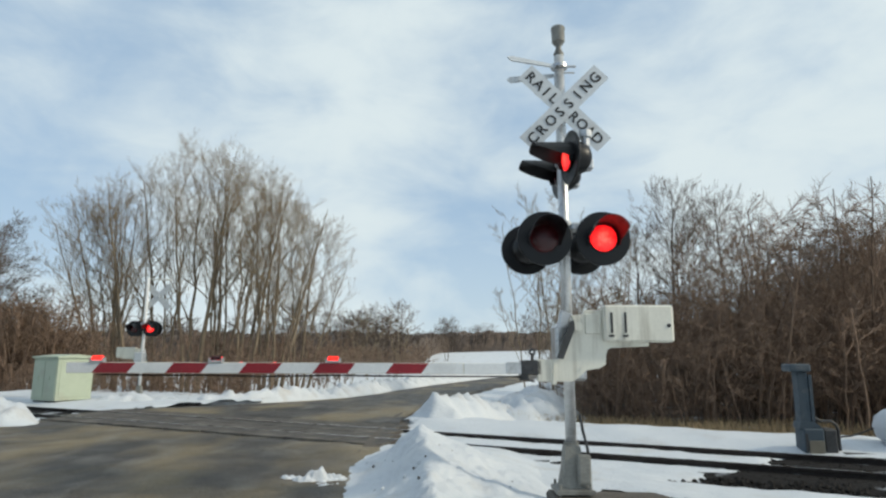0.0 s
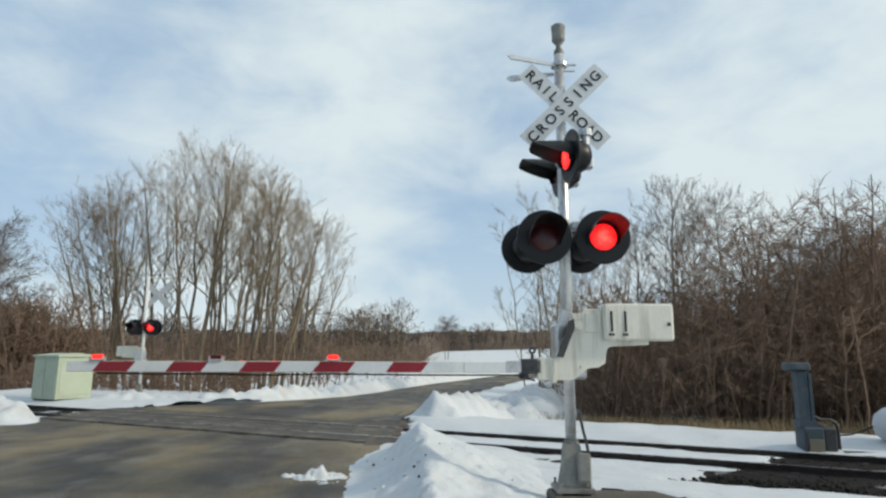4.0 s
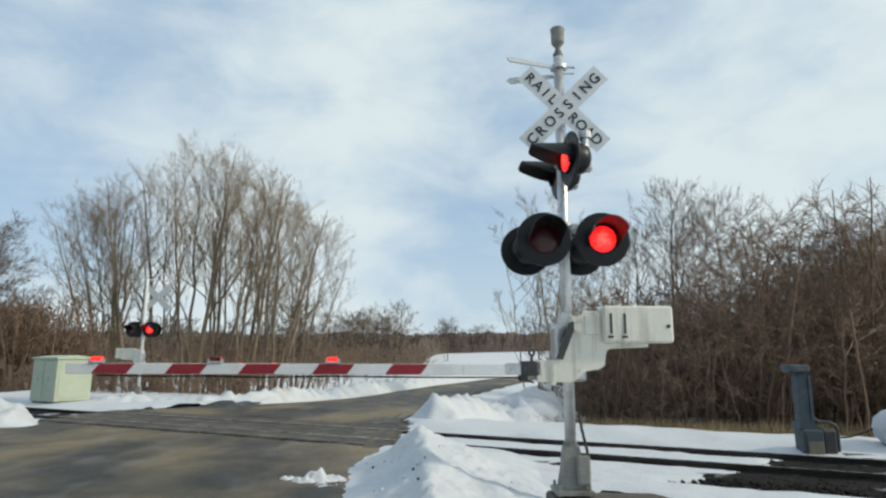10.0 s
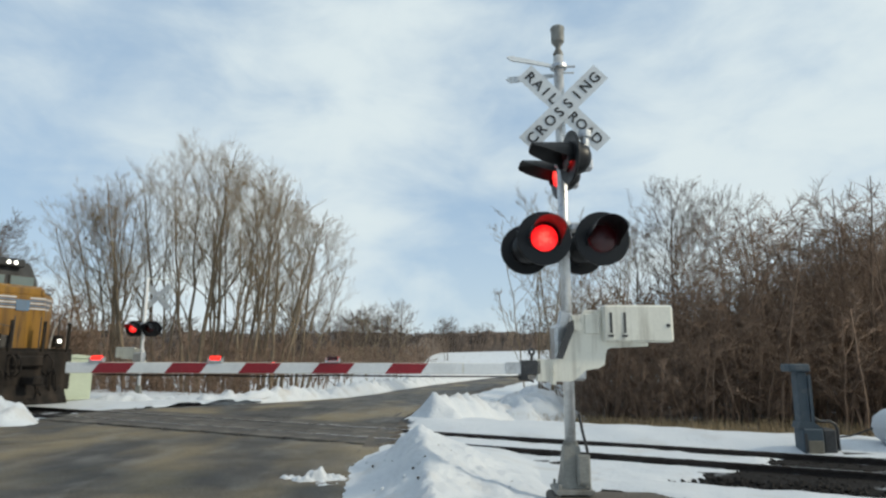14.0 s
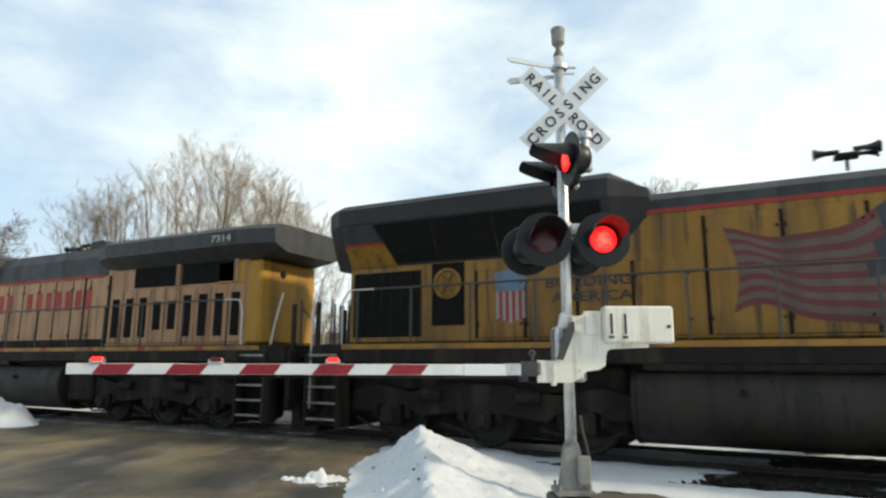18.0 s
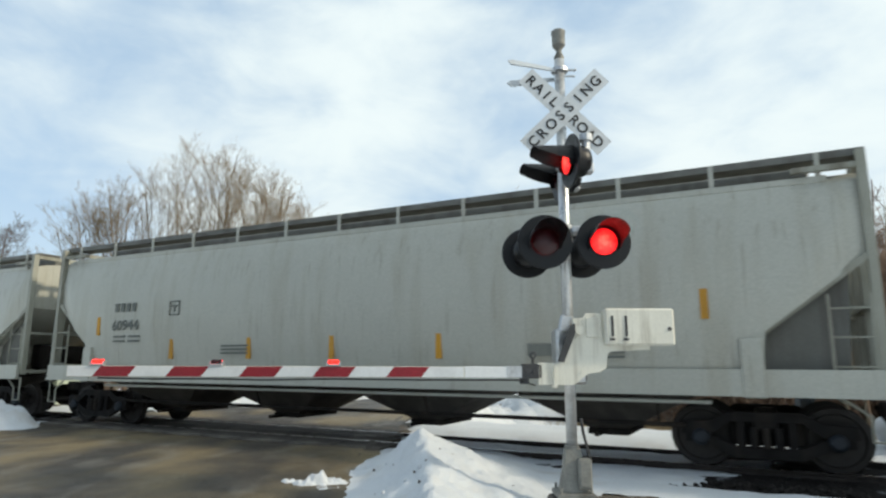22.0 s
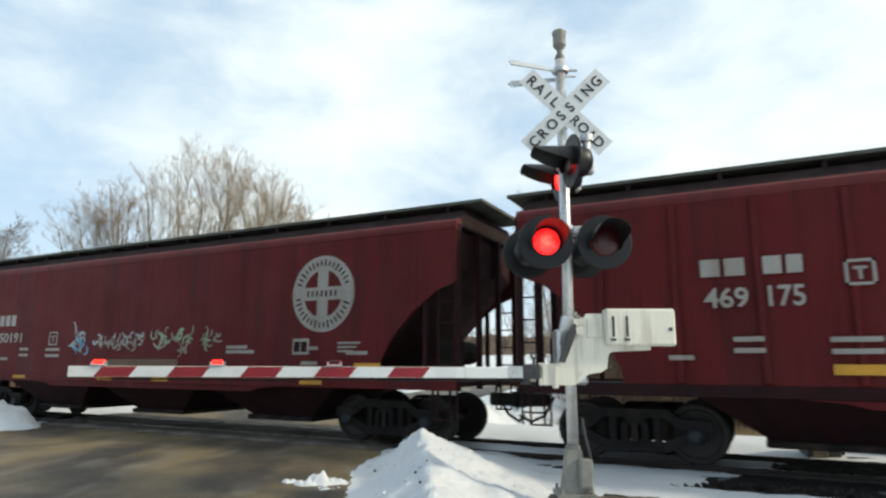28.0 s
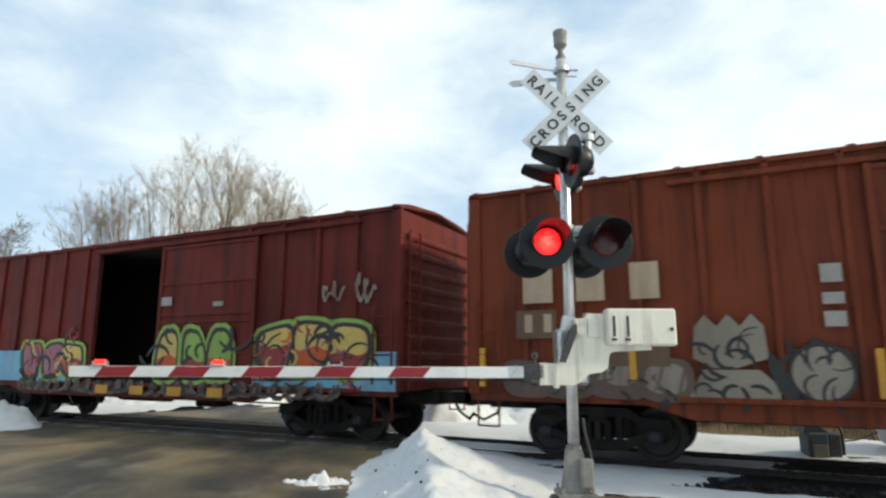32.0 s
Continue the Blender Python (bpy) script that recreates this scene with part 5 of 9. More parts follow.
def fuel_tank(s, x0, x1):
    half = [(1.30, 1.36), (1.40, 1.24), (1.455, 1.05), (1.46, 0.85), (1.42, 0.64), (1.32, 0.45), (1.16, 0.32), (0.92, 0.25)]
    ring = [(-y, z) for y, z in half] + [(y, z) for y, z in half[::-1]]
    tank = part("fuel_tank", prism(B(), ring, "x", x0, x1), TANK_GREY, s, "large rounded grimy fuel tank slung between the trucks", smooth=True)
    for x in (x0 + 0.05, x1 - 0.05):
        part("tank_rim", prism(B(), [(y * 1.012, 0.8 + (z - 0.8) * 1.02) for y, z in ring], "x", x - 0.04, x + 0.04), UNDER, tank)
    for x in (x0 + 1.6, x1 - 2.0):
        part("filler", lathe(B(), [(0.0, 0.10), (0.05, 0.10), (0.06, 0.0)], centre=(x, -1.43, 1.08), turn=pose(0, 0, 0, 90), seg=10), UNDER, tank)
    for x in (x0 - 0.5, x1 + 0.5):
        part("brake_rigging", box2(B(), x - 0.42, x + 0.42, -1.0, 1.0, 0.3, 1.5, bevel=0.08), UNDER, s)
    for y in (-1.24, 1.24):
        part("air_reservoir", rod(B(), (x0 + 0.2, y, 1.52), (x1 - 2.6, y, 1.52), 0.15, seg=14), TANK_GREY, s)
        part("pipe_run", pipe(B(), [(x1 - 2.5, y, 1.5), (x1 - 1.8, y, 1.42), (x1 - 0.9, y, 1.46), (x1 + 0.3, y, 1.40)], 0.035, 6), UNDER, s)


def pilot(s, x, way):
    """End plate with plough, hoses and coupler."""
    bm = box2(B(), x - 0.06, x + 0.06, -1.45, 1.45, 0.55, 1.75, bevel=0.02)
    prism(bm, [(x, 0.12), (x + way * 0.35, 0.12), (x + way * 0.06, 0.7), (x, 0.7)], "y", -1.25, 1.25)
    for y in (-0.9, -0.7, 0.7, 0.9):
        pipe(bm, [(x + way * 0.05, y, 1.2), (x + way * 0.2, y, 1.0), (x + way * 0.18, y * 1.05, 0.6), (x + way * 0.1, y * 1.1, 0.45)], 0.028)
    box(bm, (x + way * 0.12, 0, 1.45), (0.25, 0.9, 0.35), bevel=0.05)
    part("pilot", bm, UNDER, s, "black pilot plate with hoses")
    for y in (-1.1, -0.55, -0.4, 0.55):
        part("cable_loop", pipe(B(), [(x + way * 0.04, y, 1.62), (x + way * 0.22, y + 0.03, 1.66), (x + way * 0.42, y + 0.06, 1.45), (x + way * 0.40, y + 0.08, 1.15), (x + way * 0.2, y + 0.05, 0.98), (x + way * 0.05, y, 1.1)], 0.026, 6), UNDER, s)
    for y in (-1.3, -0.5, 0.5, 1.3):
        part("end_post", box2(B(), x - 0.05, x + 0.03, y - 0.045, y + 0.045, 1.72, 2.72, bevel=0.01), UNDER, s)
    coupler(s, x + way * 0.05, way)


def red_line(s, x0, x1, z, y, mat=None):
    part("stripe", box2(B(), x0, x1, y - 0.006, y + 0.006, z - 0.035, z + 0.035), mat or STRIPE_RED, s)


def flag(s, x0, x1, z0, z1, y):
    """A painted waving striped flag, set as thin flat strips."""
    n, rows = 22, 13

    def at(i, j):
        u, v = i / n, j / rows
        wave = 0.16 * math.sin(u * 9.5 + 0.5 + 1.2 * v) + 0.05 * math.sin(u * 19 + 2 * v)
        return (x0 + (x1 - x0) * u + 0.10 * math.sin(v * 4), z0 + (z1 - z0) * (v * (0.74 + 0.26 * u) + 0.06 * u) + wave + 0.20 * (1 - u) * 0.5)
    bm = B()
    for j in range(rows):
        for i in range(n):
            q = [at(i, j), at(i + 1, j), at(i + 1, j + 1), at(i, j + 1)]
            canton = i >= 12 - (rows - 1 - j) * 0.4 and j >= 6
            f = bm.faces.new([bm.verts.new((a, y, b)) for a, b in q])
            f.material_index = 2 if canton else (0 if j % 2 == 0 else 1)
    bmesh.ops.remove_doubles(bm, verts=bm.verts, dist=0.001)
    r = bmesh.ops.extrude_face_region(bm, geom=bm.faces[:])
    bmesh.ops.translate(bm, vec=(0, 0.003, 0), verts=[g for g in r["geom"] if isinstance(g, bmesh.types.BMVert)])
    part("painted_flag", bm, [FLAG_RED, FLAG_WHITE, FLAG_BLUE], s, "faded painted waving striped flag")


def lead_locomotive(u):
    """Yellow six-axle locomotive, cab leading towards +x. Lengths run from its middle."""
    s = thing("locomotive", pose(u, 0, 0), "dirty yellow diesel locomotive with grey roof and painted flag", "locomotive", "train")
    X = lambda a: a - 70.75
    loco_frame(s, X(59.5), X(80.75), STRIPE_YELLOW)
    loco_truck(s, X(63.0))
    loco_truck(s, X(76.6))
    fuel_tank(s, X(65.7), X(72.9))
    # hood
    hood = part("hood", box2(B(), X(60.0), X(76.02), -1.02, 1.02, 1.86, 4.2, bevel=0.05), YELLOW, s)
    bm = prism(B(), [(-1.03, 4.02), (1.03, 4.02), (1.03, 4.2), (0.8, 4.36), (-0.8, 4.36), (-1.03, 4.2)], "x", X(65.9), X(76.0))
    part("hood_roof", bm, LOCO_GREY, s, "grey hood roof")
    part("upper_band", box2(B(), X(70.85), X(76.0), -1.045, 1.045, 3.62, 4.04, bevel=0.01), LOCO_GREY, s)
    # radiator housing, flared at the rear
    ring = [(-1.05, 3.42), (-1.51, 4.24), (-1.53, 4.55), (-1.35, 4.68), (1.35, 4.68), (1.53, 4.55), (1.51, 4.24), (1.05, 3.42)]
    bm = loft(B(), [[(X(59.6), y * 0.8, z) for y, z in ring], [(X(60.05), y, z) for y, z in ring], [(X(65.5), y, z) for y, z in ring], [(X(66.1), y * 0.74, min(z, 4.40)) for y, z in ring]])
    part("radiator_housing", bm, ROOF_BLACK, s, "flared dark radiator housing")
    def on_flare(k, out_by):
        return -1.05 - 0.46 * k - 0.87 * out_by, 3.42 + 0.82 * k - 0.49 * out_by
    rings = []
    for out_by in (0.0, 0.025):
        low, high = on_flare(0.06, out_by), on_flare(0.95, out_by)
        rings.append([(X(61.2), *low), (X(65.35), *low), (X(65.35), *high), (X(60.85), *high)])
    rad = part("radiator_grille", loft(B(), rings), GRILLE, s, "black slanted radiator opening")
    for k0, k1, mt, nm in ((0.0, 0.5, YELLOW, "flare_panel"), (0.5, 0.56, STRIPE_RED, "stripe"), (0.56, 0.97, LOCO_GREY, "flare_panel")):
        rings = [[(X(60.08), *on_flare(k0, o)), (X(61.18 - 0.33 * k0), *on_flare(k0, o)), (X(61.18 - 0.33 * k1), *on_flare(k1, o)), (X(60.08), *on_flare(k1, o))] for o in (0.0, 0.02)]
        part(nm, loft(B(), rings), mt, s)
    for k in range(1, 4):
        low, high = on_flare(0.06, 0.028), on_flare(0.95, 0.028)
        part("grille_bar", rod(B(), (X(60.9 + 1.25 * k), *low), (X(60.9 + 1.25 * k), *high), 0.016, seg=5), UNDER, rad)
    for x in (61.3, 63.0, 64.7):
        part("roof_fan", lathe(B(), [(0.62, 4.66), (0.62, 4.80), (0.5, 4.82), (0, 4.80)], centre=(X(x) + 0.4, 0, 0), seg=24), ROOF_BLACK, s)
    part("grey_band", box2(B(), X(59.9), X(60.6), -1.06, 1.06, 3.5, 4.2), LOCO_GREY, s)
    grille(s, X(60.15), X(61.7), 2.0, 3.3, -1.02, UNDER, 7, True)
    bm = lathe(B(), [(0.28, 0.0), (0.30, 0.05), (0.24, 0.06), (0.22, 0.02), (0.05, 0.02), (0.05, 0.07), (0, 0.07)], centre=(X(62.3), -1.02, 3.0), turn=pose(0, 0, 0, 90), seg=20)
    for k in range(6):
        a = math.pi * k / 3
        rod(bm, (X(62.3), -1.07, 3.0), (X(62.3) + 0.26 * math.cos(a), -1.07, 3.0 + 0.26 * math.sin(a)), 0.02, seg=5)
    part("brake_wheel", bm, YELLOW, s, "round hand brake wheel")
    # flat near-black plate in place of the shaded recess behind the wheel
    part("brake_recess", box2(B(), X(61.95), X(62.65), -1.03, -1.0, 2.2, 3.4), GRILLE, s)
    # doors and panels along the hood
    doors(s, X(62.9), X(66.7), 1.95, 3.2, -1.02, 4, YELLOW)
    doors(s, X(66.9), X(71.3), 1.95, 3.85, -1.02, 4, YELLOW)
    doors(s, X(71.4), X(74.3), 2.7, 3.6, -1.02, 3, YELLOW)
    doors(s, X(71.4), X(74.3), 1.95, 2.62, -1.02, 2, YELLOW)
    doors(s, X(74.4), X(75.9), 1.95, 3.58, -1.02, 1, YELLOW)
    for x in (72.95, 73.95):
        grille(s, X(x), X(x) + 0.45, 2.38, 2.58, -1.042, YELLOW, 4, False)
    red_line(s, X(66.0), X(71.0), 4.0, -1.035)
    red_line(s, X(70.85), X(75.9), 3.6, -1.05)
    bm = prism(B(), [(X(70.8), 3.58), (X(70.95), 3.58), (X(71.07), 4.0), (X(70.93), 4.0)], "y", -1.054, -1.04)
    part("stripe", bm, STRIPE_RED, s)
    # exhaust and intake boxes on the roof
    part("exhaust_silencer", box2(B(), X(70.2), X(72.0), -0.75, 0.75, 4.3, 4.78, bevel=0.04), LOCO_GREY, s)
    part("intake_grille", box2(B(), X(72.0), X(73.2), -1.085, 1.085, 4.08, 4.72, bevel=0.03), GRILLE, s)
    bm = box2(B(), X(73.2), X(76.2), -1.08, 1.08, 3.98, 4.81, bevel=0.05)
    for x in (74.2, 75.2):
        box2(bm, X(x), X(x) + 0.5, -1.10, -1.07, 4.1, 4.66, bevel=0.01)
    part("inverter_housing", bm, LOCO_GREY, s)
    horns(s, X(69.05), 4.6)
    # side cabinet below the cab's rear
    bm = box2(B(), X(76.4), X(78.4), -1.56, -1.0, 1.9, 2.66, bevel=0.03)
    for x in (76.7, 78.0):
        box2(bm, X(x) - 0.06, X(x) + 0.06, -1.575, -1.55, 2.35, 2.5, mat=1)
    part("equipment_box", bm, [YELLOW, GRILLE], s)
    # cab: full width below, with the front corners cut back above the nose
    part("cab", box2(B(), X(75.95), X(79.2), -1.52, 1.52, 1.86, 3.64, bevel=0.02), YELLOW, s, "wide yellow cab side")

    def cab_ring(z, k, back):
        return [(X(75.92), -1.52 * k, z), (X(78.28) - back, -1.52 * k, z), (X(79.24) - back, -0.92 * k, z), (X(79.24) - back, 0.92 * k, z), (X(78.28) - back, 1.52 * k, z), (X(75.92), 1.52 * k, z)]
    part("cab_top", loft(B(), [cab_ring(3.6, 1.005, 0), cab_ring(4.28, 1.0, 0.04), cab_ring(4.76, 0.80, 0.12)]), LOCO_GREY, s, "grey upper cab and roof")
    for sy in (-1, 1):
        a, b = Vector((X(78.28), sy * 1.52, 0)), Vector((X(79.24), sy * 0.92, 0))
        n = Vector((0.53, sy * 0.85, 0))

        def on_corner(k, z, out_by):
            return a.lerp(b, k) + Vector((0, 0, z)) + n * (out_by - 0.04 * (z - 3.6) / 0.68 * 0.5)
        for nm, k0, k1, z0, z1, o, mt in (("windscreen_frame", 0.06, 0.96, 3.68, 4.24, 0.03, RAILING), ("windscreen", 0.11, 0.91, 3.73, 4.19, 0.045, PALE_GLASS)):
            rings = [[on_corner(k, z, out_by) for k, z in ((k0, z0), (k1, z0), (k1, z1), (k0, z1))] for out_by in (-0.02, o)]
            part(nm, loft(B(), rings), mt, s)
    bm = box2(B(), X(76.4), X(78.4), -0.7, 0.7, 4.75, 4.88, bevel=0.04)
    rod(bm, (X(77.0), -0.3, 4.75), (X(77.0), -0.3, 4.95), 0.02, seg=5)
    rod(bm, (X(78.7), 0.3, 4.6), (X(78.7), 0.3, 4.85), 0.06, seg=8)
    part("roof_equipment", bm, LOCO_GREY, s)
    window(s, X(76.19), X(76.52), 3.55, 4.2, -1.545, SKY_GLASS, RAIL_WHITE)
    window(s, X(76.62), X(77.12), 3.62, 4.12, -1.545, SKY_GLASS, DARK_STEEL)
    window(s, X(77.14), X(77.66), 3.62, 4.12, -1.545, SKY_GLASS, DARK_STEEL)
    window(s, X(77.76), X(78.14), 3.55, 4.2, -1.545, SKY_GLASS, RAIL_WHITE)
    part("sun_visor", box2(B(), X(76.6), X(77.7), -1.75, -1.5, 4.14, 4.18), LOCO_GREY, s)
    # nose
    bm = loft(B(), [[(X(x), y * w, z) for y, z in ((-1, 1.86), (-1, zt - 0.12), (-0.9, zt), (0.9, zt), (1, zt - 0.12), (1, 1.86))] for x, w, zt in ((79.1, 1.5, 3.66), (79.42, 1.47, 3.70), (80.15, 0.80, 3.66), (80.3, 0.74, 3.55))])
    part("nose", bm, YELLOW, s, "yellow nose with wing emblem")
    part("nose_hump", loft(B(), [[(X(x), y, z) for y, z in ((-w, 3.6), (-w, zt - 0.08), (-w + 0.1, zt), (w - 0.1, zt), (w, zt - 0.08), (w, 3.6))] for x, w, zt in ((79.3, 0.95, 3.90), (80.1, 0.74, 3.88), (80.25, 0.70, 3.78))]), YELLOW, s)
    for sy in (-1, 1):
        lo, hi = sorted((sy * 0.10, sy * 0.84))
        part("windscreen_frame", box2(B(), X(79.16), X(79.262), lo - 0.04, hi + 0.04, 3.92, 4.30, bevel=0.01), RAILING, s)
        part("windscreen", box2(B(), X(79.2), X(79.272), lo, hi, 3.96, 4.26), PALE_GLASS, s)
    part("nose_top", box2(B(), X(79.1), X(79.6), -1.3, 1.3, 3.68, 3.74, bevel=0.02), LOCO_GREY, s)
    for k in range(5):
        z = 3.47 - 0.085 * k
        for sy in (-1, 1):
            bm = prism(B(), [(X(79.35) + 0.07 * k, 0), (X(80.15), -0.03), (X(80.15), 0.02), (X(79.35) + 0.07 * k, 0.045)], "y", -0.004, 0.004)
            w = part("wing_stripe", bm, WING_WHITE if k % 2 == 0 else SHIELD_BLUE, s)
            w.matrix_basis = pose(X(80.15), 0.815, z) @ pose(0, 0, 0, 0, 0, -42.5) @ pose(-X(80.15), 0, 0) if sy > 0 else pose(X(80.15), -0.815, z) @ pose(0, 0, 0, 0, 0, 42.5) @ pose(-X(80.15), 0, 0)
            f = part("wing_stripe", box2(B(), X(80.31), X(80.325), min(sy * 0.22, sy * 0.72), max(sy * 0.22, sy * 0.72), z - 0.02, z + 0.025), WING_WHITE if k % 2 == 0 else SHIELD_BLUE, s)
    part("nose_shield", prism(B(), [(-0.2, 3.05), (0.2, 3.05), (0.22, 3.4), (-0.22, 3.4)], "x", X(80.31), X(80.33)), SHIELD_BLUE, s)
    LIGHT_ON = material("lit_headlight", (1.0, 0.95, 0.82), 0.2, second=(1, 0.95, 0.85), bump=0.0, emit=3.5)
    for y in (-0.11, 0.11):
        part("headlight", lathe(B(), [(0.0, 0.0), (0.055, 0.0), (0.06, -0.006)], centre=(X(79.447), y, 4.68), turn=pose(0, 0, 0, 0, 90, 0), seg=16), LIGHT_ON, s, "lit headlight above the windscreen")
    part("headlight_box", box2(B(), X(78.75), X(79.44), -0.42, 0.42, 4.56, 4.82, bevel=0.03), LOCO_GREY, s)
    for y in (-0.95, 0.95):
        part("ditch_light", lathe(B(), [(0.0, 0.0), (0.06, 0.0), (0.065, -0.006)], centre=(X(80.907), y, 2.1), turn=pose(0, 0, 0, 0, 90, 0), seg=16), LIGHT_ON, s, "lit ditch light")
        part("ditch_light_box", box2(B(), X(80.7), X(80.9), y - 0.13, y + 0.13, 1.9, 2.28, bevel=0.02), UNDER, s)
    # platforms, rails, steps
    railing(s, X(60.5), X(75.2), -1.44, 1.86, 2.92, 13)
    railing(s, X(60.5), X(75.2), 1.44, 1.86, 2.92, 13)
    steps(s, X(80.0), 1)
    steps(s, X(59.75), -1)
    for y in (-1.45, 1.45):
        grab_rail(s, [(X(79.55), y, 0.5), (X(79.55), y, 2.0), (X(79.7), y, 2.5), (X(79.9), y, 2.75)])
        grab_rail(s, [(X(80.45), y, 0.6), (X(80.45), y, 2.0), (X(80.55), y * 0.97, 2.9)])
        grab_rail(s, [(X(59.4), y, 0.6), (X(59.4), y, 2.5), (X(59.5), y, 2.92)])
        grab_rail(s, [(X(60.15), y, 0.6), (X(60.15), y, 2.7), (X(60.3), y, 2.92), (X(60.9), y, 2.92)])
    for y in (-1.0, -0.4, 0.4, 1.0):
        part("end_post", rod(B(), (X(80.72), y, 1.86), (X(80.72), y, 2.85), 0.022, seg=6), RAILING, s)
        part("end_post", rod(B(), (X(59.55), y, 1.86), (X(59.55), y, 2.85), 0.022, seg=6), RAILING, s)
    part("end_chain", pipe(B(), [(X(80.72), -1.0, 2.6), (X(80.72), -0.4, 2.5)], 0.015), RAILING, s)
    part("jumper_box", box(B(), (X(80.6), -0.6, 2.05), (0.2, 0.35, 0.4), bevel=0.03), RAILING, s)
    pilot(s, X(80.8), 1)
    pilot(s, X(59.45), -1)
    # markings
    flag(s, X(67.25), X(70.95), 2.1, 3.75, -1.048)
    lettering("road_number", "8416", 0.78, STRIPE_RED, s, pose(X(77.1), -1.53, 3.16), width=1.45)
    lettering("slogan", "BUILDING", 0.25, LOCO_GREY, s, pose(X(65.0), -1.045, 2.9), width=1.5)
    lettering("slogan", "AMERICA", 0.25, LOCO_GREY, s, pose(X(65.05), -1.045, 2.64), width=1.4)
    bm = prism(B(), [(X(63.3), 2.8), (X(63.86), 2.8), (X(63.9), 3.14), (X(63.58), 3.2), (X(63.26), 3.14)], "y", -1.046, -1.036)
    part("shield_head", bm, SHIELD_BLUE, s, "blue head of a painted shield")
    for i in range(9):
        a = X(63.3) + i * 0.0622
        part("shield_stripe", box2(B(), a, a + 0.058, -1.046, -1.037, 2.22 + 0.02 * abs(i - 4), 2.79), STRIPE_RED if i % 2 else DATA_WHITE, s)
    TRAIN.append((s, u))


def trailing_locomotive(u):
    """Faded tan locomotive running cab last. Lengths run from its middle."""
    s = thing("locomotive", pose(u, 0, 0), "faded tan and grey diesel locomotive with louvred radiator end", "locomotive", "train")
    X = lambda a: a - 47.7
    loco_frame(s, X(36.7), X(58.75), STRIPE_YELLOW)
    loco_truck(s, X(40.2))
    loco_truck(s, X(54.5))
    fuel_tank(s, X(43.3), X(51.2))
    part("air_equipment", box2(B(), X(51.3), X(52.3), -1.3, 1.3, 0.5, 1.5, bevel=0.05), UNDER, s)
    part("hood", box2(B(), X(44.0), X(57.1), -1.0, 1.0, 1.86, 4.2, bevel=0.04), TAN, s)
    bm = prism(B(), [(-1.02, 3.78), (1.02, 3.78), (1.02, 4.3), (0.78, 4.6), (-0.78, 4.6), (-1.02, 4.3)], "x", X(44.0), X(52.1))
    part("hood_roof", bm, LOCO_GREY, s, "grey hood roof")
    red_line(s, X(44.0), X(52.0), 3.77, -1.03)
    # radiator end
    ring = [(-1.02, 3.86), (-1.50, 4.12), (-1.52, 4.45), (-1.3, 4.58), (1.3, 4.58), (1.52, 4.45), (1.50, 4.12), (1.02, 3.86)]
    bm = loft(B(), [[(X(52.0), y * 0.85, z) for y, z in ring], [(X(52.6), y, z) for y, z in ring], [(X(57.3), y, z) for y, z in ring], [(X(58.15), y * 0.86, z + (0.10 if z < 4.0 else 0)) for y, z in ring]])
    part("radiator_roof", bm, ROOF_GREY, s, "overhanging grey radiator roof")
    for a, b in ((53.2, 54.8), (54.95, 56.75)):
        part("radiator_opening", box2(B(), X(a), X(b), -1.03, -0.98, 3.36, 3.90, bevel=0.01), GRILLE, s, "black radiator opening under the roof")
        part("opening_frame", box2(B(), X(b) - 0.03, X(b) + 0.10, -1.06, -0.98, 3.34, 3.92, bevel=0.01), TAN, s)
    lettering("road_number", "7314", 0.24, DATA_NUMBER, s, pose(X(56.75), -1.545, 4.28), width=0.62)
    part("kick_plate", box2(B(), X(44.8), X(52.2), -1.035, -0.99, 1.87, 2.08, bevel=0.01), UNDER, s, "grime-black kick plate")
    for x in (52.22, 51.2, 46.4):
        part("hood_rib", box2(B(), X(x) - 0.032, X(x) + 0.032, -1.045, -0.99, 1.95, 3.75, bevel=0.01), UNDER, s)
    for i in range(9):
        x = 52.3 + 0.53 * i
        bm = box2(B(), X(x) + 0.03, X(x) + 0.5, -1.03, -0.99, 1.95, 3.30, bevel=0.015)
        d = part("louvre_door", bm, TAN, s)
        part("louvre", box2(B(), X(x) + 0.13, X(x) + 0.40, -1.042, -1.028, 2.1 + (0.18 if i in (3, 4) else 0), 3.1 - (0.12 if i in (3, 4) else 0)), GRILLE, d)
    part("end_wall", box2(B(), X(57.05), X(57.5), -0.98, 0.98, 1.9, 3.85, bevel=0.06), BRIGHT_YELLOW, s, "bright yellow hood end")
    part("end_panel", box2(B(), X(56.2), X(57.06), -1.03, 1.03, 3.32, 3.82, bevel=0.02), BRIGHT_YELLOW, s)
    bm = lathe(B(), [(0.0, 0.0), (0.09, 0.0), (0.11, -0.05)], centre=(X(57.52), -0.25, 3.55), turn=pose(0, 0, 0, 0, 90, 0), seg=14)
    part("rear_light", bm, DARK_GLASS, s)
    # hood doors under the lettering
    doors(s, X(45.2), X(52.2), 1.95, 3.70, -1.0, 9, TAN)
    # auxiliary cab behind the driver's cab
    part("auxiliary_cab", box2(B(), X(40.6), X(44.0), -1.42, 1.42, 1.86, 3.45, bevel=0.03), TAN, s)
    doors(s, X(40.98), X(43.9), 1.95, 3.38, -1.42, 3, TAN, gap=0.012)
    part("equipment_box", box2(B(), X(40.98), X(41.42), -1.36, -1.1, 3.45, 3.68, bevel=0.02), BRIGHT_YELLOW, s, "small yellow equipment box")
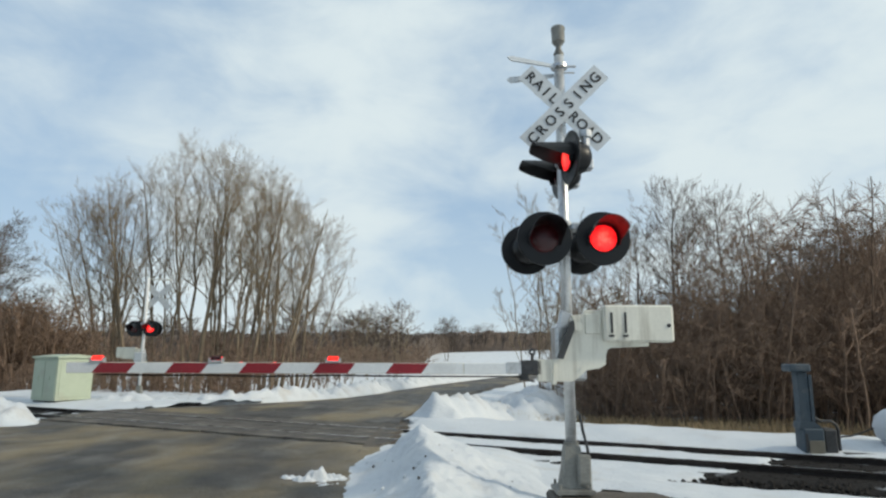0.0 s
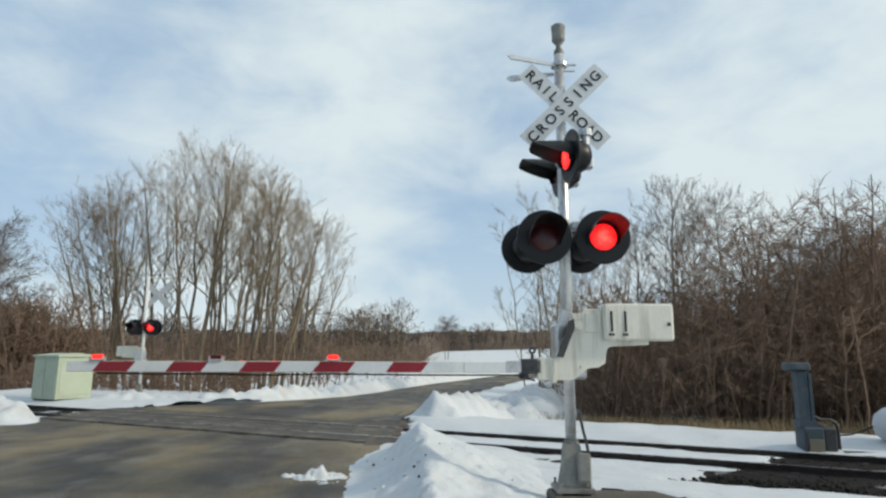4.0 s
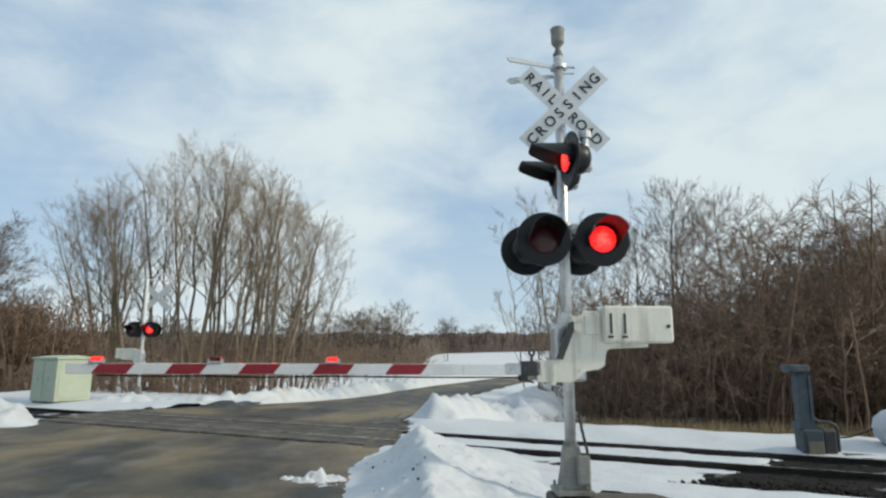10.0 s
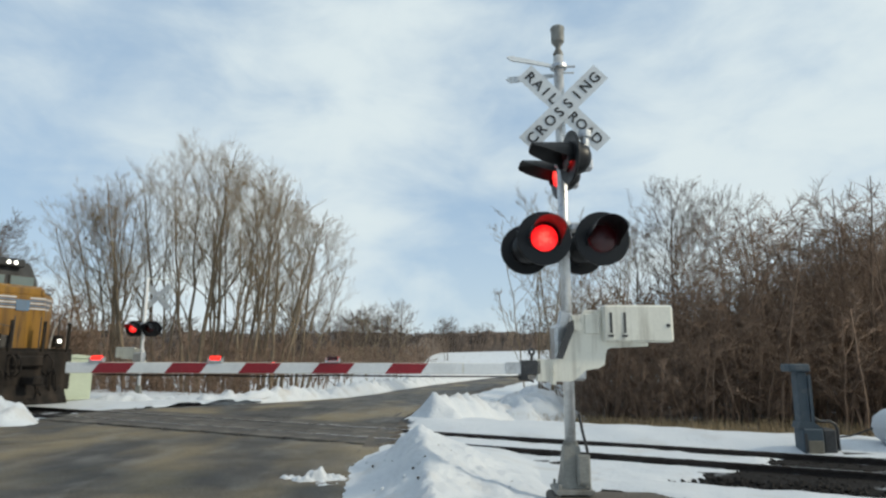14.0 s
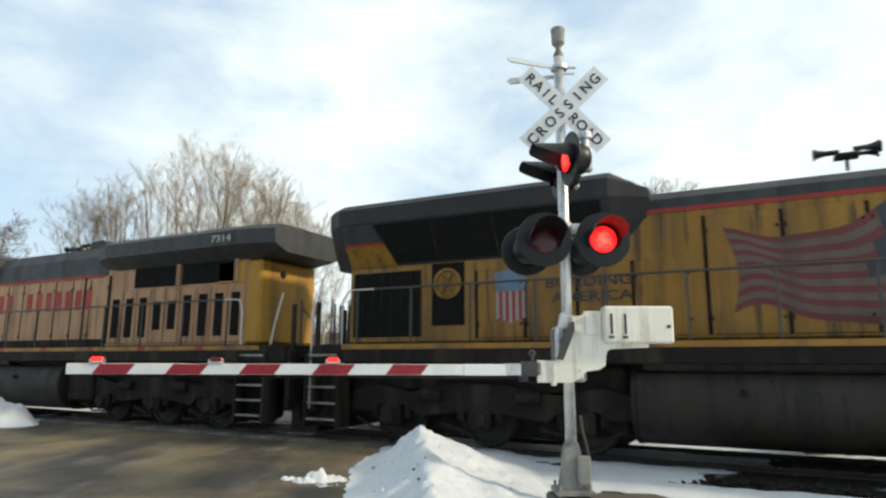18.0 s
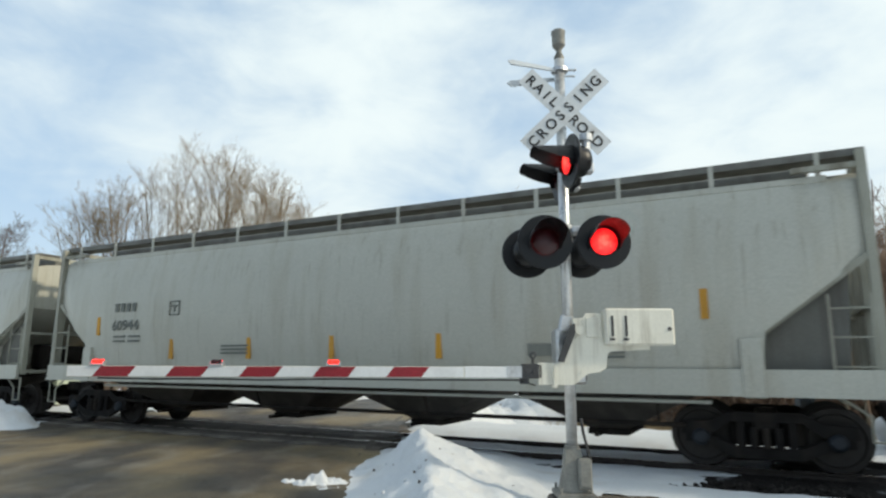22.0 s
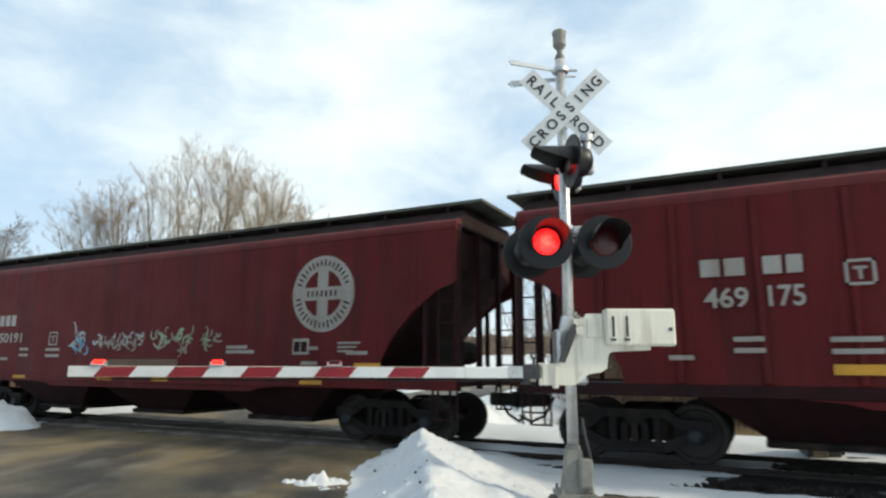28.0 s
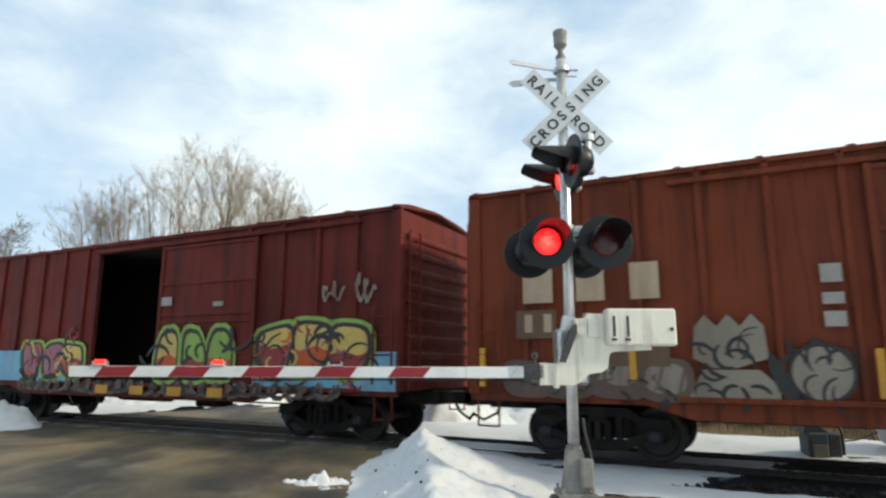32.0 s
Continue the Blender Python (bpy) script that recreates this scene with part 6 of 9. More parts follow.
    for k in range(10):
        part("stripe_patch", box2(B(), X(38.6 + 1.95 * k), X(38.85 + 1.95 * k), -1.524, -1.512, 1.757, 1.848), STRIPE_RED, s)
    part("valve_rack", box2(B(), X(44.02), X(44.66), -1.3, -0.98, 1.9, 3.35, bevel=0.02), TAN, s)
    part("rack_door", box2(B(), X(44.665), X(44.9), -1.31, -0.98, 1.95, 3.33, bevel=0.02), BRIGHT_YELLOW, s, "yellow edge door of the equipment rack")
    part("blower_cab", box2(B(), X(40.7), X(45.2), -1.12, 1.12, 3.4, 4.64, bevel=0.05), LOCO_GREY, s)
    for x in (41.6, 42.6, 43.55):
        part("blower_opening", box2(B(), X(x), X(x) + 0.72, -1.135, -1.1, 3.84, 4.52, bevel=0.01), GRILLE, s)
        part("blower_post", box2(B(), X(x) + 0.74, X(x) + 0.90, -1.16, -1.1, 3.8, 4.56, bevel=0.01), RAILING, s)
    bm = prism(B(), [(X(44.2), 3.86), (X(44.2), 4.72), (X(46.45), 4.74), (X(46.85), 4.60), (X(46.85), 3.86)], "y", -1.16, 1.16)
    part("intake_box", bm, LOCO_GREY, s)
    grille(s, X(44.4), X(45.3), 3.98, 4.52, -1.165, LOCO_GREY, 6, True)
    red_line(s, X(40.7), X(44.0), 3.62, -1.13)
    bm = prism(B(), [(X(50.42), 4.58), (X(50.42), 4.86), (X(50.50), 4.90), (X(50.98), 4.92), (X(51.08), 4.86), (X(51.16), 4.58)], "y", -0.5, 0.5)
    part("exhaust_outlet", bm, BLACK, s, "sooty black exhaust outlet")
    part("roof_grab_rail", pipe(B(), [(X(49.72), -0.55, 4.58), (X(49.72), -0.55, 4.76), (X(50.14), -0.55, 4.76), (X(50.14), -0.55, 4.58)], 0.014), RAILING, s)
    horns(s, X(49.08), 4.58)
    # cab
    bm = loft(B(), [[(X(x), y, z) for y, z in ((-1.5, 1.86), (-1.5, 4.36), (-1.2, 4.66), (1.2, 4.66), (1.5, 4.36), (1.5, 1.86))] for x in (38.3, 40.65)])
    part("cab", bm, TAN, s, "tan cab with windows")
    bm = loft(B(), [[(X(x), y, z) for y, z in ((-1.54, 4.32), (-1.54, 4.40), (-1.22, 4.74), (1.22, 4.74), (1.54, 4.40), (1.54, 4.32))] for x in (38.05, 40.7)])
    part("cab_roof", bm, LOCO_GREY, s)
    window(s, X(38.45), X(38.73), 3.6, 4.24, -1.51, SKY_GLASS, RAIL_WHITE)
    window(s, X(38.75), X(39.5), 3.6, 4.24, -1.51, SKY_GLASS, LOCO_GREY)
    window(s, X(39.55), X(40.35), 3.6, 4.24, -1.51, SKY_GLASS, LOCO_GREY)
    bm = prism(B(), [(X(38.3), 3.3), (X(38.3), 4.6), (X(38.12), 4.55), (X(37.95), 3.3)], "y", -1.44, 1.44)
    part("windscreen_wall", bm, TAN, s)
    for y0, y1 in ((-1.3, -0.15), (0.15, 1.3)):
        bm = B()
        bm.faces.new([bm.verts.new(p) for p in ((X(38.10), y0, 4.32), (X(38.10), y1, 4.32), (X(37.96), y1, 3.45), (X(37.96), y0, 3.45))])
        r = bmesh.ops.extrude_face_region(bm, geom=bm.faces[:])
        bmesh.ops.translate(bm, vec=(-0.02, 0, 0.004), verts=[g for g in r["geom"] if isinstance(g, bmesh.types.BMVert)])
        part("windscreen", bm, SKY_GLASS, s)
    bm = loft(B(), [[(X(x), y * w, z) for y, z in ((-1, 1.86), (-1, zt - 0.12), (-0.88, zt), (0.88, zt), (1, zt - 0.12), (1, 1.86))] for x, w, zt in ((38.35, 1.42, 3.42), (37.4, 1.36, 3.22), (36.95, 1.2, 3.08), (36.88, 1.1, 2.95))])
    part("nose", bm, TAN, s, "tan nose")
    bm = box2(B(), X(39.35), X(39.9), -1.52, -1.49, 2.05, 2.55, bevel=0.01)
    part("vent", bm, GRILLE, s)
    part("vent", box2(B(), X(38.75), X(39.15), -1.52, -1.49, 1.9, 2.3, bevel=0.01), GRILLE, s)
    part("cab_seam", box2(B(), X(38.4), X(40.5), -1.52, -1.498, 2.68, 2.72), LOCO_GREY, s)
    part("weathered_post", box2(B(), X(40.66), X(40.96), -1.475, -1.40, 2.0, 3.44, bevel=0.02), MAROON_DARK, s, "peeled dark corner post")
    part("mirror", box2(B(), X(40.7), X(40.85), -1.62, -1.5, 3.6, 3.9, bevel=0.01), STRIPE_YELLOW, s)
    lettering("road_number", "7314", 0.66, STRIPE_RED, s, pose(X(39.35), -1.512, 3.07), width=1.75)
    # rails, steps
    railing(s, X(44.2), X(57.0), -1.44, 1.86, 2.88, 10)
    railing(s, X(44.2), X(57.0), 1.44, 1.86, 2.88, 10)
    steps(s, X(57.85), 1)
    steps(s, X(37.15), -1)
    for y in (-1.45, 1.45):
        grab_rail(s, [(X(57.45), y, 0.5), (X(57.45), y, 2.6), (X(57.35), y, 2.86), (X(56.9), y, 2.88)])
        grab_rail(s, [(X(58.25), y, 0.8), (X(58.25), y, 1.6), (X(58.4), y, 2.3), (X(58.6), y, 2.95)])
        grab_rail(s, [(X(36.75), y, 0.5), (X(36.75), y, 1.8), (X(36.95), y, 2.6)])
    for y in (-0.9, -0.3, 0.3, 0.9):
        part("end_post", rod(B(), (X(58.65), y, 1.86), (X(58.65), y, 2.85), 0.03, seg=6), RAILING, s)
    part("end_chain", pipe(B(), [(X(58.65), -0.9, 2.7), (X(58.68), -0.4, 2.3), (X(58.65), 0.3, 2.6)], 0.015), RAILING, s)
    pilot(s, X(58.8), 1)
    pilot(s, X(36.65), -1)
    bars(s, X(45.75), X(48.0), 2.88, 3.42, -1.026, 5, STRIPE_RED, 0.56)
    bars(s, X(48.55), X(51.7), 2.88, 3.42, -1.026, 7, STRIPE_RED, 0.56)
    part("warning_plate", box2(B(), X(45.4), X(46.2), -1.36, -1.0, 1.9, 2.3, bevel=0.01), TAN, s)
    TRAIN.append((s, u))


def scribble(parent, x0, x1, z0, z1, y, mat, seed, strokes=9, width=0.05):
    """Spray-can scrawl: loops that run along the side, thin and flat."""
    rng = random.Random(seed)
    bm = B()
    mid, h = (z0 + z1) / 2, z1 - z0
    step = (x1 - x0) / strokes
    n = strokes * 9
    a, b, c = rng.uniform(0.55, 0.75), rng.uniform(1.7, 2.6), rng.uniform(0, 6)
    last = None
    for k in range(n + 1):
        p = k * 0.71
        q = (x0 + (x1 - x0) * k / n + step * 0.42 * math.sin(p + 1.3) + rng.uniform(-0.06, 0.06) * step,
             mid + h * 0.5 * (a * math.sin(p) + (1 - a) * math.sin(p * b + c)) + rng.uniform(-0.08, 0.08) * h)
        if last and rng.random() > 0.07:
            ln = math.hypot(q[0] - last[0], q[1] - last[1])
            box(bm, ((q[0] + last[0]) / 2, y - 0.0002 * (k % 7), (q[1] + last[1]) / 2), (ln + width * 0.5, 0.004, width * rng.uniform(0.6, 1.25)),
                pose(0, 0, 0, 0, -math.degrees(math.atan2(q[1] - last[1], q[0] - last[0])), 0))
        last = q
    ob = part("graffiti_tag", bm, mat, parent)
    ob["kind"] = "stuff"


def lumpy(rng, cx, cz, rx, rz, n=18, wild=0.12, square=0.7):
    """A rounded, uneven letter-like outline."""
    pts = []
    bumps = [rng.uniform(-wild, wild) for _ in range(4)]
    for i in range(n):
        a = 2 * math.pi * i / n
        ca, sa = math.cos(a), math.sin(a)
        r = 1 + bumps[0] * math.sin(2 * a + bumps[1] * 30) + bumps[2] * math.sin(3 * a + bumps[3] * 30)
        pts.append((cx + rx * r * math.copysign(abs(ca) ** square, ca), cz + rz * r * math.copysign(abs(sa) ** square, sa)))
    return pts


def shrunk(pts, k, dx=0.0, dz=0.0):
    cx, cz = sum(p[0] for p in pts) / len(pts), sum(p[1] for p in pts) / len(pts)
    return [(cx + (x - cx) * k + dx, cz + (z - cz) * k + dz) for x, z in pts]


def below(pts, z):
    """The part of a round outline that lies under a height."""
    return [(x, min(q, z + 0.05 * math.sin(9 * x))) for x, q in pts]


def curl(bm, rng, x, z, size, width, y0, y1, mat=0):
    """A tapering painted stroke that bends."""
    a0, bend = rng.uniform(0, 6.28), rng.choice((-1, 1)) * rng.uniform(1.2, 3.6)
    one, two = [], []
    px, pz = x, z
    for m in range(9):
        a = a0 + bend * m / 8
        w = width * (0.35 + 0.65 * math.sin(math.pi * (m + 1) / 10))
        one.append((px - math.sin(a) * w, pz + math.cos(a) * w))
        two.append((px + math.sin(a) * w, pz - math.cos(a) * w))
        px, pz = px + math.cos(a) * size / 8, pz + math.sin(a) * size / 8
    for i in range(8):
        prism(bm, [one[i], one[i + 1], two[i + 1], two[i]], "y", y0, y1, mat)


def tags(parent, x0, x1, z0, z1, y, mats, seed, n=40, width=0.03, size=0.3):
    """A cluster of short bent spray strokes."""
    rng = random.Random(seed)
    bm = B()
    for k in range(n):
        u = (k + rng.random()) / n
        curl(bm, rng, x0 + (x1 - x0) * u, rng.uniform(z0 + 0.1 * (z1 - z0), z1 - 0.1 * (z1 - z0)), size * rng.uniform(0.5, 1.0), width * rng.uniform(0.5, 1.1), y - 0.004 - 0.00005 * k, y, k % len(mats))
    part("graffiti_tag", bm, mats, parent)["kind"] = "stuff"


def blocks(parent, x0, x1, z0, z1, y, tops, lows, halo, outline, seed, n=4, strokes=3, shine=None):
    """A spray-painted piece: fat letter-like shapes with a halo, a dark outline and a fill that changes towards the foot."""
    rng = random.Random(seed)
    back, line, front, low, marks = B(), B(), B(), B(), B()
    step = (x1 - x0) / n
    for k in range(n):
        cx = x0 + step * (k + 0.5) + rng.uniform(-0.06, 0.06) * step
        h = (z1 - z0) * rng.uniform(0.86, 1.0)
        cz = z0 + h / 2
        pts = lumpy(rng, cx, cz, step * 0.52, h * 0.44)
        e = 0.0004 * k
        prism(back, shrunk(pts, 1.16), "y", y - 0.002 - e, y + 0.003)
        prism(line, pts, "y", y - 0.005 - e, y + 0.003)
        inner = shrunk(pts, 0.8, 0.03 * rng.uniform(-1, 1), 0.02)
        prism(front, inner, "y", y - 0.008 - e, y + 0.002, mat=rng.randrange(len(tops)))
        prism(low, below(shrunk(inner, 0.99), cz + h * rng.uniform(-0.08, 0.05)), "y", y - 0.011 - e, y + 0.002, mat=rng.randrange(len(lows)))
        for m in range(strokes):
            curl(marks, rng, cx + rng.uniform(-0.25, 0.25) * step, cz + rng.uniform(-0.3, 0.3) * h, h * rng.uniform(0.4, 0.9), h * rng.uniform(0.02, 0.05), y - 0.014 - e - 0.0001 * m, y + 0.001)
    made = [part("graffiti_halo", back, halo, parent), part("graffiti_outline", line, outline, parent),
            part("graffiti_fill", front, tops, parent, "spray-painted fat letter-like shapes"), part("graffiti_fill", low, lows, parent), part("graffiti_stroke", marks, shine or outline, parent)]
    for ob in made:
        ob["kind"] = "stuff"


PAINT_BLUE = weathered("spray_blue", (0.075, 0.175, 0.29), (0.06, 0.14, 0.23), (0.2, 0.2, 0.2), 0.4)
PAINT_SKY = weathered("spray_sky_blue", (0.16, 0.40, 0.56), (0.12, 0.31, 0.46), (0.16, 0.15, 0.14), 0.4)
PAINT_GREEN = weathered("spray_green", (0.26, 0.42, 0.07), (0.2, 0.33, 0.06), (0.12, 0.1, 0.05), 0.4)
PAINT_LIME = weathered("spray_lime", (0.22, 0.55, 0.12), (0.18, 0.45, 0.1), (0.12, 0.1, 0.05), 0.2)
PAINT_CREAM = weathered("spray_cream", (0.62, 0.46, 0.12), (0.52, 0.36, 0.09), (0.2, 0.1, 0.05), 0.4)
PAINT_ORANGE = weathered("spray_orange", (0.56, 0.10, 0.012), (0.46, 0.06, 0.01), (0.2, 0.05, 0.02), 0.4)
PAINT_RED = weathered("spray_red", (0.30, 0.03, 0.035), (0.22, 0.025, 0.03), (0.1, 0.03, 0.02), 0.4)
PAINT_PINK = weathered("spray_pink", (0.32, 0.13, 0.17), (0.25, 0.09, 0.13), (0.1, 0.03, 0.02), 0.4)
PAINT_SILVER = weathered("spray_silver", (0.26, 0.225, 0.18), (0.20, 0.17, 0.135), (0.1, 0.05, 0.03), 0.6)
PAINT_BLACK = weathered("spray_black", (0.018, 0.018, 0.02), (0.025, 0.022, 0.022), (0.05, 0.03, 0.02), 0.4)
PAINT_WHITE = weathered("spray_white", (0.42, 0.47, 0.47), (0.33, 0.37, 0.37), (0.15, 0.06, 0.05), 0.5)
PAINT_MINT = weathered("spray_mint", (0.28, 0.36, 0.24), (0.2, 0.28, 0.18), (0.12, 0.05, 0.04), 0.5)
PAINT_GREYISH = weathered("spray_grey", (0.125, 0.085, 0.066), (0.095, 0.065, 0.052), (0.06, 0.03, 0.02), 0.5)
BROWN_PATCH = weathered("repaint_patch", (0.13, 0.075, 0.04), (0.1, 0.06, 0.03), (0.07, 0.03, 0.02), 0.5)


# much darker than the hopper's sides, with paler streaks
OUTLET = weathered("outlet_dark_grey", (0.062, 0.054, 0.046), (0.042, 0.037, 0.032), (0.10, 0.09, 0.075), 0.5, rough=0.8, spec=0.2)


def grey_hopper(u0, u1, number, tagged_side, label):
    c = (u0 + u1) / 2
    h = (u1 - u0) / 2
    s = thing("covered_hopper", pose(c, 0, 0), label, "covered hopper", "train")

    side_line = [(1.44, 1.46), (1.9, 1.53), (2.5, 1.575), (3.1, 1.56), (3.6, 1.50), (4.14, 1.36)]

    def station(x, lift):
        # lift: how far the ends of the side are cut up from the sill; below the crease the sheet turns in
        half = []
        crease = 2.54 + (0.9 - (h - abs(x))) / 0.6 * 1.22
        for k in range(15):
            z = lift + (4.14 - lift) * k / 14
            half.append((table(side_line, z)[0] - 0.16 * max(0.0, crease - z), z))
        half += [(1.28, 4.22), (1.18, 4.27), (0.95, 4.31), (0.7, 4.34), (0.0, 4.37)]
        return [(x, -y, z) for y, z in half] + [(x, y, z) for y, z in half[-2::-1]]
    cuts = [(-h + 0.08, 3.04), (-h + 0.25, 2.90), (-h + 0.7, 2.55), (-h + 1.05, 2.28), (-h + 1.42, 2.0), (-h + 1.48, 1.44)]
    cuts = [(a[0] + (b[0] - a[0]) * k / 4, a[1] + (b[1] - a[1]) * k / 4) for a, b in zip(cuts, cuts[1:]) for k in range(4)] + [cuts[-1]]
    xs = cuts + [(x, 1.44) for x in (-h * 0.55, -h * 0.27, 0, h * 0.27, h * 0.55)] + [(-x, z) for x, z in cuts[::-1]]
    body = loft(B(), [station(x, z) for x, z in xs])
    part("body", body, HOPPER_GREY, s, "smooth bulging grey hopper body", smooth=True)
    # slope sheets under the ends
    for w in (-1, 1):
        # end frame: corner posts, stays and deck; a straight flange edges the side sheet
        bm = B()
        for y in (-1.40, -0.45, 0.45, 1.40):
            wide = 0.07 if abs(y) > 1 else 0.05
            box2(bm, w * h - 0.08, w * h + 0.04, y - wide, y + wide, 1.2, 4.55)
        box2(bm, w * h - 0.06, w * h + 0.02, -1.42, 1.42, 4.44, 4.54)
        box2(bm, w * h - 0.06, w * h + 0.02, -1.42, 1.42, 2.3, 2.36)
        for y in (-1.40, 1.40):
            box2(bm, min(w * h, w * (h - 0.9)), max(w * h, w * (h - 0.9)), y - 0.05, y + 0.05, 4.3, 4.38)
        box2(bm, min(w * h, w * (h - 1.7)), max(w * h, w * (h - 1.7)), -1.45, 1.45, 1.24, 1.32)
        part("end_frame", bm, HOPPER_FRAME, s, "pale steel end frame")
        for y in (-1, 1):
            lo, hi = sorted((y * 1.34, y * 1.45))
            bm = prism(B(), [(w * (h - 1.44), 1.94), (w * (h - 1.44), 2.04), (w * (h - 0.06), 3.10), (w * (h - 0.06), 2.98)], "y", lo, hi)
            part("end_flange", bm, HOPPER_FRAME, s)
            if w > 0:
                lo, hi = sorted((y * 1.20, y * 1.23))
                # the plate's darker grey also holds the shade of the recessed end
                part("end_plate", prism(B(), [(h - 1.46, 1.3), (h - 0.4, 1.3), (h - 0.3, 2.84), (h - 1.46, 1.96)], "y", lo, hi), HOPPER_PLATE, s, "grimy grey end plate, recess shade in its colour")
        bm = lathe(B(), [(0.0, -0.4), (0.25, -0.4), (0.28, -0.3), (0.28, 0.3), (0.25, 0.4), (0, 0.4)], centre=(w * (h - 0.75), 0.4, 1.75), turn=pose(0, 0, 0, 90, 0, 0), seg=14)
        box(bm, (w * (h - 0.6), -0.5, 1.7), (0.5, 0.5, 0.7), bevel=0.05)
        pipe(bm, [(w * (h - 0.6), -0.5, 1.4), (w * (h - 0.9), -0.8, 1.2), (w * (h - 1.5), -0.9, 1.1)], 0.03)
        part("brake_gear", bm, UNDER, s)
        for y in (-1.44, 1.44):
            ladder(s, w * (h - 0.36), y * 1.03, 1.3, 2.5, 0.5)
            bm = pipe(B(), [(w * (h - 0.62), y, 1.12), (w * (h - 0.25), y, 0.85), (w * (h - 0.25), y, 0.52), (w * (h + 0.02), y, 0.52), (w * (h + 0.02), y, 1.12)], 0.025)
            part("sill_step", bm, HOPPER_FRAME, s)
        freight_truck(s, w * (h - 1.52))
        coupler(s, w * (h + 0.02), w)
        lo, hi = sorted((w * (h - 1.76), w * (h - 1.46)))
        part("jacking_pad", box2(B(), lo, hi, -1.60, -1.40, 1.06, 1.90, bevel=0.015), HOPPER_GREY, s)
    # side sills
    for y in (-1.53, 1.53):
        bm = box2(B(), -h, h, y - 0.035, y + 0.035, 1.10, 1.46, bevel=0.008)
        box2(bm, -h, h, y - 0.06, y + 0.06, 1.08, 1.12)
        part("side_sill", bm, HOPPER_GREY, s)
    # top chord, walkways and their brackets
    for y in (-1, 1):
        bm = box2(B(), -h + 0.45, h - 0.45, y * 1.33 - 0.03, y * 1.33 + 0.03, 4.15, 4.25, bevel=0.01)
        part("top_chord", bm, HOPPER_GREY, s)
        bm = B()
        box2(bm, -h - 0.05, h + 0.05, y * 1.02 - 0.30, y * 1.02 + 0.30, 4.56, 4.605)
        box2(bm, -h - 0.05, h + 0.05, y * 1.32 - 0.015, y * 1.32 + 0.015, 4.50, 4.61)
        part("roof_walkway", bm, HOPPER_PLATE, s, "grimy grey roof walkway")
        n = 13
        for i in range(n):
            x = -h + 0.55 + (2 * h - 1.1) * i / (n - 1)
            part("walkway_bracket", box2(B(), x - 0.035, x + 0.035, y * 1.345 - 0.012, y * 1.345 + 0.012, 4.2, 4.60), HOPPER_GREY, s)
    bm = B()
    box2(bm, -h + 0.6, h - 0.6, -0.5, 0.5, 4.30, 4.63, bevel=0.03)
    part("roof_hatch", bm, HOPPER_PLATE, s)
    # outlet hoppers
    bay = (2 * h - 4.3) / 4
    for k in range(4):
        cx = -h + 2.15 + bay * (k + 0.5)
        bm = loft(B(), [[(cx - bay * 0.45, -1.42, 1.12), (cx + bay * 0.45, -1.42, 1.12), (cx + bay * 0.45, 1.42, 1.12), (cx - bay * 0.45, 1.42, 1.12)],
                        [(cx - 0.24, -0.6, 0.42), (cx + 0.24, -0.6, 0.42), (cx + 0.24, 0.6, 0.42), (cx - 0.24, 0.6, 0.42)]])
        o = part("outlet_hopper", bm, OUTLET, s, "dark sloping outlet hopper")
        bm = box2(B(), cx - 0.35, cx + 0.35, -0.7, 0.7, 0.36, 0.47, bevel=0.02)
        rod(bm, (cx - 0.1, -1.1, 0.4), (cx - 0.1, 1.1, 0.4), 0.04, seg=8)
        part("outlet_gate", bm, UNDER, o)
    bm = rod(B(), (-h + 2.6, -1.2, 0.62), (h - 2.6, -1.2, 0.62), 0.035, seg=6)
    for k in range(4):
        x = -h + 3.0 + (2 * h - 6.0) * k / 3
        rod(bm, (x, -1.2, 0.62), (x, -1.35, 1.1), 0.022, seg=5)
    part("brake_pipe", bm, UNDER, s)
    part("side_pipe", rod(B(), (-h + 2.2, -1.42, 0.98), (h - 2.2, -1.42, 0.98), 0.03, seg=6), HOPPER_GREY, s)
    # marks on the side
    Y = -1.585
    for i in range(4):
        part("lettering_bar", box2(B(), -h + 2.55 + 0.2125 * i, -h + 2.68 + 0.2125 * i, -1.594, -1.57, 2.76, 2.97), DATA_DARK, s)
    lettering("car_number", number, 0.36, DATA_DARK, s, pose(-h + 2.98, -1.592, 2.43), width=0.96)
    for x, z in ((-h + 2.55, 2.13), (-h + 3.1, 2.13), (-h + 2.55, 2.02), (-h + 3.1, 2.02)):
        part("data_line", box2(B(), x, x + 0.42, -1.572, -1.56, z, z + 0.05), DATA_DARK, s)
    bm = B()
    for a, b, c2, d in ((0, 0.34, 0, 0.03), (0, 0.34, 0.31, 0.34), (0, 0.03, 0, 0.34), (0.31, 0.34, 0, 0.34), (0.15, 0.19, 0.08, 0.2), (0.08, 0.26, 0.2, 0.24)):
        box2(bm, -h + 4.5 + a, -h + 4.5 + b, -1.588, -1.58, 2.62 + c2, 2.62 + d)
    part("stencil_square", bm, DATA_DARK, s)
    for x in (-h + 1.95, -h + 4.6, -h + 7.0, -h + 9.2, -h + 11.6, -h + 14.2, h - 2.2):
        z = 2.2 if abs(x) > h - 2.4 else 1.62
        part("yellow_reflector", box2(B(), x - 0.055, x + 0.055, -1.585 if z > 2 else -1.545, -1.54 if z > 2 else -1.50, z, z + 0.45), REFLECT_YELLOW, s)
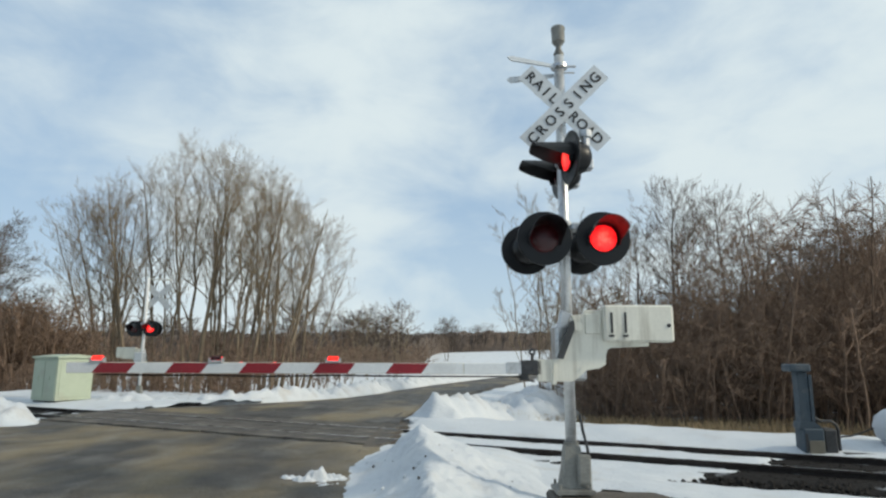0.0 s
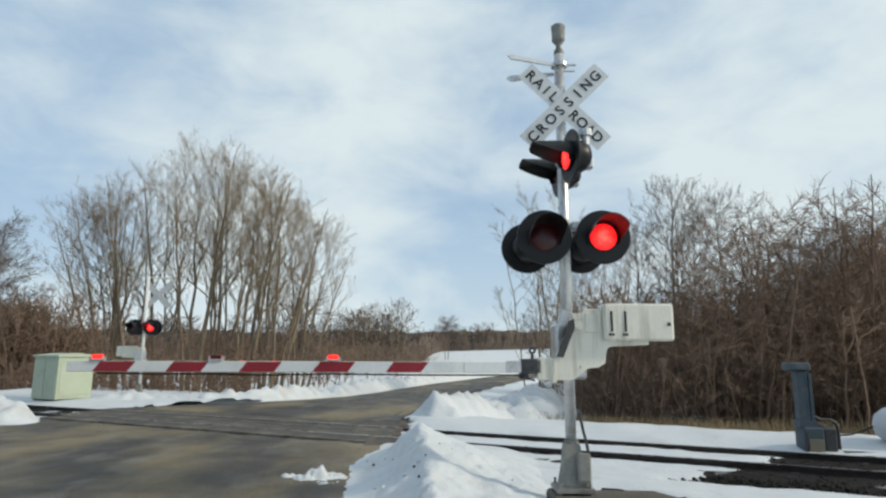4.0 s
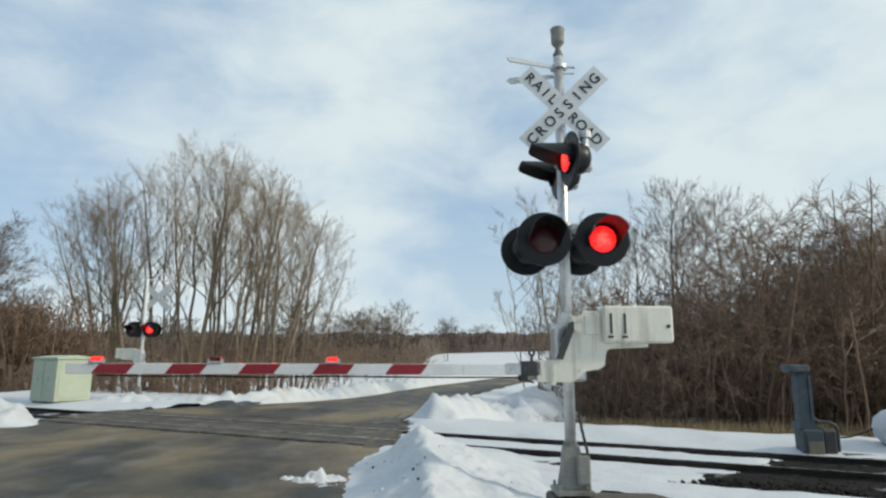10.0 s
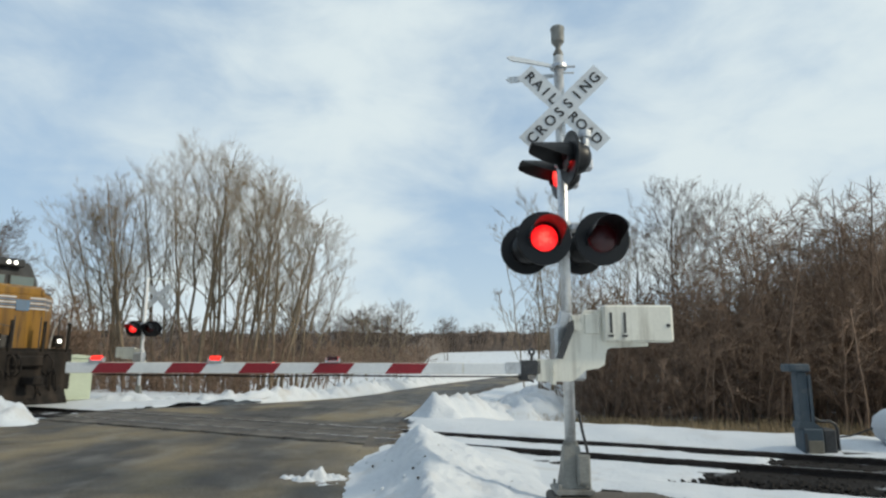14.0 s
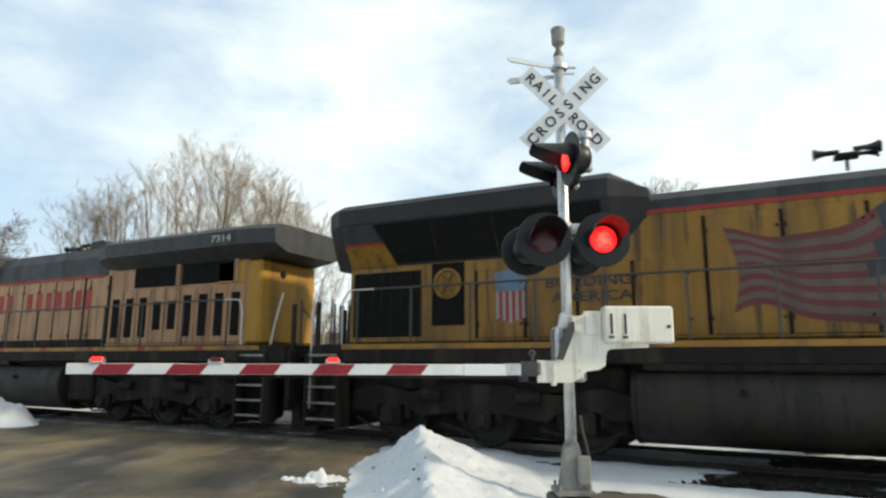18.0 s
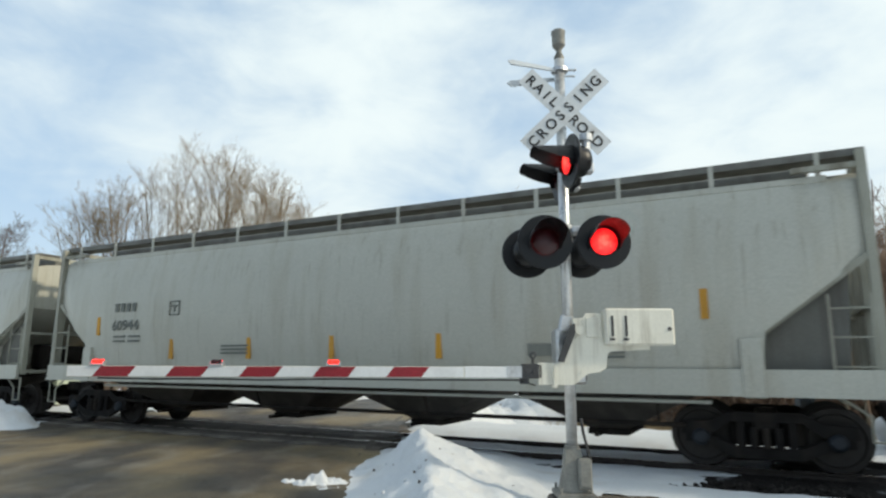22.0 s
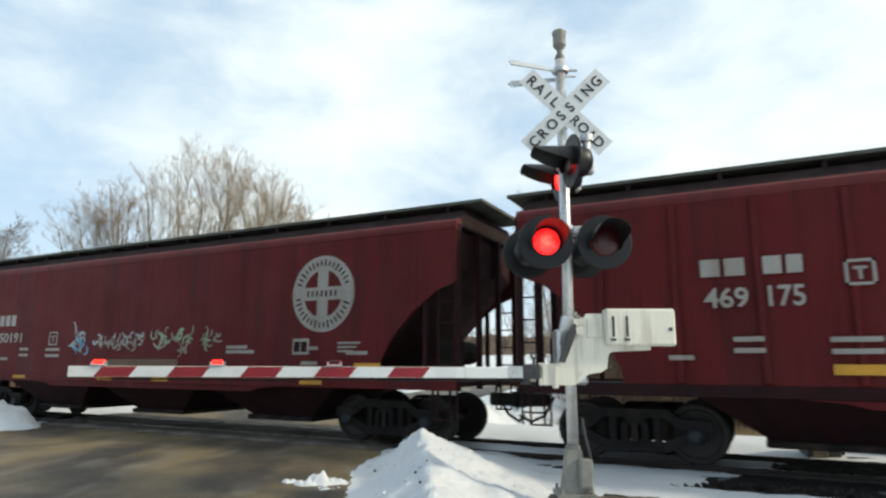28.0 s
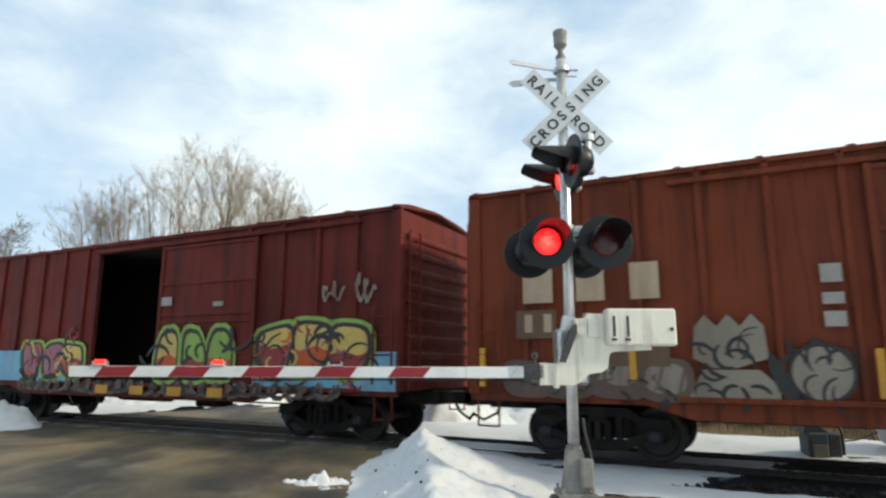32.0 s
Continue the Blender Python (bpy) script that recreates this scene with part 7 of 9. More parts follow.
    for i in range(3):
        part("data_line", box2(B(), h - 4.2, h - 3.4, -1.552, -1.54, 1.62 + 0.08 * i, 1.66 + 0.08 * i), DATA_DARK, s)
        part("data_line", box2(B(), -h + 6.2, -h + 7.0, -1.552, -1.54, 1.72 + 0.08 * i, 1.76 + 0.08 * i), DATA_DARK, s)
    part("data_plate", box2(B(), h - 5.0, h - 4.55, -1.553, -1.54, 1.66, 1.86), DATA_DARK, s)
    if tagged_side:
        tags(s, -h + 4.7, -h + 6.9, 1.6, 1.98, -1.56, [PAINT_BLACK], 3, 34, 0.022, 0.32)
        tags(s, -h + 7.1, -h + 9.6, 1.55, 1.95, -1.56, [PAINT_BLACK, PAINT_BLACK, PAINT_MINT], 13, 40, 0.03, 0.36)
        tags(s, -h + 9.9, -h + 14.0, 1.52, 2.12, -1.564, [PAINT_BLUE, PAINT_BLUE, PAINT_SKY], 4, 80, 0.075, 0.46)
        tags(s, -h + 9.9, -h + 14.0, 1.20, 1.66, -1.572, [PAINT_BLUE, PAINT_SKY, PAINT_BLUE], 14, 60, 0.07, 0.5)
        tags(s, -h + 10.2, -h + 13.8, 1.45, 2.05, -1.575, [PAINT_WHITE, PAINT_CREAM, PAINT_BLACK], 15, 26, 0.02, 0.4)
        tags(s, -h + 9.7, -h + 12.8, 2.1, 2.72, -1.594, [DATA_DARK], 5, 16, 0.016, 0.6)
        tags(s, -h + 13.0, -h + 13.9, 1.95, 2.4, -1.59, [PAINT_BLACK], 6, 18, 0.03, 0.42)
        tags(s, -h + 1.9, -h + 2.5, 1.7, 2.3, -1.57, [PAINT_BLACK], 8, 9, 0.02, 0.5)
    TRAIN.append((s, c))


def red_hopper(u0, u1, number, ribbed, label):
    c = (u0 + u1) / 2
    h = (u1 - u0) / 2
    s = thing("covered_hopper", pose(c, 0, 0), label, "covered hopper", "train")
    # side sheet with the quarter-round cut at each end
    cut = [(h, 3.02), (h - 0.42, 2.86), (h - 0.9, 2.50), (h - 1.35, 2.02), (h - 1.65, 1.5), (h - 1.72, 1.22)]
    arch = [(h - 4.6, 1.02), (h - 4.9, 0.95), (-h + 4.9, 0.95), (-h + 4.6, 1.02)]
    top = 4.02
    outline = [(-h, top), (h, top)] + cut + arch + [(-x, z) for x, z in cut[::-1]]
    for y in (-1, 1):
        bm = prism(B(), outline, "y", y * 1.53 - 0.02, y * 1.53 + 0.02)
        part("side_sheet", bm, MAROON, s, "maroon side sheet")
        bm = rod(B(), (-h - 0.02, y * 1.46, top + 0.06), (h + 0.02, y * 1.46, top + 0.06), 0.125, seg=12)
        part("top_chord", bm, MAROON_CHORD_LIT, s, "rounded top chord")
        bm = box2(B(), -h, h, y * 1.55 - 0.03, y * 1.55 + 0.03, 1.06, 1.24, bevel=0.01)
        part("side_sill", bm, MAROON_DARK if ribbed else MAROON, s)
        if ribbed:
            n = 15
            for i in range(n):
                x = -h + 0.25 + (2 * h - 0.5) * i / (n - 1)
                zb = 3.0 if abs(x) > h - 0.5 else 2.2 if abs(x) > h - 1.5 else 1.26
                part("side_rib", box2(B(), x - 0.05, x + 0.05, y * 1.58 - 0.035, y * 1.58 + 0.035, zb, 3.98, bevel=0.015), MAROON, s)
    # inner hold with slope ends
    prof = [(-h + 0.1, 4.05), (h - 0.1, 4.05), (h - 0.1, 3.3), (h - 2.0, 1.3), (-h + 2.0, 1.3), (-h + 0.1, 3.3)]
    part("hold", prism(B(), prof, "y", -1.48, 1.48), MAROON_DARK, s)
    bm = prism(B(), [(-1.5, 4.08), (1.5, 4.08), (1.1, 4.44), (-1.1, 4.44)], "x", -h, h)
    part("roof", bm, ROOF_MAROON, s, "grimy dark roof")
    walkway = part("roof_walkway", box2(B(), -h - 0.35, h + 0.35, -1.15, 1.15, 4.56, 4.62), WALKWAY, s, "grey-green roof walkway")
    for i in range(12):
        x = -h + 0.4 + (2 * h - 0.8) * i / 11
        part("walkway_bracket", box2(B(), x - 0.03, x + 0.03, -1.12, 1.12, 4.28, 4.557), ROOF_MAROON, walkway)
    part("roof_hatch", box2(B(), -h + 0.8, h - 0.8, -0.4, 0.4, 4.30, 4.68, bevel=0.03), ROOF_MAROON, s)
    for w in (-1, 1):
        bm = B()
        for y in (-1.45, -0.5, 0.5, 1.45):
            box2(bm, w * h - 0.07, w * h + 0.03, y - 0.05, y + 0.05, 1.06, 4.1)
        box2(bm, min(w * h, w * (h - 2.0)), max(w * h, w * (h - 2.0)), -1.5, 1.5, 1.12, 1.2)
        for y in (-1.45, 1.45):
            box2(bm, min(w * (h - 0.72), w * (h - 0.64)), max(w * (h - 0.72), w * (h - 0.64)), y - 0.04, y + 0.04, 1.2, 2.9)
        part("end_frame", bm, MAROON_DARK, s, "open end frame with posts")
        bm = rod(B(), (w * (h - 0.7), -0.4, 1.75), (w * (h - 0.7), 0.5, 1.75), 0.24, seg=12)
        box(bm, (w * (h - 0.5), -0.7, 1.7), (0.4, 0.35, 0.6), bevel=0.04)
        part("brake_gear", bm, UNDER, s)
        for y in (-1.5, 1.5):
            ladder(s, w * (h - 0.2), y, 0.55, 4.0, 0.38, mat=MAROON_DARK)
            part("sill_step", pipe(B(), [(w * (h - 0.5), y, 1.1), (w * (h - 0.5), y, 0.55), (w * (h - 0.15), y, 0.55), (w * (h - 0.15), y, 1.1)], 0.025), MAROON_DARK, s)
        freight_truck(s, w * (h - 1.75))
        coupler(s, w * (h + 0.02), w)
    bay = (2 * h - 5.2) / 3
    for k in range(3):
        cx = -h + 2.6 + bay * (k + 0.5)
        bm = loft(B(), [[(cx - bay * 0.48, -1.45, 1.1), (cx + bay * 0.48, -1.45, 1.1), (cx + bay * 0.48, 1.45, 1.1), (cx - bay * 0.48, 1.45, 1.1)],
                        [(cx - 0.8, -0.9, 0.42), (cx + 0.8, -0.9, 0.42), (cx + 0.8, 0.9, 0.42), (cx - 0.8, 0.9, 0.42)]])
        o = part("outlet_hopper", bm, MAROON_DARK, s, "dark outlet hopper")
        part("outlet_gate", box2(B(), cx - 0.9, cx + 0.9, -1.0, 1.0, 0.33, 0.43, bevel=0.02), UNDER, o)
    yy = -1.62 if ribbed else -1.555
    # owner's mark as plain bars, number, stencils
    if ribbed:
        for a, b in ((2.92, 3.19), (3.25, 3.52), (3.76, 4.0), (4.06, 4.26)):
            part("lettering_bar", box2(B(), -h + a, -h + b, yy - 0.004, yy + 0.004, 2.82, 3.08), DATA_WHITE, s)
        lettering("car_number", "469", 0.42, DATA_WHITE, s, pose(-h + 3.245, yy, 2.50), width=0.60)
        lettering("car_number", "175", 0.42, DATA_WHITE, s, pose(-h + 4.03, yy, 2.50), width=0.46)
    else:
        for i in range(4):
            part("lettering_bar", box2(B(), -h + 1.9 + 0.285 * i, -h + 2.11 + 0.285 * i, yy - 0.004, yy + 0.004, 2.54, 2.84), DATA_WHITE, s)
        lettering("car_number", number, 0.38, DATA_WHITE, s, pose(-h + 2.66, yy, 2.21), width=1.34)
        tags(s, -h + 5.5, -h + 6.2, 1.85, 2.3, yy, [PAINT_WHITE, PAINT_SKY], 31, 16, 0.03, 0.4)
        tags(s, -h + 6.6, -h + 8.4, 1.9, 2.22, yy, [PAINT_WHITE, PAINT_SILVER], 32, 42, 0.028, 0.3)
        tags(s, -h + 8.8, -h + 10.0, 1.85, 2.35, yy, [PAINT_MINT, PAINT_SILVER], 33, 26, 0.03, 0.42)
        tags(s, -h + 10.3, -h + 10.8, 1.9, 2.25, yy, [PAINT_MINT, PAINT_SILVER], 34, 10, 0.03, 0.32)
        for x in (-h + 3.2, -h + 6.8, -h + 8.8, -h + 13.2):
            part("orange_reflector", box2(B(), x, x + 0.55, yy - 0.03, yy, 1.12, 1.2), REFLECT_YELLOW, s)
        part("faded_panel", box2(B(), -h + 6.6, -h + 9.6, yy - 0.003, yy, 1.42, 1.62), BROWN_PATCH, s)
    bm = B()
    for a, b, c2, d in ((0, 0.36, 0, 0.04), (0, 0.36, 0.32, 0.36), (0, 0.04, 0, 0.36), (0.32, 0.36, 0, 0.36), (0.16, 0.2, 0.08, 0.24), (0.1, 0.26, 0.22, 0.26)):
        x = -h + (4.75 if ribbed else 4.6)
        z = 2.60 if ribbed else 1.98
        box2(bm, x + a, x + b, yy - 0.004, yy + 0.004, z + c2, z + d)
    part("stencil_square", bm, DATA_WHITE, s)
    for x, z, wd in ((-h + 2.4, 1.6, 0.35), (-h + 3.3, 1.86, 0.4), (-h + 3.3, 1.70, 0.4), (-h + 4.5, 1.84, 0.6), (-h + 4.5, 1.68, 0.6), (h - 5.6, 1.74, 0.8), (h - 5.6, 1.84, 0.6), (h - 3.6, 1.80, 0.5), (h - 3.5, 1.5, 0.4), (h - 2.4, 1.7, 0.5)):
        part("data_line", box2(B(), x, x + wd, yy - 0.004, yy + 0.004, z, z + 0.07), DATA_WHITE, s)
    if ribbed:
        part("data_plate", box2(B(), h - 4.0, h - 3.55, yy - 0.004, yy + 0.004, 1.5, 1.75), DATA_WHITE, s)
    for x in (-h + 4.5, h - 2.2) if ribbed else (h - 2.2,):
        part("yellow_panel", box2(B(), x, x + 0.6, yy - 0.005, yy + 0.004, 1.40, 1.54), REFLECT_YELLOW, s)
    # round emblem: pale ring with a cross
    cx, cz = (13.68 - h if not ribbed else h - 7.6), 2.93 if not ribbed else 2.62
    R = 0.78 if not ribbed else 0.40
    bm = B()
    turn = pose(0, 0, 0, 90)
    lathe(bm, [(R * 0.62, 0.0), (R, 0.0), (R, 0.006), (R * 0.62, 0.006), (R * 0.62, 0.0)], centre=(cx, yy + 0.004, cz), turn=turn, seg=40)
    for wd, ht in ((R * 1.22, R * 0.34), (R * 0.34, R * 1.22)):
        box2(bm, cx - wd / 2, cx + wd / 2, yy - 0.008 - 0.002 * (wd > ht), yy, cz - ht / 2, cz + ht / 2)
    if not ribbed:
        part("data_plate", box2(B(), cx - 0.72, cx - 0.30, yy - 0.006, yy + 0.004, cz - 1.22, cz - 0.90), DATA_WHITE, s, "pale data plate with dark windows")
        for k in (0, 1):
            part("plate_bar", box2(B(), cx - 0.68 + 0.18 * k, cx - 0.53 + 0.18 * k, yy - 0.010, yy, cz - 1.17, cz - 0.96), MAROON_DARK, s)
        for k in range(3):
            part("data_line", box2(B(), cx + 0.42, cx + 0.95 - 0.08 * k, yy - 0.006, yy, cz - 1.02 - 0.08 * k, cz - 0.98 - 0.08 * k), DATA_WHITE, s)
    e = part("round_emblem", bm, DATA_WHITE, s, "pale round emblem with a cross")
    for k in range(38):
        a = 2 * math.pi * k / 38
        if k in (0, 1, 18, 19, 37):
            continue
        part("emblem_bar", box(B(), (cx + R * 0.81 * math.cos(a), yy - 0.005, cz + R * 0.81 * math.sin(a)), (R * 0.045, 0.006, R * (0.14 if k % 3 else 0.2)), pose(0, 0, 0, 0, -math.degrees(a) + 90, 0)), MAROON_DARK, e)
    for k in range(7):
        part("emblem_bar", box2(B(), cx + R * (-0.5 + 0.148 * k), cx + R * (-0.44 + 0.148 * k), yy - 0.014, yy - 0.008, cz - R * 0.08, cz + R * 0.08), MAROON_DARK, e)
    TRAIN.append((s, c))


def boxcar(u0, u1, paint, open_door, label):
    c = (u0 + u1) / 2
    h = (u1 - u0) / 2
    s = thing("boxcar", pose(c, 0, 0), label, "boxcar", "train")
    top, base = 4.53, 1.02
    gap0, gap1 = (-1.45, 1.05) if open_door else (0.0, 0.0)
    for y in (-1, 1):
        if open_door and y < 0:
            part("side_sheet", box2(B(), -h, gap0, -1.53, -1.47, base, top), paint, s)
            part("side_sheet", box2(B(), gap1, h, -1.53, -1.47, base, top), paint, s)
            part("side_sheet", box2(B(), gap0, gap1, -1.53, -1.47, 4.30, top), paint, s)
            for x in (gap0, gap1):
                part("door_post", box2(B(), x - 0.06, x + 0.06, -1.58, -1.46, base, 4.34, bevel=0.01), paint, s)
        else:
            part("side_sheet", box2(B(), -h, h, y * 1.53 - (0.03 if y > 0 else 0) * 1, y * 1.53 + (0.03 if y < 0 else 0) + (0.0 if y < 0 else 0.0), base, top), paint, s)
        # deep side sill
        bm = prism(B(), [(-h, base + 0.02), (h, base + 0.02), (h, 0.92), (h - 2.9, 0.92), (h - 3.6, 0.72), (-h + 3.6, 0.72), (-h + 2.9, 0.92), (-h, 0.92)], "y", y * 1.55 - 0.02, y * 1.55 + 0.02)
        part("side_sill", bm, paint, s)
        # outside posts
        n = 16
        for i in range(n + 1):
            x = -h + 0.06 + (2 * h - 0.12) * i / n
            if (open_door and gap0 - 0.2 < x < gap1 + 2.6 and y < 0) or (not open_door and -1.75 < x < 1.75):
                continue
            wide = 0.11 if i in (0, n) else 0.05
            part("side_post", box2(B(), x - wide, x + wide, y * 1.565 - 0.035, y * 1.565 + 0.035, base, top, bevel=0.012), paint, s)
    # roof with shallow pitch and ribs
    bm = prism(B(), [(-1.6, top - 0.04), (1.6, top - 0.04), (1.6, top + 0.04), (1.1, 4.66), (0, 4.74), (-1.1, 4.66), (-1.6, top + 0.04)], "x", -h - 0.03, h + 0.03)
    part("roof", bm, paint, s)
    for i in range(14):
        x = -h + 0.1 + (2 * h - 0.2) * i / 13
        bm = prism(B(), [(-1.62, top + 0.0), (1.62, top + 0.0), (1.62, top + 0.06), (1.1, 4.70), (0, 4.78), (-1.1, 4.70), (-1.62, top + 0.06)], "x", x - 0.05, x + 0.05)
        part("roof_rib", bm, paint, s)
    # ends with horizontal corrugations
    for w in (-1, 1):
        bm = prism(B(), [(-1.52, base), (1.52, base), (1.52, top), (0, 4.70), (-1.52, top)], "x", w * h - 0.03 - (0.02 if w > 0 else 0), w * h + 0.03)
        part("end_wall", bm, paint, s)
        for i in range(9):
            z = 1.35 + 0.33 * i
            bm = prism(B(), [(w * h + w * 0.02, z - 0.09), (w * h + w * 0.085, z - 0.03), (w * h + w * 0.085, z + 0.03), (w * h + w * 0.02, z + 0.09)], "y", -1.36, 1.36)
            part("end_corrugation", bm, paint, s)
        ladder(s, w * h + w * 0.14, -1.2, 1.05, 4.1, 0.4, "y", paint)
        for y in (-1.57, 1.57):
            part("sill_step", pipe(B(), [(w * (h - 0.5), y, 0.95), (w * (h - 0.5), y, 0.5), (w * (h - 0.12), y, 0.5), (w * (h - 0.12), y, 0.95)], 0.022), paint, s)
            ladder(s, w * (h - 0.32), y * 1.035, 1.15, 2.6, 0.42, "x", paint)
        bm = box2(B(), min(w * (h - 3.4), w * (h + 0.2)), max(w * (h - 3.4), w * (h + 0.2)), -0.3, 0.3, 0.72, 1.0)
        part("draft_sill", bm, UNDER, s)
        freight_truck(s, w * (h - 2.05), 0.42)
        coupler(s, w * (h + 0.15), w)
    bm = box2(B(), -h + 0.1, h - 0.1, -1.45, 1.45, 0.98, 1.10)
    part("floor", bm, UNDER, s)
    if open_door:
        part("inside_lining", box2(B(), -h + 0.1, h - 0.1, 1.40, 1.46, 1.1, 4.4), INSIDE_SHADE, s)
        part("ceiling", box2(B(), -h + 0.1, h - 0.1, -1.45, 1.45, 4.36, 4.42), INSIDE_SHADE, s)
    bm = B()
    rod(bm, (-1.2, -0.7, 0.78), (0.6, -0.7, 0.78), 0.2, seg=12)
    box(bm, (2.0, -0.6, 0.72), (0.8, 0.5, 0.4), bevel=0.05)
    rod(bm, (-h + 3, -0.3, 0.62), (h - 3, -0.3, 0.62), 0.02, seg=5)
    part("brake_gear", bm, UNDER, s)
    # door
    d0, d1 = (-1.62, 1.55) if not open_door else (1.09, 4.1)
    bm = box2(B(), d0, d1, -1.62, -1.56, 1.10, 4.28, bevel=0.01)
    door = part("sliding_door", bm, paint, s, "sliding side door" + (" pushed open" if open_door else ""))
    for z in (1.14, 1.75, 2.45, 2.62, 3.35, 4.22):
        part("door_rib", box2(B(), d0 + 0.08, d1 - 0.08, -1.655, -1.61, z - 0.035, z + 0.035, bevel=0.01), paint, door)
    for x in (d0 + 0.03, d1 - 0.03):
        part("door_stile", box2(B(), x - 0.05, x + 0.05, -1.66, -1.61, 1.1, 4.28, bevel=0.01), paint, door)
    if not open_door:
        part("door_stile", box2(B(), 0.0, 0.10, -1.68, -1.64, 1.3, 4.2, bevel=0.01), paint, door)
        part("latch", box2(B(), 0.5, 0.8, -1.69, -1.65, 2.1, 2.35, bevel=0.01), paint, door)
        for x in (-0.9, 1.1):
            part("lock_rod", rod(B(), (x, -1.69, 1.15), (x, -1.69, 4.2), 0.022, seg=6), paint, door)
    bm = box2(B(), d0 - 2.6, d1 + 2.7, -1.66, -1.55, 4.30, 4.38, bevel=0.01)
    box2(bm, d0 - 2.6, d1 + 2.7, -1.66, -1.55, 0.98, 1.06, bevel=0.01)
    part("door_track", bm, paint, s)
    yy = -1.606
    if not open_door:
        for a, b in ((0.98, 1.5), (1.9, 2.36), (2.76, 3.2)):
            part("lettering_bar", box2(B(), -h + a, -h + b, yy - 0.004, yy + 0.004, 2.54, 3.12), DATA_TAN, s)
        part("repaint_patch", box2(B(), -h + 0.85, -h + 1.55, yy - 0.002, yy, 1.95, 2.42), BROWN_PATCH, s)
        part("repaint_patch", box2(B(), -h + 2.2, -h + 3.3, yy - 0.016, yy - 0.012, 1.5, 1.92), BROWN_PATCH, s)
        bars(s, -h + 1.0, -h + 3.0, 2.05, 2.35, yy, 6, DATA_TAN, 0.4, skip=(2, 4))
        for z0, z1 in ((2.66, 2.92), (2.36, 2.52), (2.05, 2.26)):
            part("data_panel", box2(B(), -2.28, -2.02, yy - 0.004, yy + 0.004, z0, z1), DATA_WHITE, s)
        part("data_panel", box2(B(), -0.25, -0.05, -1.70, -1.685, 3.0, 3.4), DATA_WHITE, s)
        for x, z in ((-h + 0.22, 1.15), (-h + 2.75, 1.3), (-1.70, 1.1), (1.7, 1.15), (5.9, 1.3)):
            part("yellow_reflector", box2(B(), x - 0.05, x + 0.05, yy - 0.03, yy + 0.02, z, z + 0.65), REFLECT_YELLOW, s)
        bm = prism(B(), [(-h + 2.66, 1.72), (-h + 2.95, 1.80), (-h + 3.1, 1.94), (-h + 2.8, 1.93)], "y", yy - 0.022, yy)
        part("graffiti_splash", bm, PAINT_LIME, s)
        blocks(s, 2.0, 5.85, 1.08, 2.12, yy, [PAINT_SILVER, PAINT_SILVER, PAINT_GREYISH], [PAINT_GREYISH, PAINT_SILVER, BROWN_PATCH], PAINT_GREYISH, PAINT_GREYISH, 41, 6, 4, PAINT_BLACK)
        rng = random.Random(48)
        bm = B()
        for k in range(70):
            curl(bm, rng, rng.uniform(2.1, 5.6), rng.uniform(1.22, 1.95), rng.uniform(0.15, 0.4), rng.uniform(0.02, 0.06), yy - 0.018 - 0.00005 * k, yy, k % 4)
        part("graffiti_stroke", bm, [PAINT_SILVER, PAINT_GREYISH, BROWN_PATCH, PAINT_BLACK], s, "tangle of silver and dark spray strokes")["kind"] = "stuff"
        part("dark_patch", box2(B(), 4.98, 5.55, yy - 0.028, yy - 0.016, 1.38, 1.7), PAINT_BLACK, s)
        for a, b, c2, d in ((4.2, 5.15, 4.03, 4.1), (4.2, 4.27, 2.2, 4.03), (5.08, 5.15, 2.2, 4.03)):
            part("panel_frame", box2(B(), a, b, -1.565, -1.525, c2, d, bevel=0.008), paint, s)
        part("graffiti_splash", box2(B(), 4.95, 5.28, yy - 0.028, yy - 0.016, 1.78, 1.96), PAINT_LIME, s)
        blocks(s, -h + 0.7, -h + 3.6, 0.98, 1.62, yy, [PAINT_SILVER, PAINT_SILVER], [PAINT_SILVER, PAINT_GREYISH], PAINT_GREYISH, PAINT_GREYISH, 43, 4, 3, PAINT_BLACK)
        # a crowned creature-like mass, a long neck and a round wheel of paint
        bm = B()
        tip = [(-h + 3.66 + 0.155 * i, 2.02 + (0.24 if i % 2 else 0.06)) for i in range(7)]
        prism(bm, [(-h + 3.62, 1.62)] + tip + [(-h + 4.62, 1.62), (-h + 4.2, 1.48), (-h + 3.9, 1.48)], "y", yy - 0.006, yy)
        prism(bm, [(-h + 3.5, 0.98), (-h + 3.75, 1.46), (-h + 4.5, 1.46), (-h + 4.75, 1.2), (-h + 4.7, 0.98)], "y", yy - 0.0064, yy)
        part("graffiti_fill", bm, PAINT_SILVER, s, "spray-painted crowned shape")["kind"] = "stuff"
        bm = lathe(B(), [(0.0, 0.0), (0.40, 0.0), (0.40, 0.006)], centre=(-h + 5.25, yy, 1.42), turn=pose(0, 0, 0, 90), seg=28)
        part("graffiti_disc", bm, PAINT_SILVER, s)["kind"] = "stuff"
        rng = random.Random(47)
        bm = lathe(B(), [(0.36, 0.010), (0.41, 0.010), (0.41, 0.0), (0.36, 0.0), (0.36, 0.010)], centre=(-h + 5.25, yy, 1.42), turn=pose(0, 0, 0, 90), seg=28)
        for k in range(26):
            cx, cz = (-h + 5.25 + rng.uniform(-0.2, 0.2), 1.42 + rng.uniform(-0.2, 0.2)) if k < 9 else (-h + rng.uniform(3.6, 4.7), rng.uniform(1.0, 2.0))
            curl(bm, rng, cx, cz, rng.uniform(0.25, 0.6), rng.uniform(0.012, 0.035), yy - 0.012 - 0.0001 * k, yy)
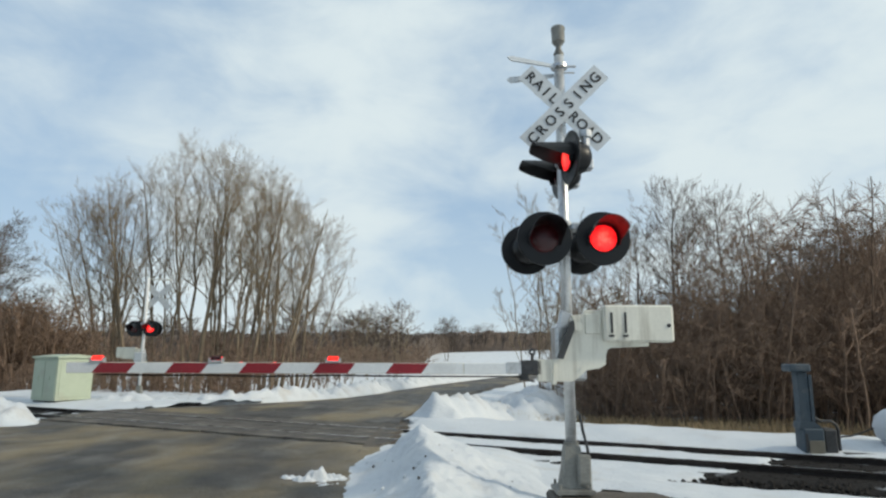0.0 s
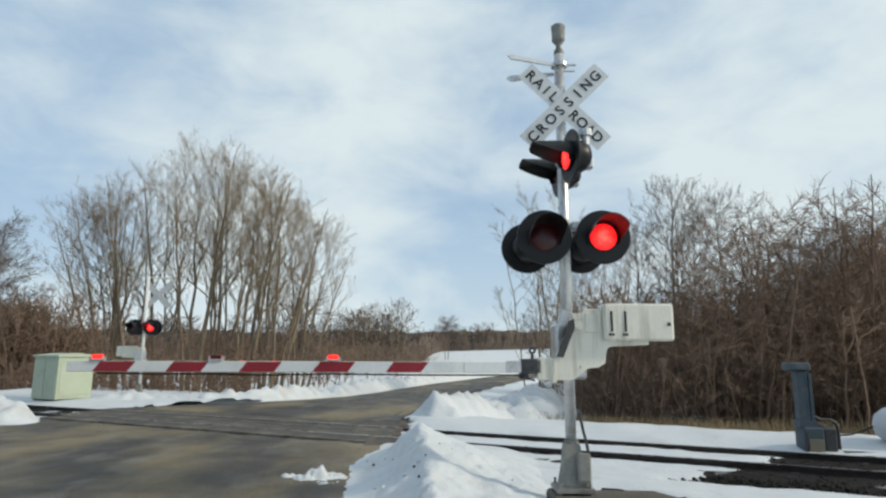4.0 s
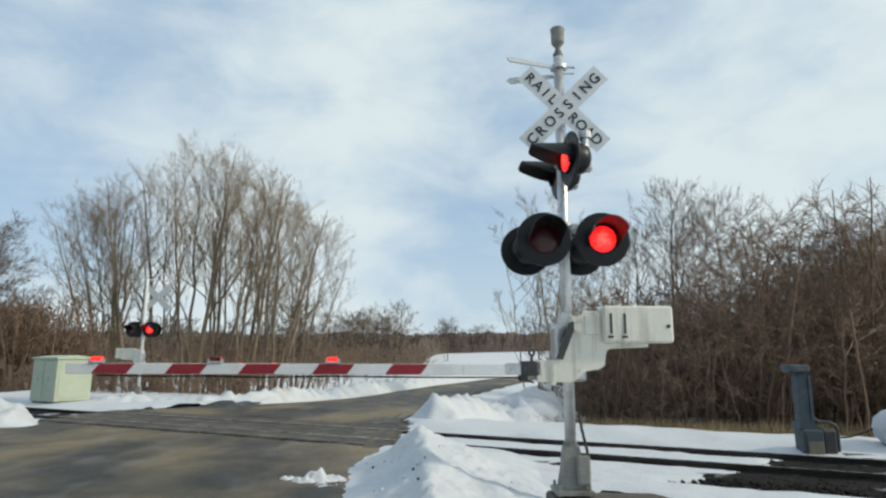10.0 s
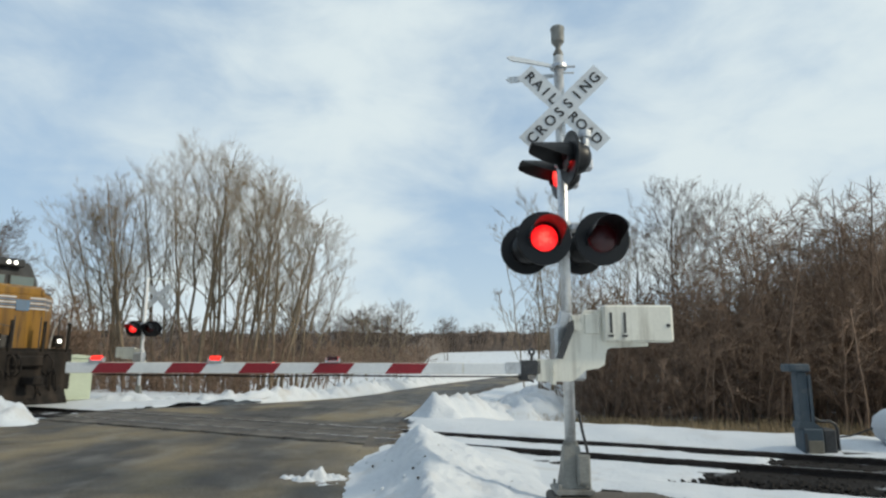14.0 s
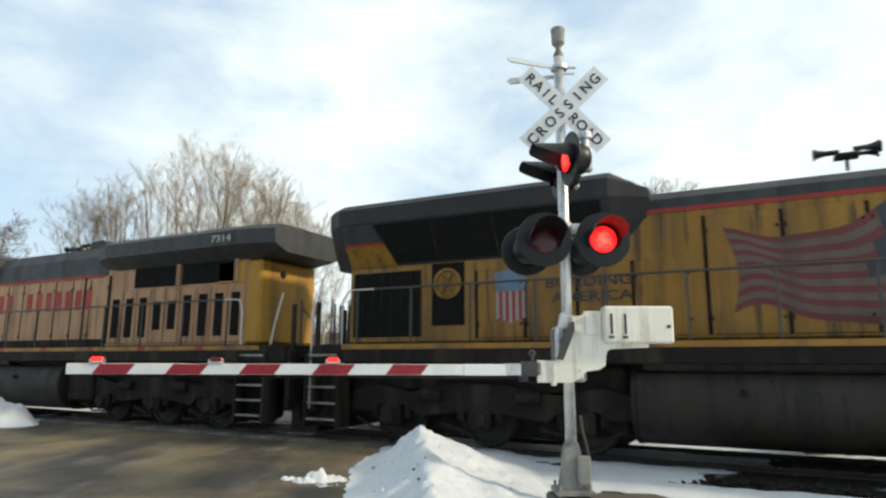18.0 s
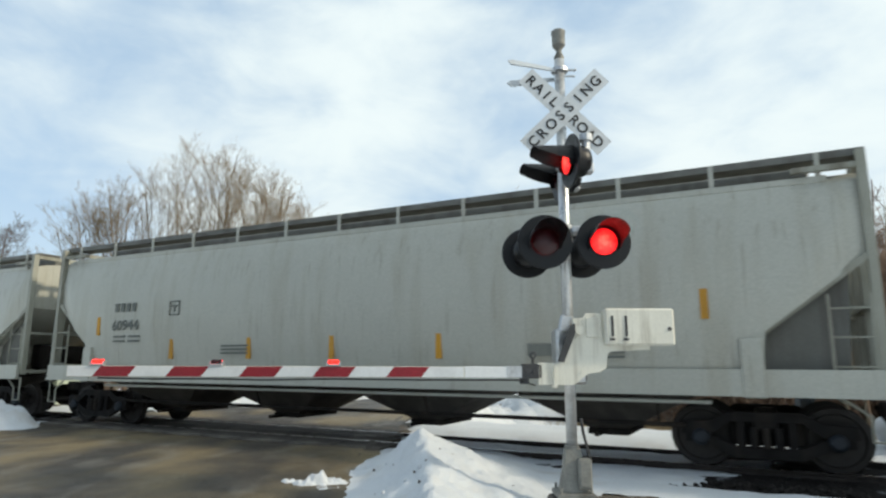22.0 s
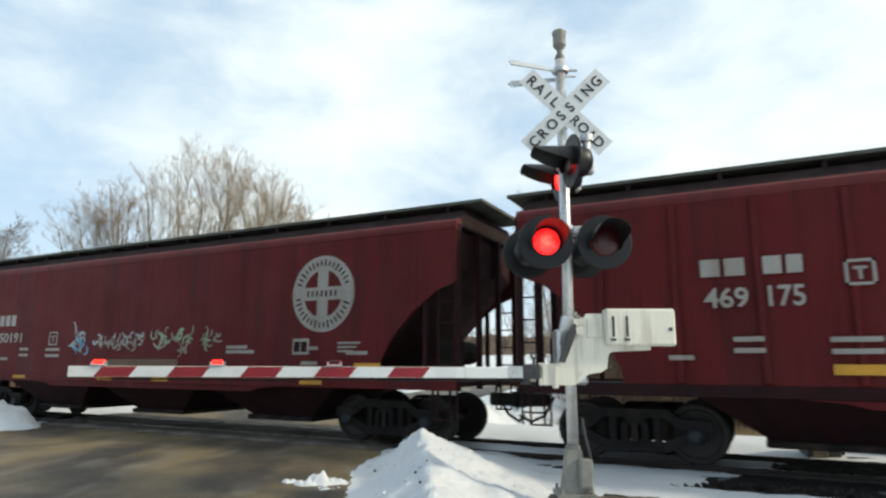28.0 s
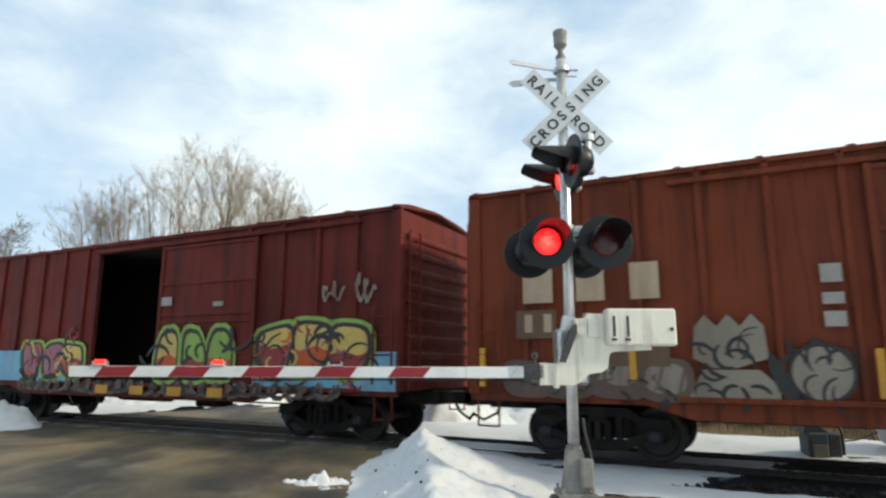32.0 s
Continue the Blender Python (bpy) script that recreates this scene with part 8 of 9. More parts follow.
        prism(bm, [(-h + 4.62, 1.75), (-h + 4.8, 1.5), (-h + 4.95, 1.1), (-h + 5.1, 0.98), (-h + 4.9, 0.98), (-h + 4.72, 1.15), (-h + 4.6, 1.5)], "y", yy - 0.009, yy)
        part("graffiti_stroke", bm, PAINT_BLACK, s)["kind"] = "stuff"
        scribble(s, -h + 0.8, -h + 3.4, 1.02, 1.6, yy - 0.018, PAINT_GREYISH, 44, 7, 0.035)
    else:
        part("graffiti_ground", box2(B(), -h + 0.3, gap0 - 0.3, yy - 0.002, yy + 0.002, 1.05, 1.85), PAINT_SKY, s)
        part("graffiti_ground", box2(B(), 3.6, h - 0.02, yy - 0.002, yy + 0.002, 1.02, 1.75), PAINT_SKY, s)
        blocks(s, 1.15, 3.55, 1.05, 2.42, -1.668, [PAINT_CREAM, PAINT_CREAM, PAINT_GREEN], [PAINT_BLACK, PAINT_ORANGE, PAINT_RED], PAINT_GREEN, PAINT_BLACK, 51, 3, 3)
        blocks(s, 4.15, 7.15, 1.2, 2.6, yy, [PAINT_CREAM, PAINT_CREAM], [PAINT_ORANGE, PAINT_RED, PAINT_ORANGE], PAINT_GREEN, PAINT_BLACK, 52, 3, 4)
        rng = random.Random(59)
        bm = B()
        for k in range(60):
            px = rng.choice((rng.uniform(-4.2, gap0 - 0.4), rng.uniform(4.3, 7.1)))
            curl(bm, rng, px, rng.uniform(1.1, 2.2), rng.uniform(0.2, 0.5), rng.uniform(0.015, 0.04), yy - 0.019 - 0.00005 * k, yy, k % 5)
        part("graffiti_stroke", bm, [PAINT_RED, PAINT_PINK, PAINT_BLACK, PAINT_CREAM, PAINT_ORANGE], s, "smaller spray strokes in red, pink and cream")["kind"] = "stuff"
        blocks(s, -4.3, gap0 - 0.15, 1.05, 2.2, yy, [PAINT_PINK, PAINT_CREAM], [PAINT_PINK, PAINT_RED, PAINT_BLACK], PAINT_GREEN, PAINT_BLACK, 53, 3, 3)
        scribble(s, -4.2, 6.4, 0.80, 1.12, -1.672, PAINT_GREYISH, 56, 26, 0.09)
        scribble(s, -4.2, 6.4, 0.80, 1.10, -1.676, PAINT_BLACK, 58, 20, 0.05)
        scribble(s, 5.9, 6.35, 2.75, 3.15, yy, PAINT_SILVER, 55, 2, 0.05)
        scribble(s, 6.7, 7.1, 2.72, 3.3, yy, PAINT_SILVER, 57, 2, 0.06)
        bars(s, -0.9, 4.2, 0.80, 1.0, -1.69, 4, REFLECT_YELLOW, 0.36, "yellow_stencil")
        part("data_panel", box2(B(), 1.2, 1.55, -1.666, -1.655, 2.85, 3.05), DATA_WHITE, s)
        part("data_panel", box2(B(), 2.9, 3.2, -1.666, -1.655, 2.78, 2.88), DATA_WHITE, s)
    TRAIN.append((s, c))


lead_locomotive(70.75)
trailing_locomotive(47.7)
grey_hopper(16.95, 35.25, "60944", False, "clean grey covered hopper with rounded sides and yellow reflectors")
grey_hopper(-2.70, 15.55, "60940", True, "grey covered hopper with black and blue graffiti tags")
red_hopper(-20.6, -4.0, "469175", True, "dark maroon ribbed covered hopper with white lettering")
red_hopper(-38.5, -21.8, "450191", False, "maroon covered hopper with round emblem and pale tags")
boxcar(-55.3, -40.05, RUST, False, "rusty red-brown boxcar with closed door and silver graffiti")
boxcar(-72.2, -56.82, RUST_RED, True, "dark red boxcar with open door and bright graffiti")

# ---------------------------------------------------------------- bare winter trees
BARK = material("bark", (0.26, 0.205, 0.14), 0.9, second=(0.15, 0.12, 0.085), scale=3, grain=30, grain_amount=0.3, bump=0.4, bump_scale=20, random_shade=0.15)
TWIG = material("pale_twigs", (0.27, 0.21, 0.14), 0.9, second=(0.20, 0.155, 0.105), scale=1.0, grain=10, grain_amount=0.15, bump=0.0, per_island=0.25)
DARK_BARK = material("dark_bark", (0.135, 0.105, 0.082), 0.9, second=(0.09, 0.07, 0.056), scale=3, grain=30, grain_amount=0.3, bump=0.3, bump_scale=20, random_shade=0.2)
BRUSH = material("brown_brush", (0.205, 0.14, 0.098), 0.9, second=(0.135, 0.092, 0.067), scale=0.35, grain=6, grain_amount=0.2, bump=0.0, per_island=0.45)
GRASS = material("dry_grass", (0.34, 0.26, 0.15), 0.9, second=(0.24, 0.18, 0.10), scale=0.8, grain=10, grain_amount=0.2, bump=0.0, per_island=0.35)
LITTER = material("leaf_litter", (0.10, 0.072, 0.05), 0.95, second=(0.06, 0.045, 0.033), scale=0.8, grain=18, grain_amount=0.35, bump=0.8, bump_scale=9,
                  dirt=(0.6, 0.63, 0.67, 0.8), dirt_scale=0.5, dirt_from=0.60, dirt_to=0.68)
FAR_WOOD = material("far_woods", (0.105, 0.078, 0.06), 0.95, second=(0.07, 0.053, 0.043), scale=0.05, amount=0.8, grain=0.5, grain_amount=0.3, bump=0.0, per_island=0.3)


class Tubes:
    """Collects tapered branches as one mesh."""

    def __init__(self):
        self.v, self.f, self.t = [], [], []

    def add(self, pts, radii, n):
        base = len(self.v)
        for i, (p, r) in enumerate(zip(pts, radii)):
            d = (pts[min(i + 1, len(pts) - 1)] - pts[max(i - 1, 0)]).normalized()
            a = d.orthogonal().normalized()
            b = d.cross(a)
            for k in range(n):
                w = 2 * math.pi * k / n
                self.v.append(p + (a * math.cos(w) + b * math.sin(w)) * r)
        for i in range(len(pts) - 1):
            for k in range(n):
                q = base + i * n
                self.f.append((q + k, q + (k + 1) % n, q + n + (k + 1) % n, q + n + k))

    def needle(self, a, b, r):
        """A fine shoot that runs out to a point."""
        d = (b - a).normalized()
        u = d.orthogonal().normalized()
        w = d.cross(u)
        k = len(self.v)
        self.v += [a + u * r, a - u * (r * 0.5) + w * (r * 0.87), a - u * (r * 0.5) - w * (r * 0.87), b]
        self.t += [(k, k + 1, k + 3), (k + 1, k + 2, k + 3), (k + 2, k, k + 3)]

    def arrays(self):
        return np.array([tuple(p) for p in self.v], dtype=np.float32), np.array(self.f, dtype=np.int32).reshape(-1, 4), np.array(self.t, dtype=np.int32).reshape(-1, 3)

    def mesh(self, name, mat):
        v, f, t = self.arrays()
        return quads_mesh(name, v, f, t, mat)


def quads_mesh(name, v, f, t, mat):
    me = bpy.data.meshes.new(name)
    me.vertices.add(len(v))
    me.vertices.foreach_set("co", np.ascontiguousarray(v, dtype=np.float32).ravel())
    me.loops.add(f.size + t.size)
    me.loops.foreach_set("vertex_index", np.concatenate([f.ravel(), t.ravel()]).astype(np.int32))
    me.polygons.add(len(f) + len(t))
    me.polygons.foreach_set("loop_start", np.concatenate([np.arange(0, f.size, 4), f.size + np.arange(0, t.size, 3)]).astype(np.int32))
    me.materials.append(mat)
    me.update(calc_edges=True)
    me.validate()
    return me


def limb_path(rng, base, target, bow, segs, wobble):
    """A limb that rises first and then swings out to its target."""
    pts = []
    for i in range(segs + 1):
        s = i / segs
        k = s ** bow
        p = Vector((base.x + (target.x - base.x) * k, base.y + (target.y - base.y) * k, base.z + (target.z - base.z) * s))
        if 0 < i < segs:
            p += Vector((rng.uniform(-1, 1), rng.uniform(-1, 1), rng.uniform(-0.5, 0.5))) * wobble
        pts.append(p)
    return pts


def sprays(rng, out, pts, radius, count, length, angle, pull, lo, hi, deeper, least, coarse=False):
    """Side shoots along a limb, and shoots on those."""
    segs = len(pts) - 1
    for k in range(count):
        s = lo + (hi - lo) * (k + rng.random()) / count
        i = min(int(s * segs), segs - 1)
        q = pts[i].lerp(pts[i + 1], s * segs - i)
        axis = (pts[i + 1] - pts[i]).normalized()
        side = axis.orthogonal().normalized()
        side.rotate(Matrix.Rotation(rng.uniform(0, 2 * math.pi), 3, axis))
        a = angle * rng.uniform(0.6, 1.3)
        d = (axis * math.cos(a) + side * math.sin(a) + Vector((0, 0, pull))).normalized()
        ln = length * rng.uniform(0.55, 1.15) * (1.15 - 0.45 * s)
        bend = q + d * ln * 0.5
        d2 = (d + Vector((rng.uniform(-0.25, 0.25), rng.uniform(-0.25, 0.25), pull * 0.9))).normalized()
        tip = bend + d2 * ln * 0.5
        r = max(least, radius * (1 - 0.6 * s))
        if deeper:
            if coarse:
                out[0].add([q, tip], [r, least * 0.7], 3)
            else:
                out[0].add([q, bend, tip], [r, r * 0.7, least * 0.7], 3)
            n, ratio = deeper[0]
            sprays(rng, (out[1], out[1]), [q, bend, tip], r * 0.5, n, ln * ratio, angle * 1.05, pull, 0.15, 1.0, deeper[1:], least, coarse)
        else:
            out[0].needle(q, tip, least * (0.85 if coarse else 1.25))


def crown_shape(rng, wood, twig, h, w, limbs, shoots, deeper, thick, least, bow=0.8, low=(0.16, 0.9), stems=1, spread=0.25, widest=0.66, pull=0.22, shoot_length=0.2, angle=0.6, segs=5, sides=5, rise=0.22, coarse=False, lean=0.22):
    """One or more upright stems whose ascending limbs fill a rounded crown h high and w wide."""
    leaders = []
    for k in range(stems):
        a = 2.4 * k + rng.uniform(-0.4, 0.4)
        off = spread * (0.4 + 0.6 * rng.random()) if stems > 1 else 0.0
        lean_by = w * lean * rng.uniform(0.5, 1.15) if stems > 1 else w * 0.03
        foot = Vector((math.cos(a) * off, math.sin(a) * off, -0.04 * h))
        top = Vector((math.cos(a) * (off + lean_by), math.sin(a) * (off + lean_by), h * (0.97 if k == 0 else rng.uniform(0.78, 0.95))))
        pts = limb_path(rng, foot, top, 1.2, 8, 0.008 * h)
        r0 = thick * (1.0 if k == 0 else rng.uniform(0.6, 0.9))
        wood.add(pts, [r0 * (1 - 0.9 * i / 8) + least for i in range(9)], max(sides, 4))
        leaders.append((pts, r0))
    for k in range(limbs):
        pts, r0 = leaders[k % stems]
        s = low[0] + (low[1] - low[0]) * ((k + rng.random()) / limbs) ** 0.85
        i = min(int(s * 8), 7)
        base = pts[i].lerp(pts[i + 1], s * 8 - i)
        q = min(0.98, s + rise * rng.uniform(0.6, 1.3) * (1.15 - s * 0.6))
        full = math.sin(math.pi * min(1.0, max(0.0, (q / widest * 0.5 if q < widest else 0.5 + (q - widest) / (1.03 - widest) * 0.5)))) ** 0.6
        a = 2.4 * k + rng.uniform(-0.6, 0.6)
        rad = w / 2 * full * rng.uniform(0.6, 1.0)
        target = Vector((math.cos(a) * rad, math.sin(a) * rad, q * h))
        line = limb_path(rng, base, target, bow, segs, 0.007 * h)
        rl = r0 * (1 - 0.85 * s) * rng.uniform(0.35, 0.55)
        wood.add(line, [rl * (1 - 0.9 * n / segs) + least * 0.7 for n in range(segs + 1)], sides)
        sprays(rng, (wood if len(deeper) > 1 else twig, twig), line, rl * 0.35, shoots, h * shoot_length, angle, pull, 0.15, 1.0, deeper, least, coarse)
    for pts, r0 in leaders:
        sprays(rng, (wood if len(deeper) > 1 else twig, twig), pts, r0 * 0.2, shoots, h * shoot_length * 0.8, angle, pull, 0.45, 1.0, deeper, least, coarse)


def bare_tree(name, seed, label, mats, category="tree", **shape):
    rng = random.Random(seed)
    wood, twig = Tubes(), Tubes()
    crown_shape(rng, wood, twig, **shape)
    ob = tagged(new(name), label, category)
    t = new("trunk", wood.mesh("trunk", mats[0]))
    c = new("crown", twig.mesh("crown", mats[1]))
    t.parent = c.parent = ob
    t["label"], c["label"] = "trunk and bare limbs", "crown of fine bare twigs"
    return ob


def drop(ob, x, y, turn, scale=1.0, over=0.0):
    """Stands a tree on the ground, leaning a little."""
    axis = Vector((-math.sin(SKEW), math.cos(SKEW), 0))
    ob.matrix_basis = Matrix.Translation((x, y, ground_z(x, y))) @ Matrix.Rotation(radians(over), 4, axis) @ pose(0, 0, 0, 0, 0, turn) @ Matrix.Scale(scale, 4)
    return ob


def plant(ob, x, y, turn, scale=1.0, over=0.0):
    return drop(copy_thing(ob, pose(0, 0, 0)), x, y, turn, scale, over)


def row(lat, d):
    p = rp(lat, d)
    return p.x, p.y


# the big clump beyond the crossing: fanning stems, shorter towards its sides
PALE = "tall bare many-stemmed tree with pale upright twigs, standing in snow"
FINE = ((6, 0.62), (5, 0.62))
FAN = dict(deeper=FINE, least=0.0048, pull=0.22, angle=0.62, bow=0.9, rise=0.30, widest=0.74)
mid = bare_tree("tree", 11, PALE, (BARK, TWIG), h=18.7, w=9.4, limbs=34, shoots=7, thick=0.19, shoot_length=0.10, low=(0.28, 0.92), stems=4, spread=0.9, lean=0.2, **FAN)
mid_b = bare_tree("tree", 14, PALE, (BARK, TWIG), h=17.0, w=9.0, limbs=30, shoots=7, thick=0.17, shoot_length=0.105, low=(0.28, 0.92), stems=3, spread=0.9, lean=0.24, **FAN)
flank = bare_tree("tree", 12, "bare tree with a rounded crown of pale twigs", (BARK, TWIG), h=14.4, w=8.0, limbs=30, shoots=7, thick=0.15, shoot_length=0.11, low=(0.26, 0.92), stems=4, spread=0.7, lean=0.3, **FAN)
for ob in (mid, mid_b, flank):
    ob["group"] = "clump of bare trees"
drop(mid, *row(-18.6, 46.0), 20)
drop(mid_b, *row(-15.8, 47.0), 80, 1.03, 2)
drop(flank, *row(-12.2, 45.5), 30, 0.98, 3)
for src, lat, d, turn, s, over in ((mid_b, -21.0, 47.5, 200, 1.02, -3), (mid_b, -22.6, 46.0, 310, 0.92, -6), (flank, -23.8, 45.0, 120, 1.05, -8), (flank, -25.0, 47.0, 40, 1.0, -11), (mid, -17.4, 48.5, 150, 0.98, 1),
                                   (flank, -13.2, 47.5, 250, 1.04, 4), (flank, -11.0, 48.0, 300, 0.90, 7), (mid_b, -14.6, 45.0, 20, 0.93, 4)):
    plant(src, *row(lat, d), turn, s, over)
# tall trees over the thicket
tall = bare_tree("tree", 21, "slender dark bare tree rising above the thicket", (DARK_BARK, DARK_BARK), h=14.2, w=6.4, limbs=24, shoots=7, deeper=((5, 0.6), (5, 0.6)), thick=0.12, least=0.007, low=(0.42, 0.92), widest=0.78, pull=0.2, shoot_length=0.10, angle=0.6)
tall_b = bare_tree("tree", 22, "dark bare tree with spreading crown beside the woods", (DARK_BARK, DARK_BARK), h=11.0, w=8.0, limbs=28, shoots=6, deeper=((6, 0.62), (5, 0.62)), thick=0.11, least=0.008, low=(0.2, 0.9), widest=0.62, pull=0.1, shoot_length=0.11, angle=0.8, stems=2, spread=0.4)
thin_tree = bare_tree("tree", 23, "thin bare sapling at the edge of the woods", (BARK, BARK), h=10.4, w=5.2, limbs=22, shoots=7, deeper=((5, 0.6), (3, 0.6)), thick=0.05, least=0.006, low=(0.2, 0.9), stems=3, spread=0.7, widest=0.75, pull=0.2, shoot_length=0.07)
drop(tall, *row(14.2, 38), 0, 0.94)
drop(tall_b, *row(22.4, 34), 30, 0.84)
drop(thin_tree, *row(4.2, 28), 30, 0.98)
for lat, d, turn, s in ((17.3, 38, 200, 0.9), (15.6, 41, 310, 0.84), (12.6, 40, 100, 0.76)):
    plant(tall, *row(lat, d), turn, s)
for lat, d, turn, s in ((19.4, 33.5, 100, 0.72), (25.5, 35, 220, 0.86), (28.0, 33, 170, 0.84), (24.0, 30, 10, 0.75), (29.5, 37, 60, 0.92), (20.8, 30.0, 250, 0.68), (22.0, 37, 130, 0.88), (26.5, 31.5, 300, 0.78), (17.0, 29.5, 20, 0.58), (-29.6, 37, 10, 0.9), (-30.5, 41, 90, 1.08), (-28.0, 36, 200, 0.8), (-27.6, 41, 290, 0.66), (-33, 40, 30, 1.1), (-26.6, 33, 60, 0.82), (-28.6, 38, 160, 1.0), (-29.5, 35.5, 240, 0.95)):
    plant(tall_b, *row(lat, d), turn, s)
for lat, d, turn, s in ((6.0, 31, 140, 0.95), (5.2, 26, 200, 0.7), (9.0, 33, 40, 0.95), (-7.0, 60, 20, 0.75), (-4.5, 62, 100, 0.8), (-8.6, 58, 200, 0.66)):
    plant(thin_tree, *row(lat, d), turn, s)

for lat, d, turn, s in ((-17.8, 150, 20, 1.25), (-14.5, 156, 140, 1.05), (-20.5, 158, 250, 1.0), (1.0, 165, 60, 1.05), (-30, 120, 200, 1.1), (-25, 118, 80, 1.2), (-36, 125, 310, 1.1)):
    plant(tall_b, *row(lat, d), turn, s)
WOODS_TOP = [(0.12, 0.66), (0.3, 0.74), (0.42, 0.80), (0.5, 0.97), (0.8, 1.0)]


def grown(x, y):
    """The woods stand lower towards the road."""
    lat, d = track_frame(x, y)
    return table(WOODS_TOP, lat / d)[0] * (1.0 + 0.35 * nz(x, y, 4, 0.22)) if lat > 0 else 0.9


def thicket(name, seed, places, heights, mat, label, kinds=6, w=0.55, limbs=14, shoots=5, deeper=((9, 0.65),), least=0.0011, thick=0.006, widen=1.0):
    """Many bare shrubs grown together, one mesh."""
    rng = random.Random(seed)
    made = []
    for k in range(kinds):
        out = Tubes()
        crown_shape(rng, out, out, h=1.0, w=w, limbs=limbs, shoots=shoots, deeper=deeper, thick=thick, least=least, low=(0.12, 0.92), stems=2, spread=0.12, widest=0.6, pull=0.12, shoot_length=0.13, angle=0.8, segs=3, sides=3, coarse=True)
        made.append(out.arrays())
    vs, fs, ts, base = [], [], [], 0
    for x, y in places:
        v, f, t = made[rng.randrange(kinds)]
        h = rng.uniform(*heights) * grown(x, y)
        a = rng.uniform(0, 2 * math.pi)
        r = np.array([[math.cos(a), -math.sin(a), 0], [math.sin(a), math.cos(a), 0], [0, 0, 1]], dtype=np.float32)
        k = widen * rng.uniform(0.8, 1.2)
        vs.append((v * np.array([h * k, h * k, h], dtype=np.float32)) @ r.T + np.array([x, y, ground_z(x, y)], dtype=np.float32))
        fs.append(f + base)
        ts.append(t + base)
        base += len(v)
    ob = new(name, quads_mesh(name, np.concatenate(vs), np.concatenate(fs), np.concatenate(ts), mat))
    return tagged(ob, label, "thicket", kind="stuff")


rng = random.Random(5)


def scatter(n, lat, d, keep=lambda x, y: True):
    made = []
    while len(made) < n:
        p = rp(rng.uniform(*lat), rng.uniform(*d))
        if keep(p.x, p.y):
            made.append((p.x, p.y))
    return made


clear = lambda x, y: y > 8.5
wood_edge = lambda x, y: 9.6 + 0.8 * nz(x, y, 0, 0.3) < y and track_frame(x, y)[0] > 2.6 + 0.10 * track_frame(x, y)[1]
thicket("thicket", 1, scatter(150, (4, 34), (20, 36), wood_edge), (5.0, 8.4), BRUSH, "dense bare brown thicket along the track, with snow at its foot", w=0.75, limbs=16, shoots=6, deeper=((7, 0.75),), least=0.0014, thick=0.006)
thicket("thicket", 5, scatter(250, (4, 33), (20, 32), wood_edge), (1.6, 4.6), BRUSH, "low bare brown undergrowth along the track", w=0.9, limbs=10, shoots=5, deeper=((6, 0.8),), least=0.0032, thick=0.006, widen=1.3)
deep = lambda x, y: y > 17 and track_frame(x, y)[0] > 4.5 + 0.10 * track_frame(x, y)[1]
thicket("thicket", 7, scatter(150, (6, 52), (32, 52), deep), (5.0, 9.0), BRUSH, "deep bare woods behind the thicket", w=0.9, limbs=12, shoots=4, deeper=((5, 0.8),), least=0.0045, thick=0.008, widen=1.2)
belt = lambda x, y: y > 8.5 and track_frame(x, y)[0] < -0.12 * track_frame(x, y)[1] - 1.5
thicket("thicket", 2, scatter(90, (-50, -6), (40, 62), belt), (3.0, 5.6), BRUSH, "bare brown brush round the foot of the trees", w=0.8, limbs=12, shoots=4, deeper=((5, 0.75),), least=0.003, widen=1.3)
thicket("thicket", 3, scatter(80, (-40, -24), (32, 44), clear), (4.4, 7.0), BRUSH, "dark bare brush beside the track", w=0.8, limbs=12, shoots=4, deeper=((6, 0.75),), least=0.003, widen=1.2)
thicket("thicket", 4, scatter(80, (-30, 18), (70, 130), lambda x, y: track_frame(x, y)[0] < min(table(ROAD, track_frame(x, y)[1])[0] - 5, -0.025 * track_frame(x, y)[1])), (2.5, 5.0), BRUSH, "bare bushes along the far road bank", w=0.9, shoots=3, deeper=((4, 0.8),), least=0.005, widen=1.5)
foot = lambda x, y: 7.2 + nz(x, y, 0, 0.3) < y < 13 and track_frame(x, y)[0] < table(ROAD, track_frame(x, y)[1])[0] - 3.2
thicket("thicket", 6, scatter(150, (-36, -6), (24, 44), foot), (1.5, 2.9), BRUSH, "low brown brush and weeds standing in the snow", limbs=8, shoots=4, least=0.004, thick=0.007, widen=1.5)


def woods_floor(u, v):
    p = rp(3.0 + 0.11 * v + u * 60, v)
    y = max(p.y, 9.0 + 0.9 * nz(p.x, 0, 12, 0.4) + 0.4 * nz(p.x, 0, 14, 1.7))
    return p.x, y, ground_z(p.x, y) + 0.05


tagged(sheet("woods_floor", woods_floor, [i / 60 for i in range(61)], [16 + 0.9 * i for i in range(60)], LITTER), "brown leaf litter and patchy snow under the bare woods", "woods floor", kind="structure")


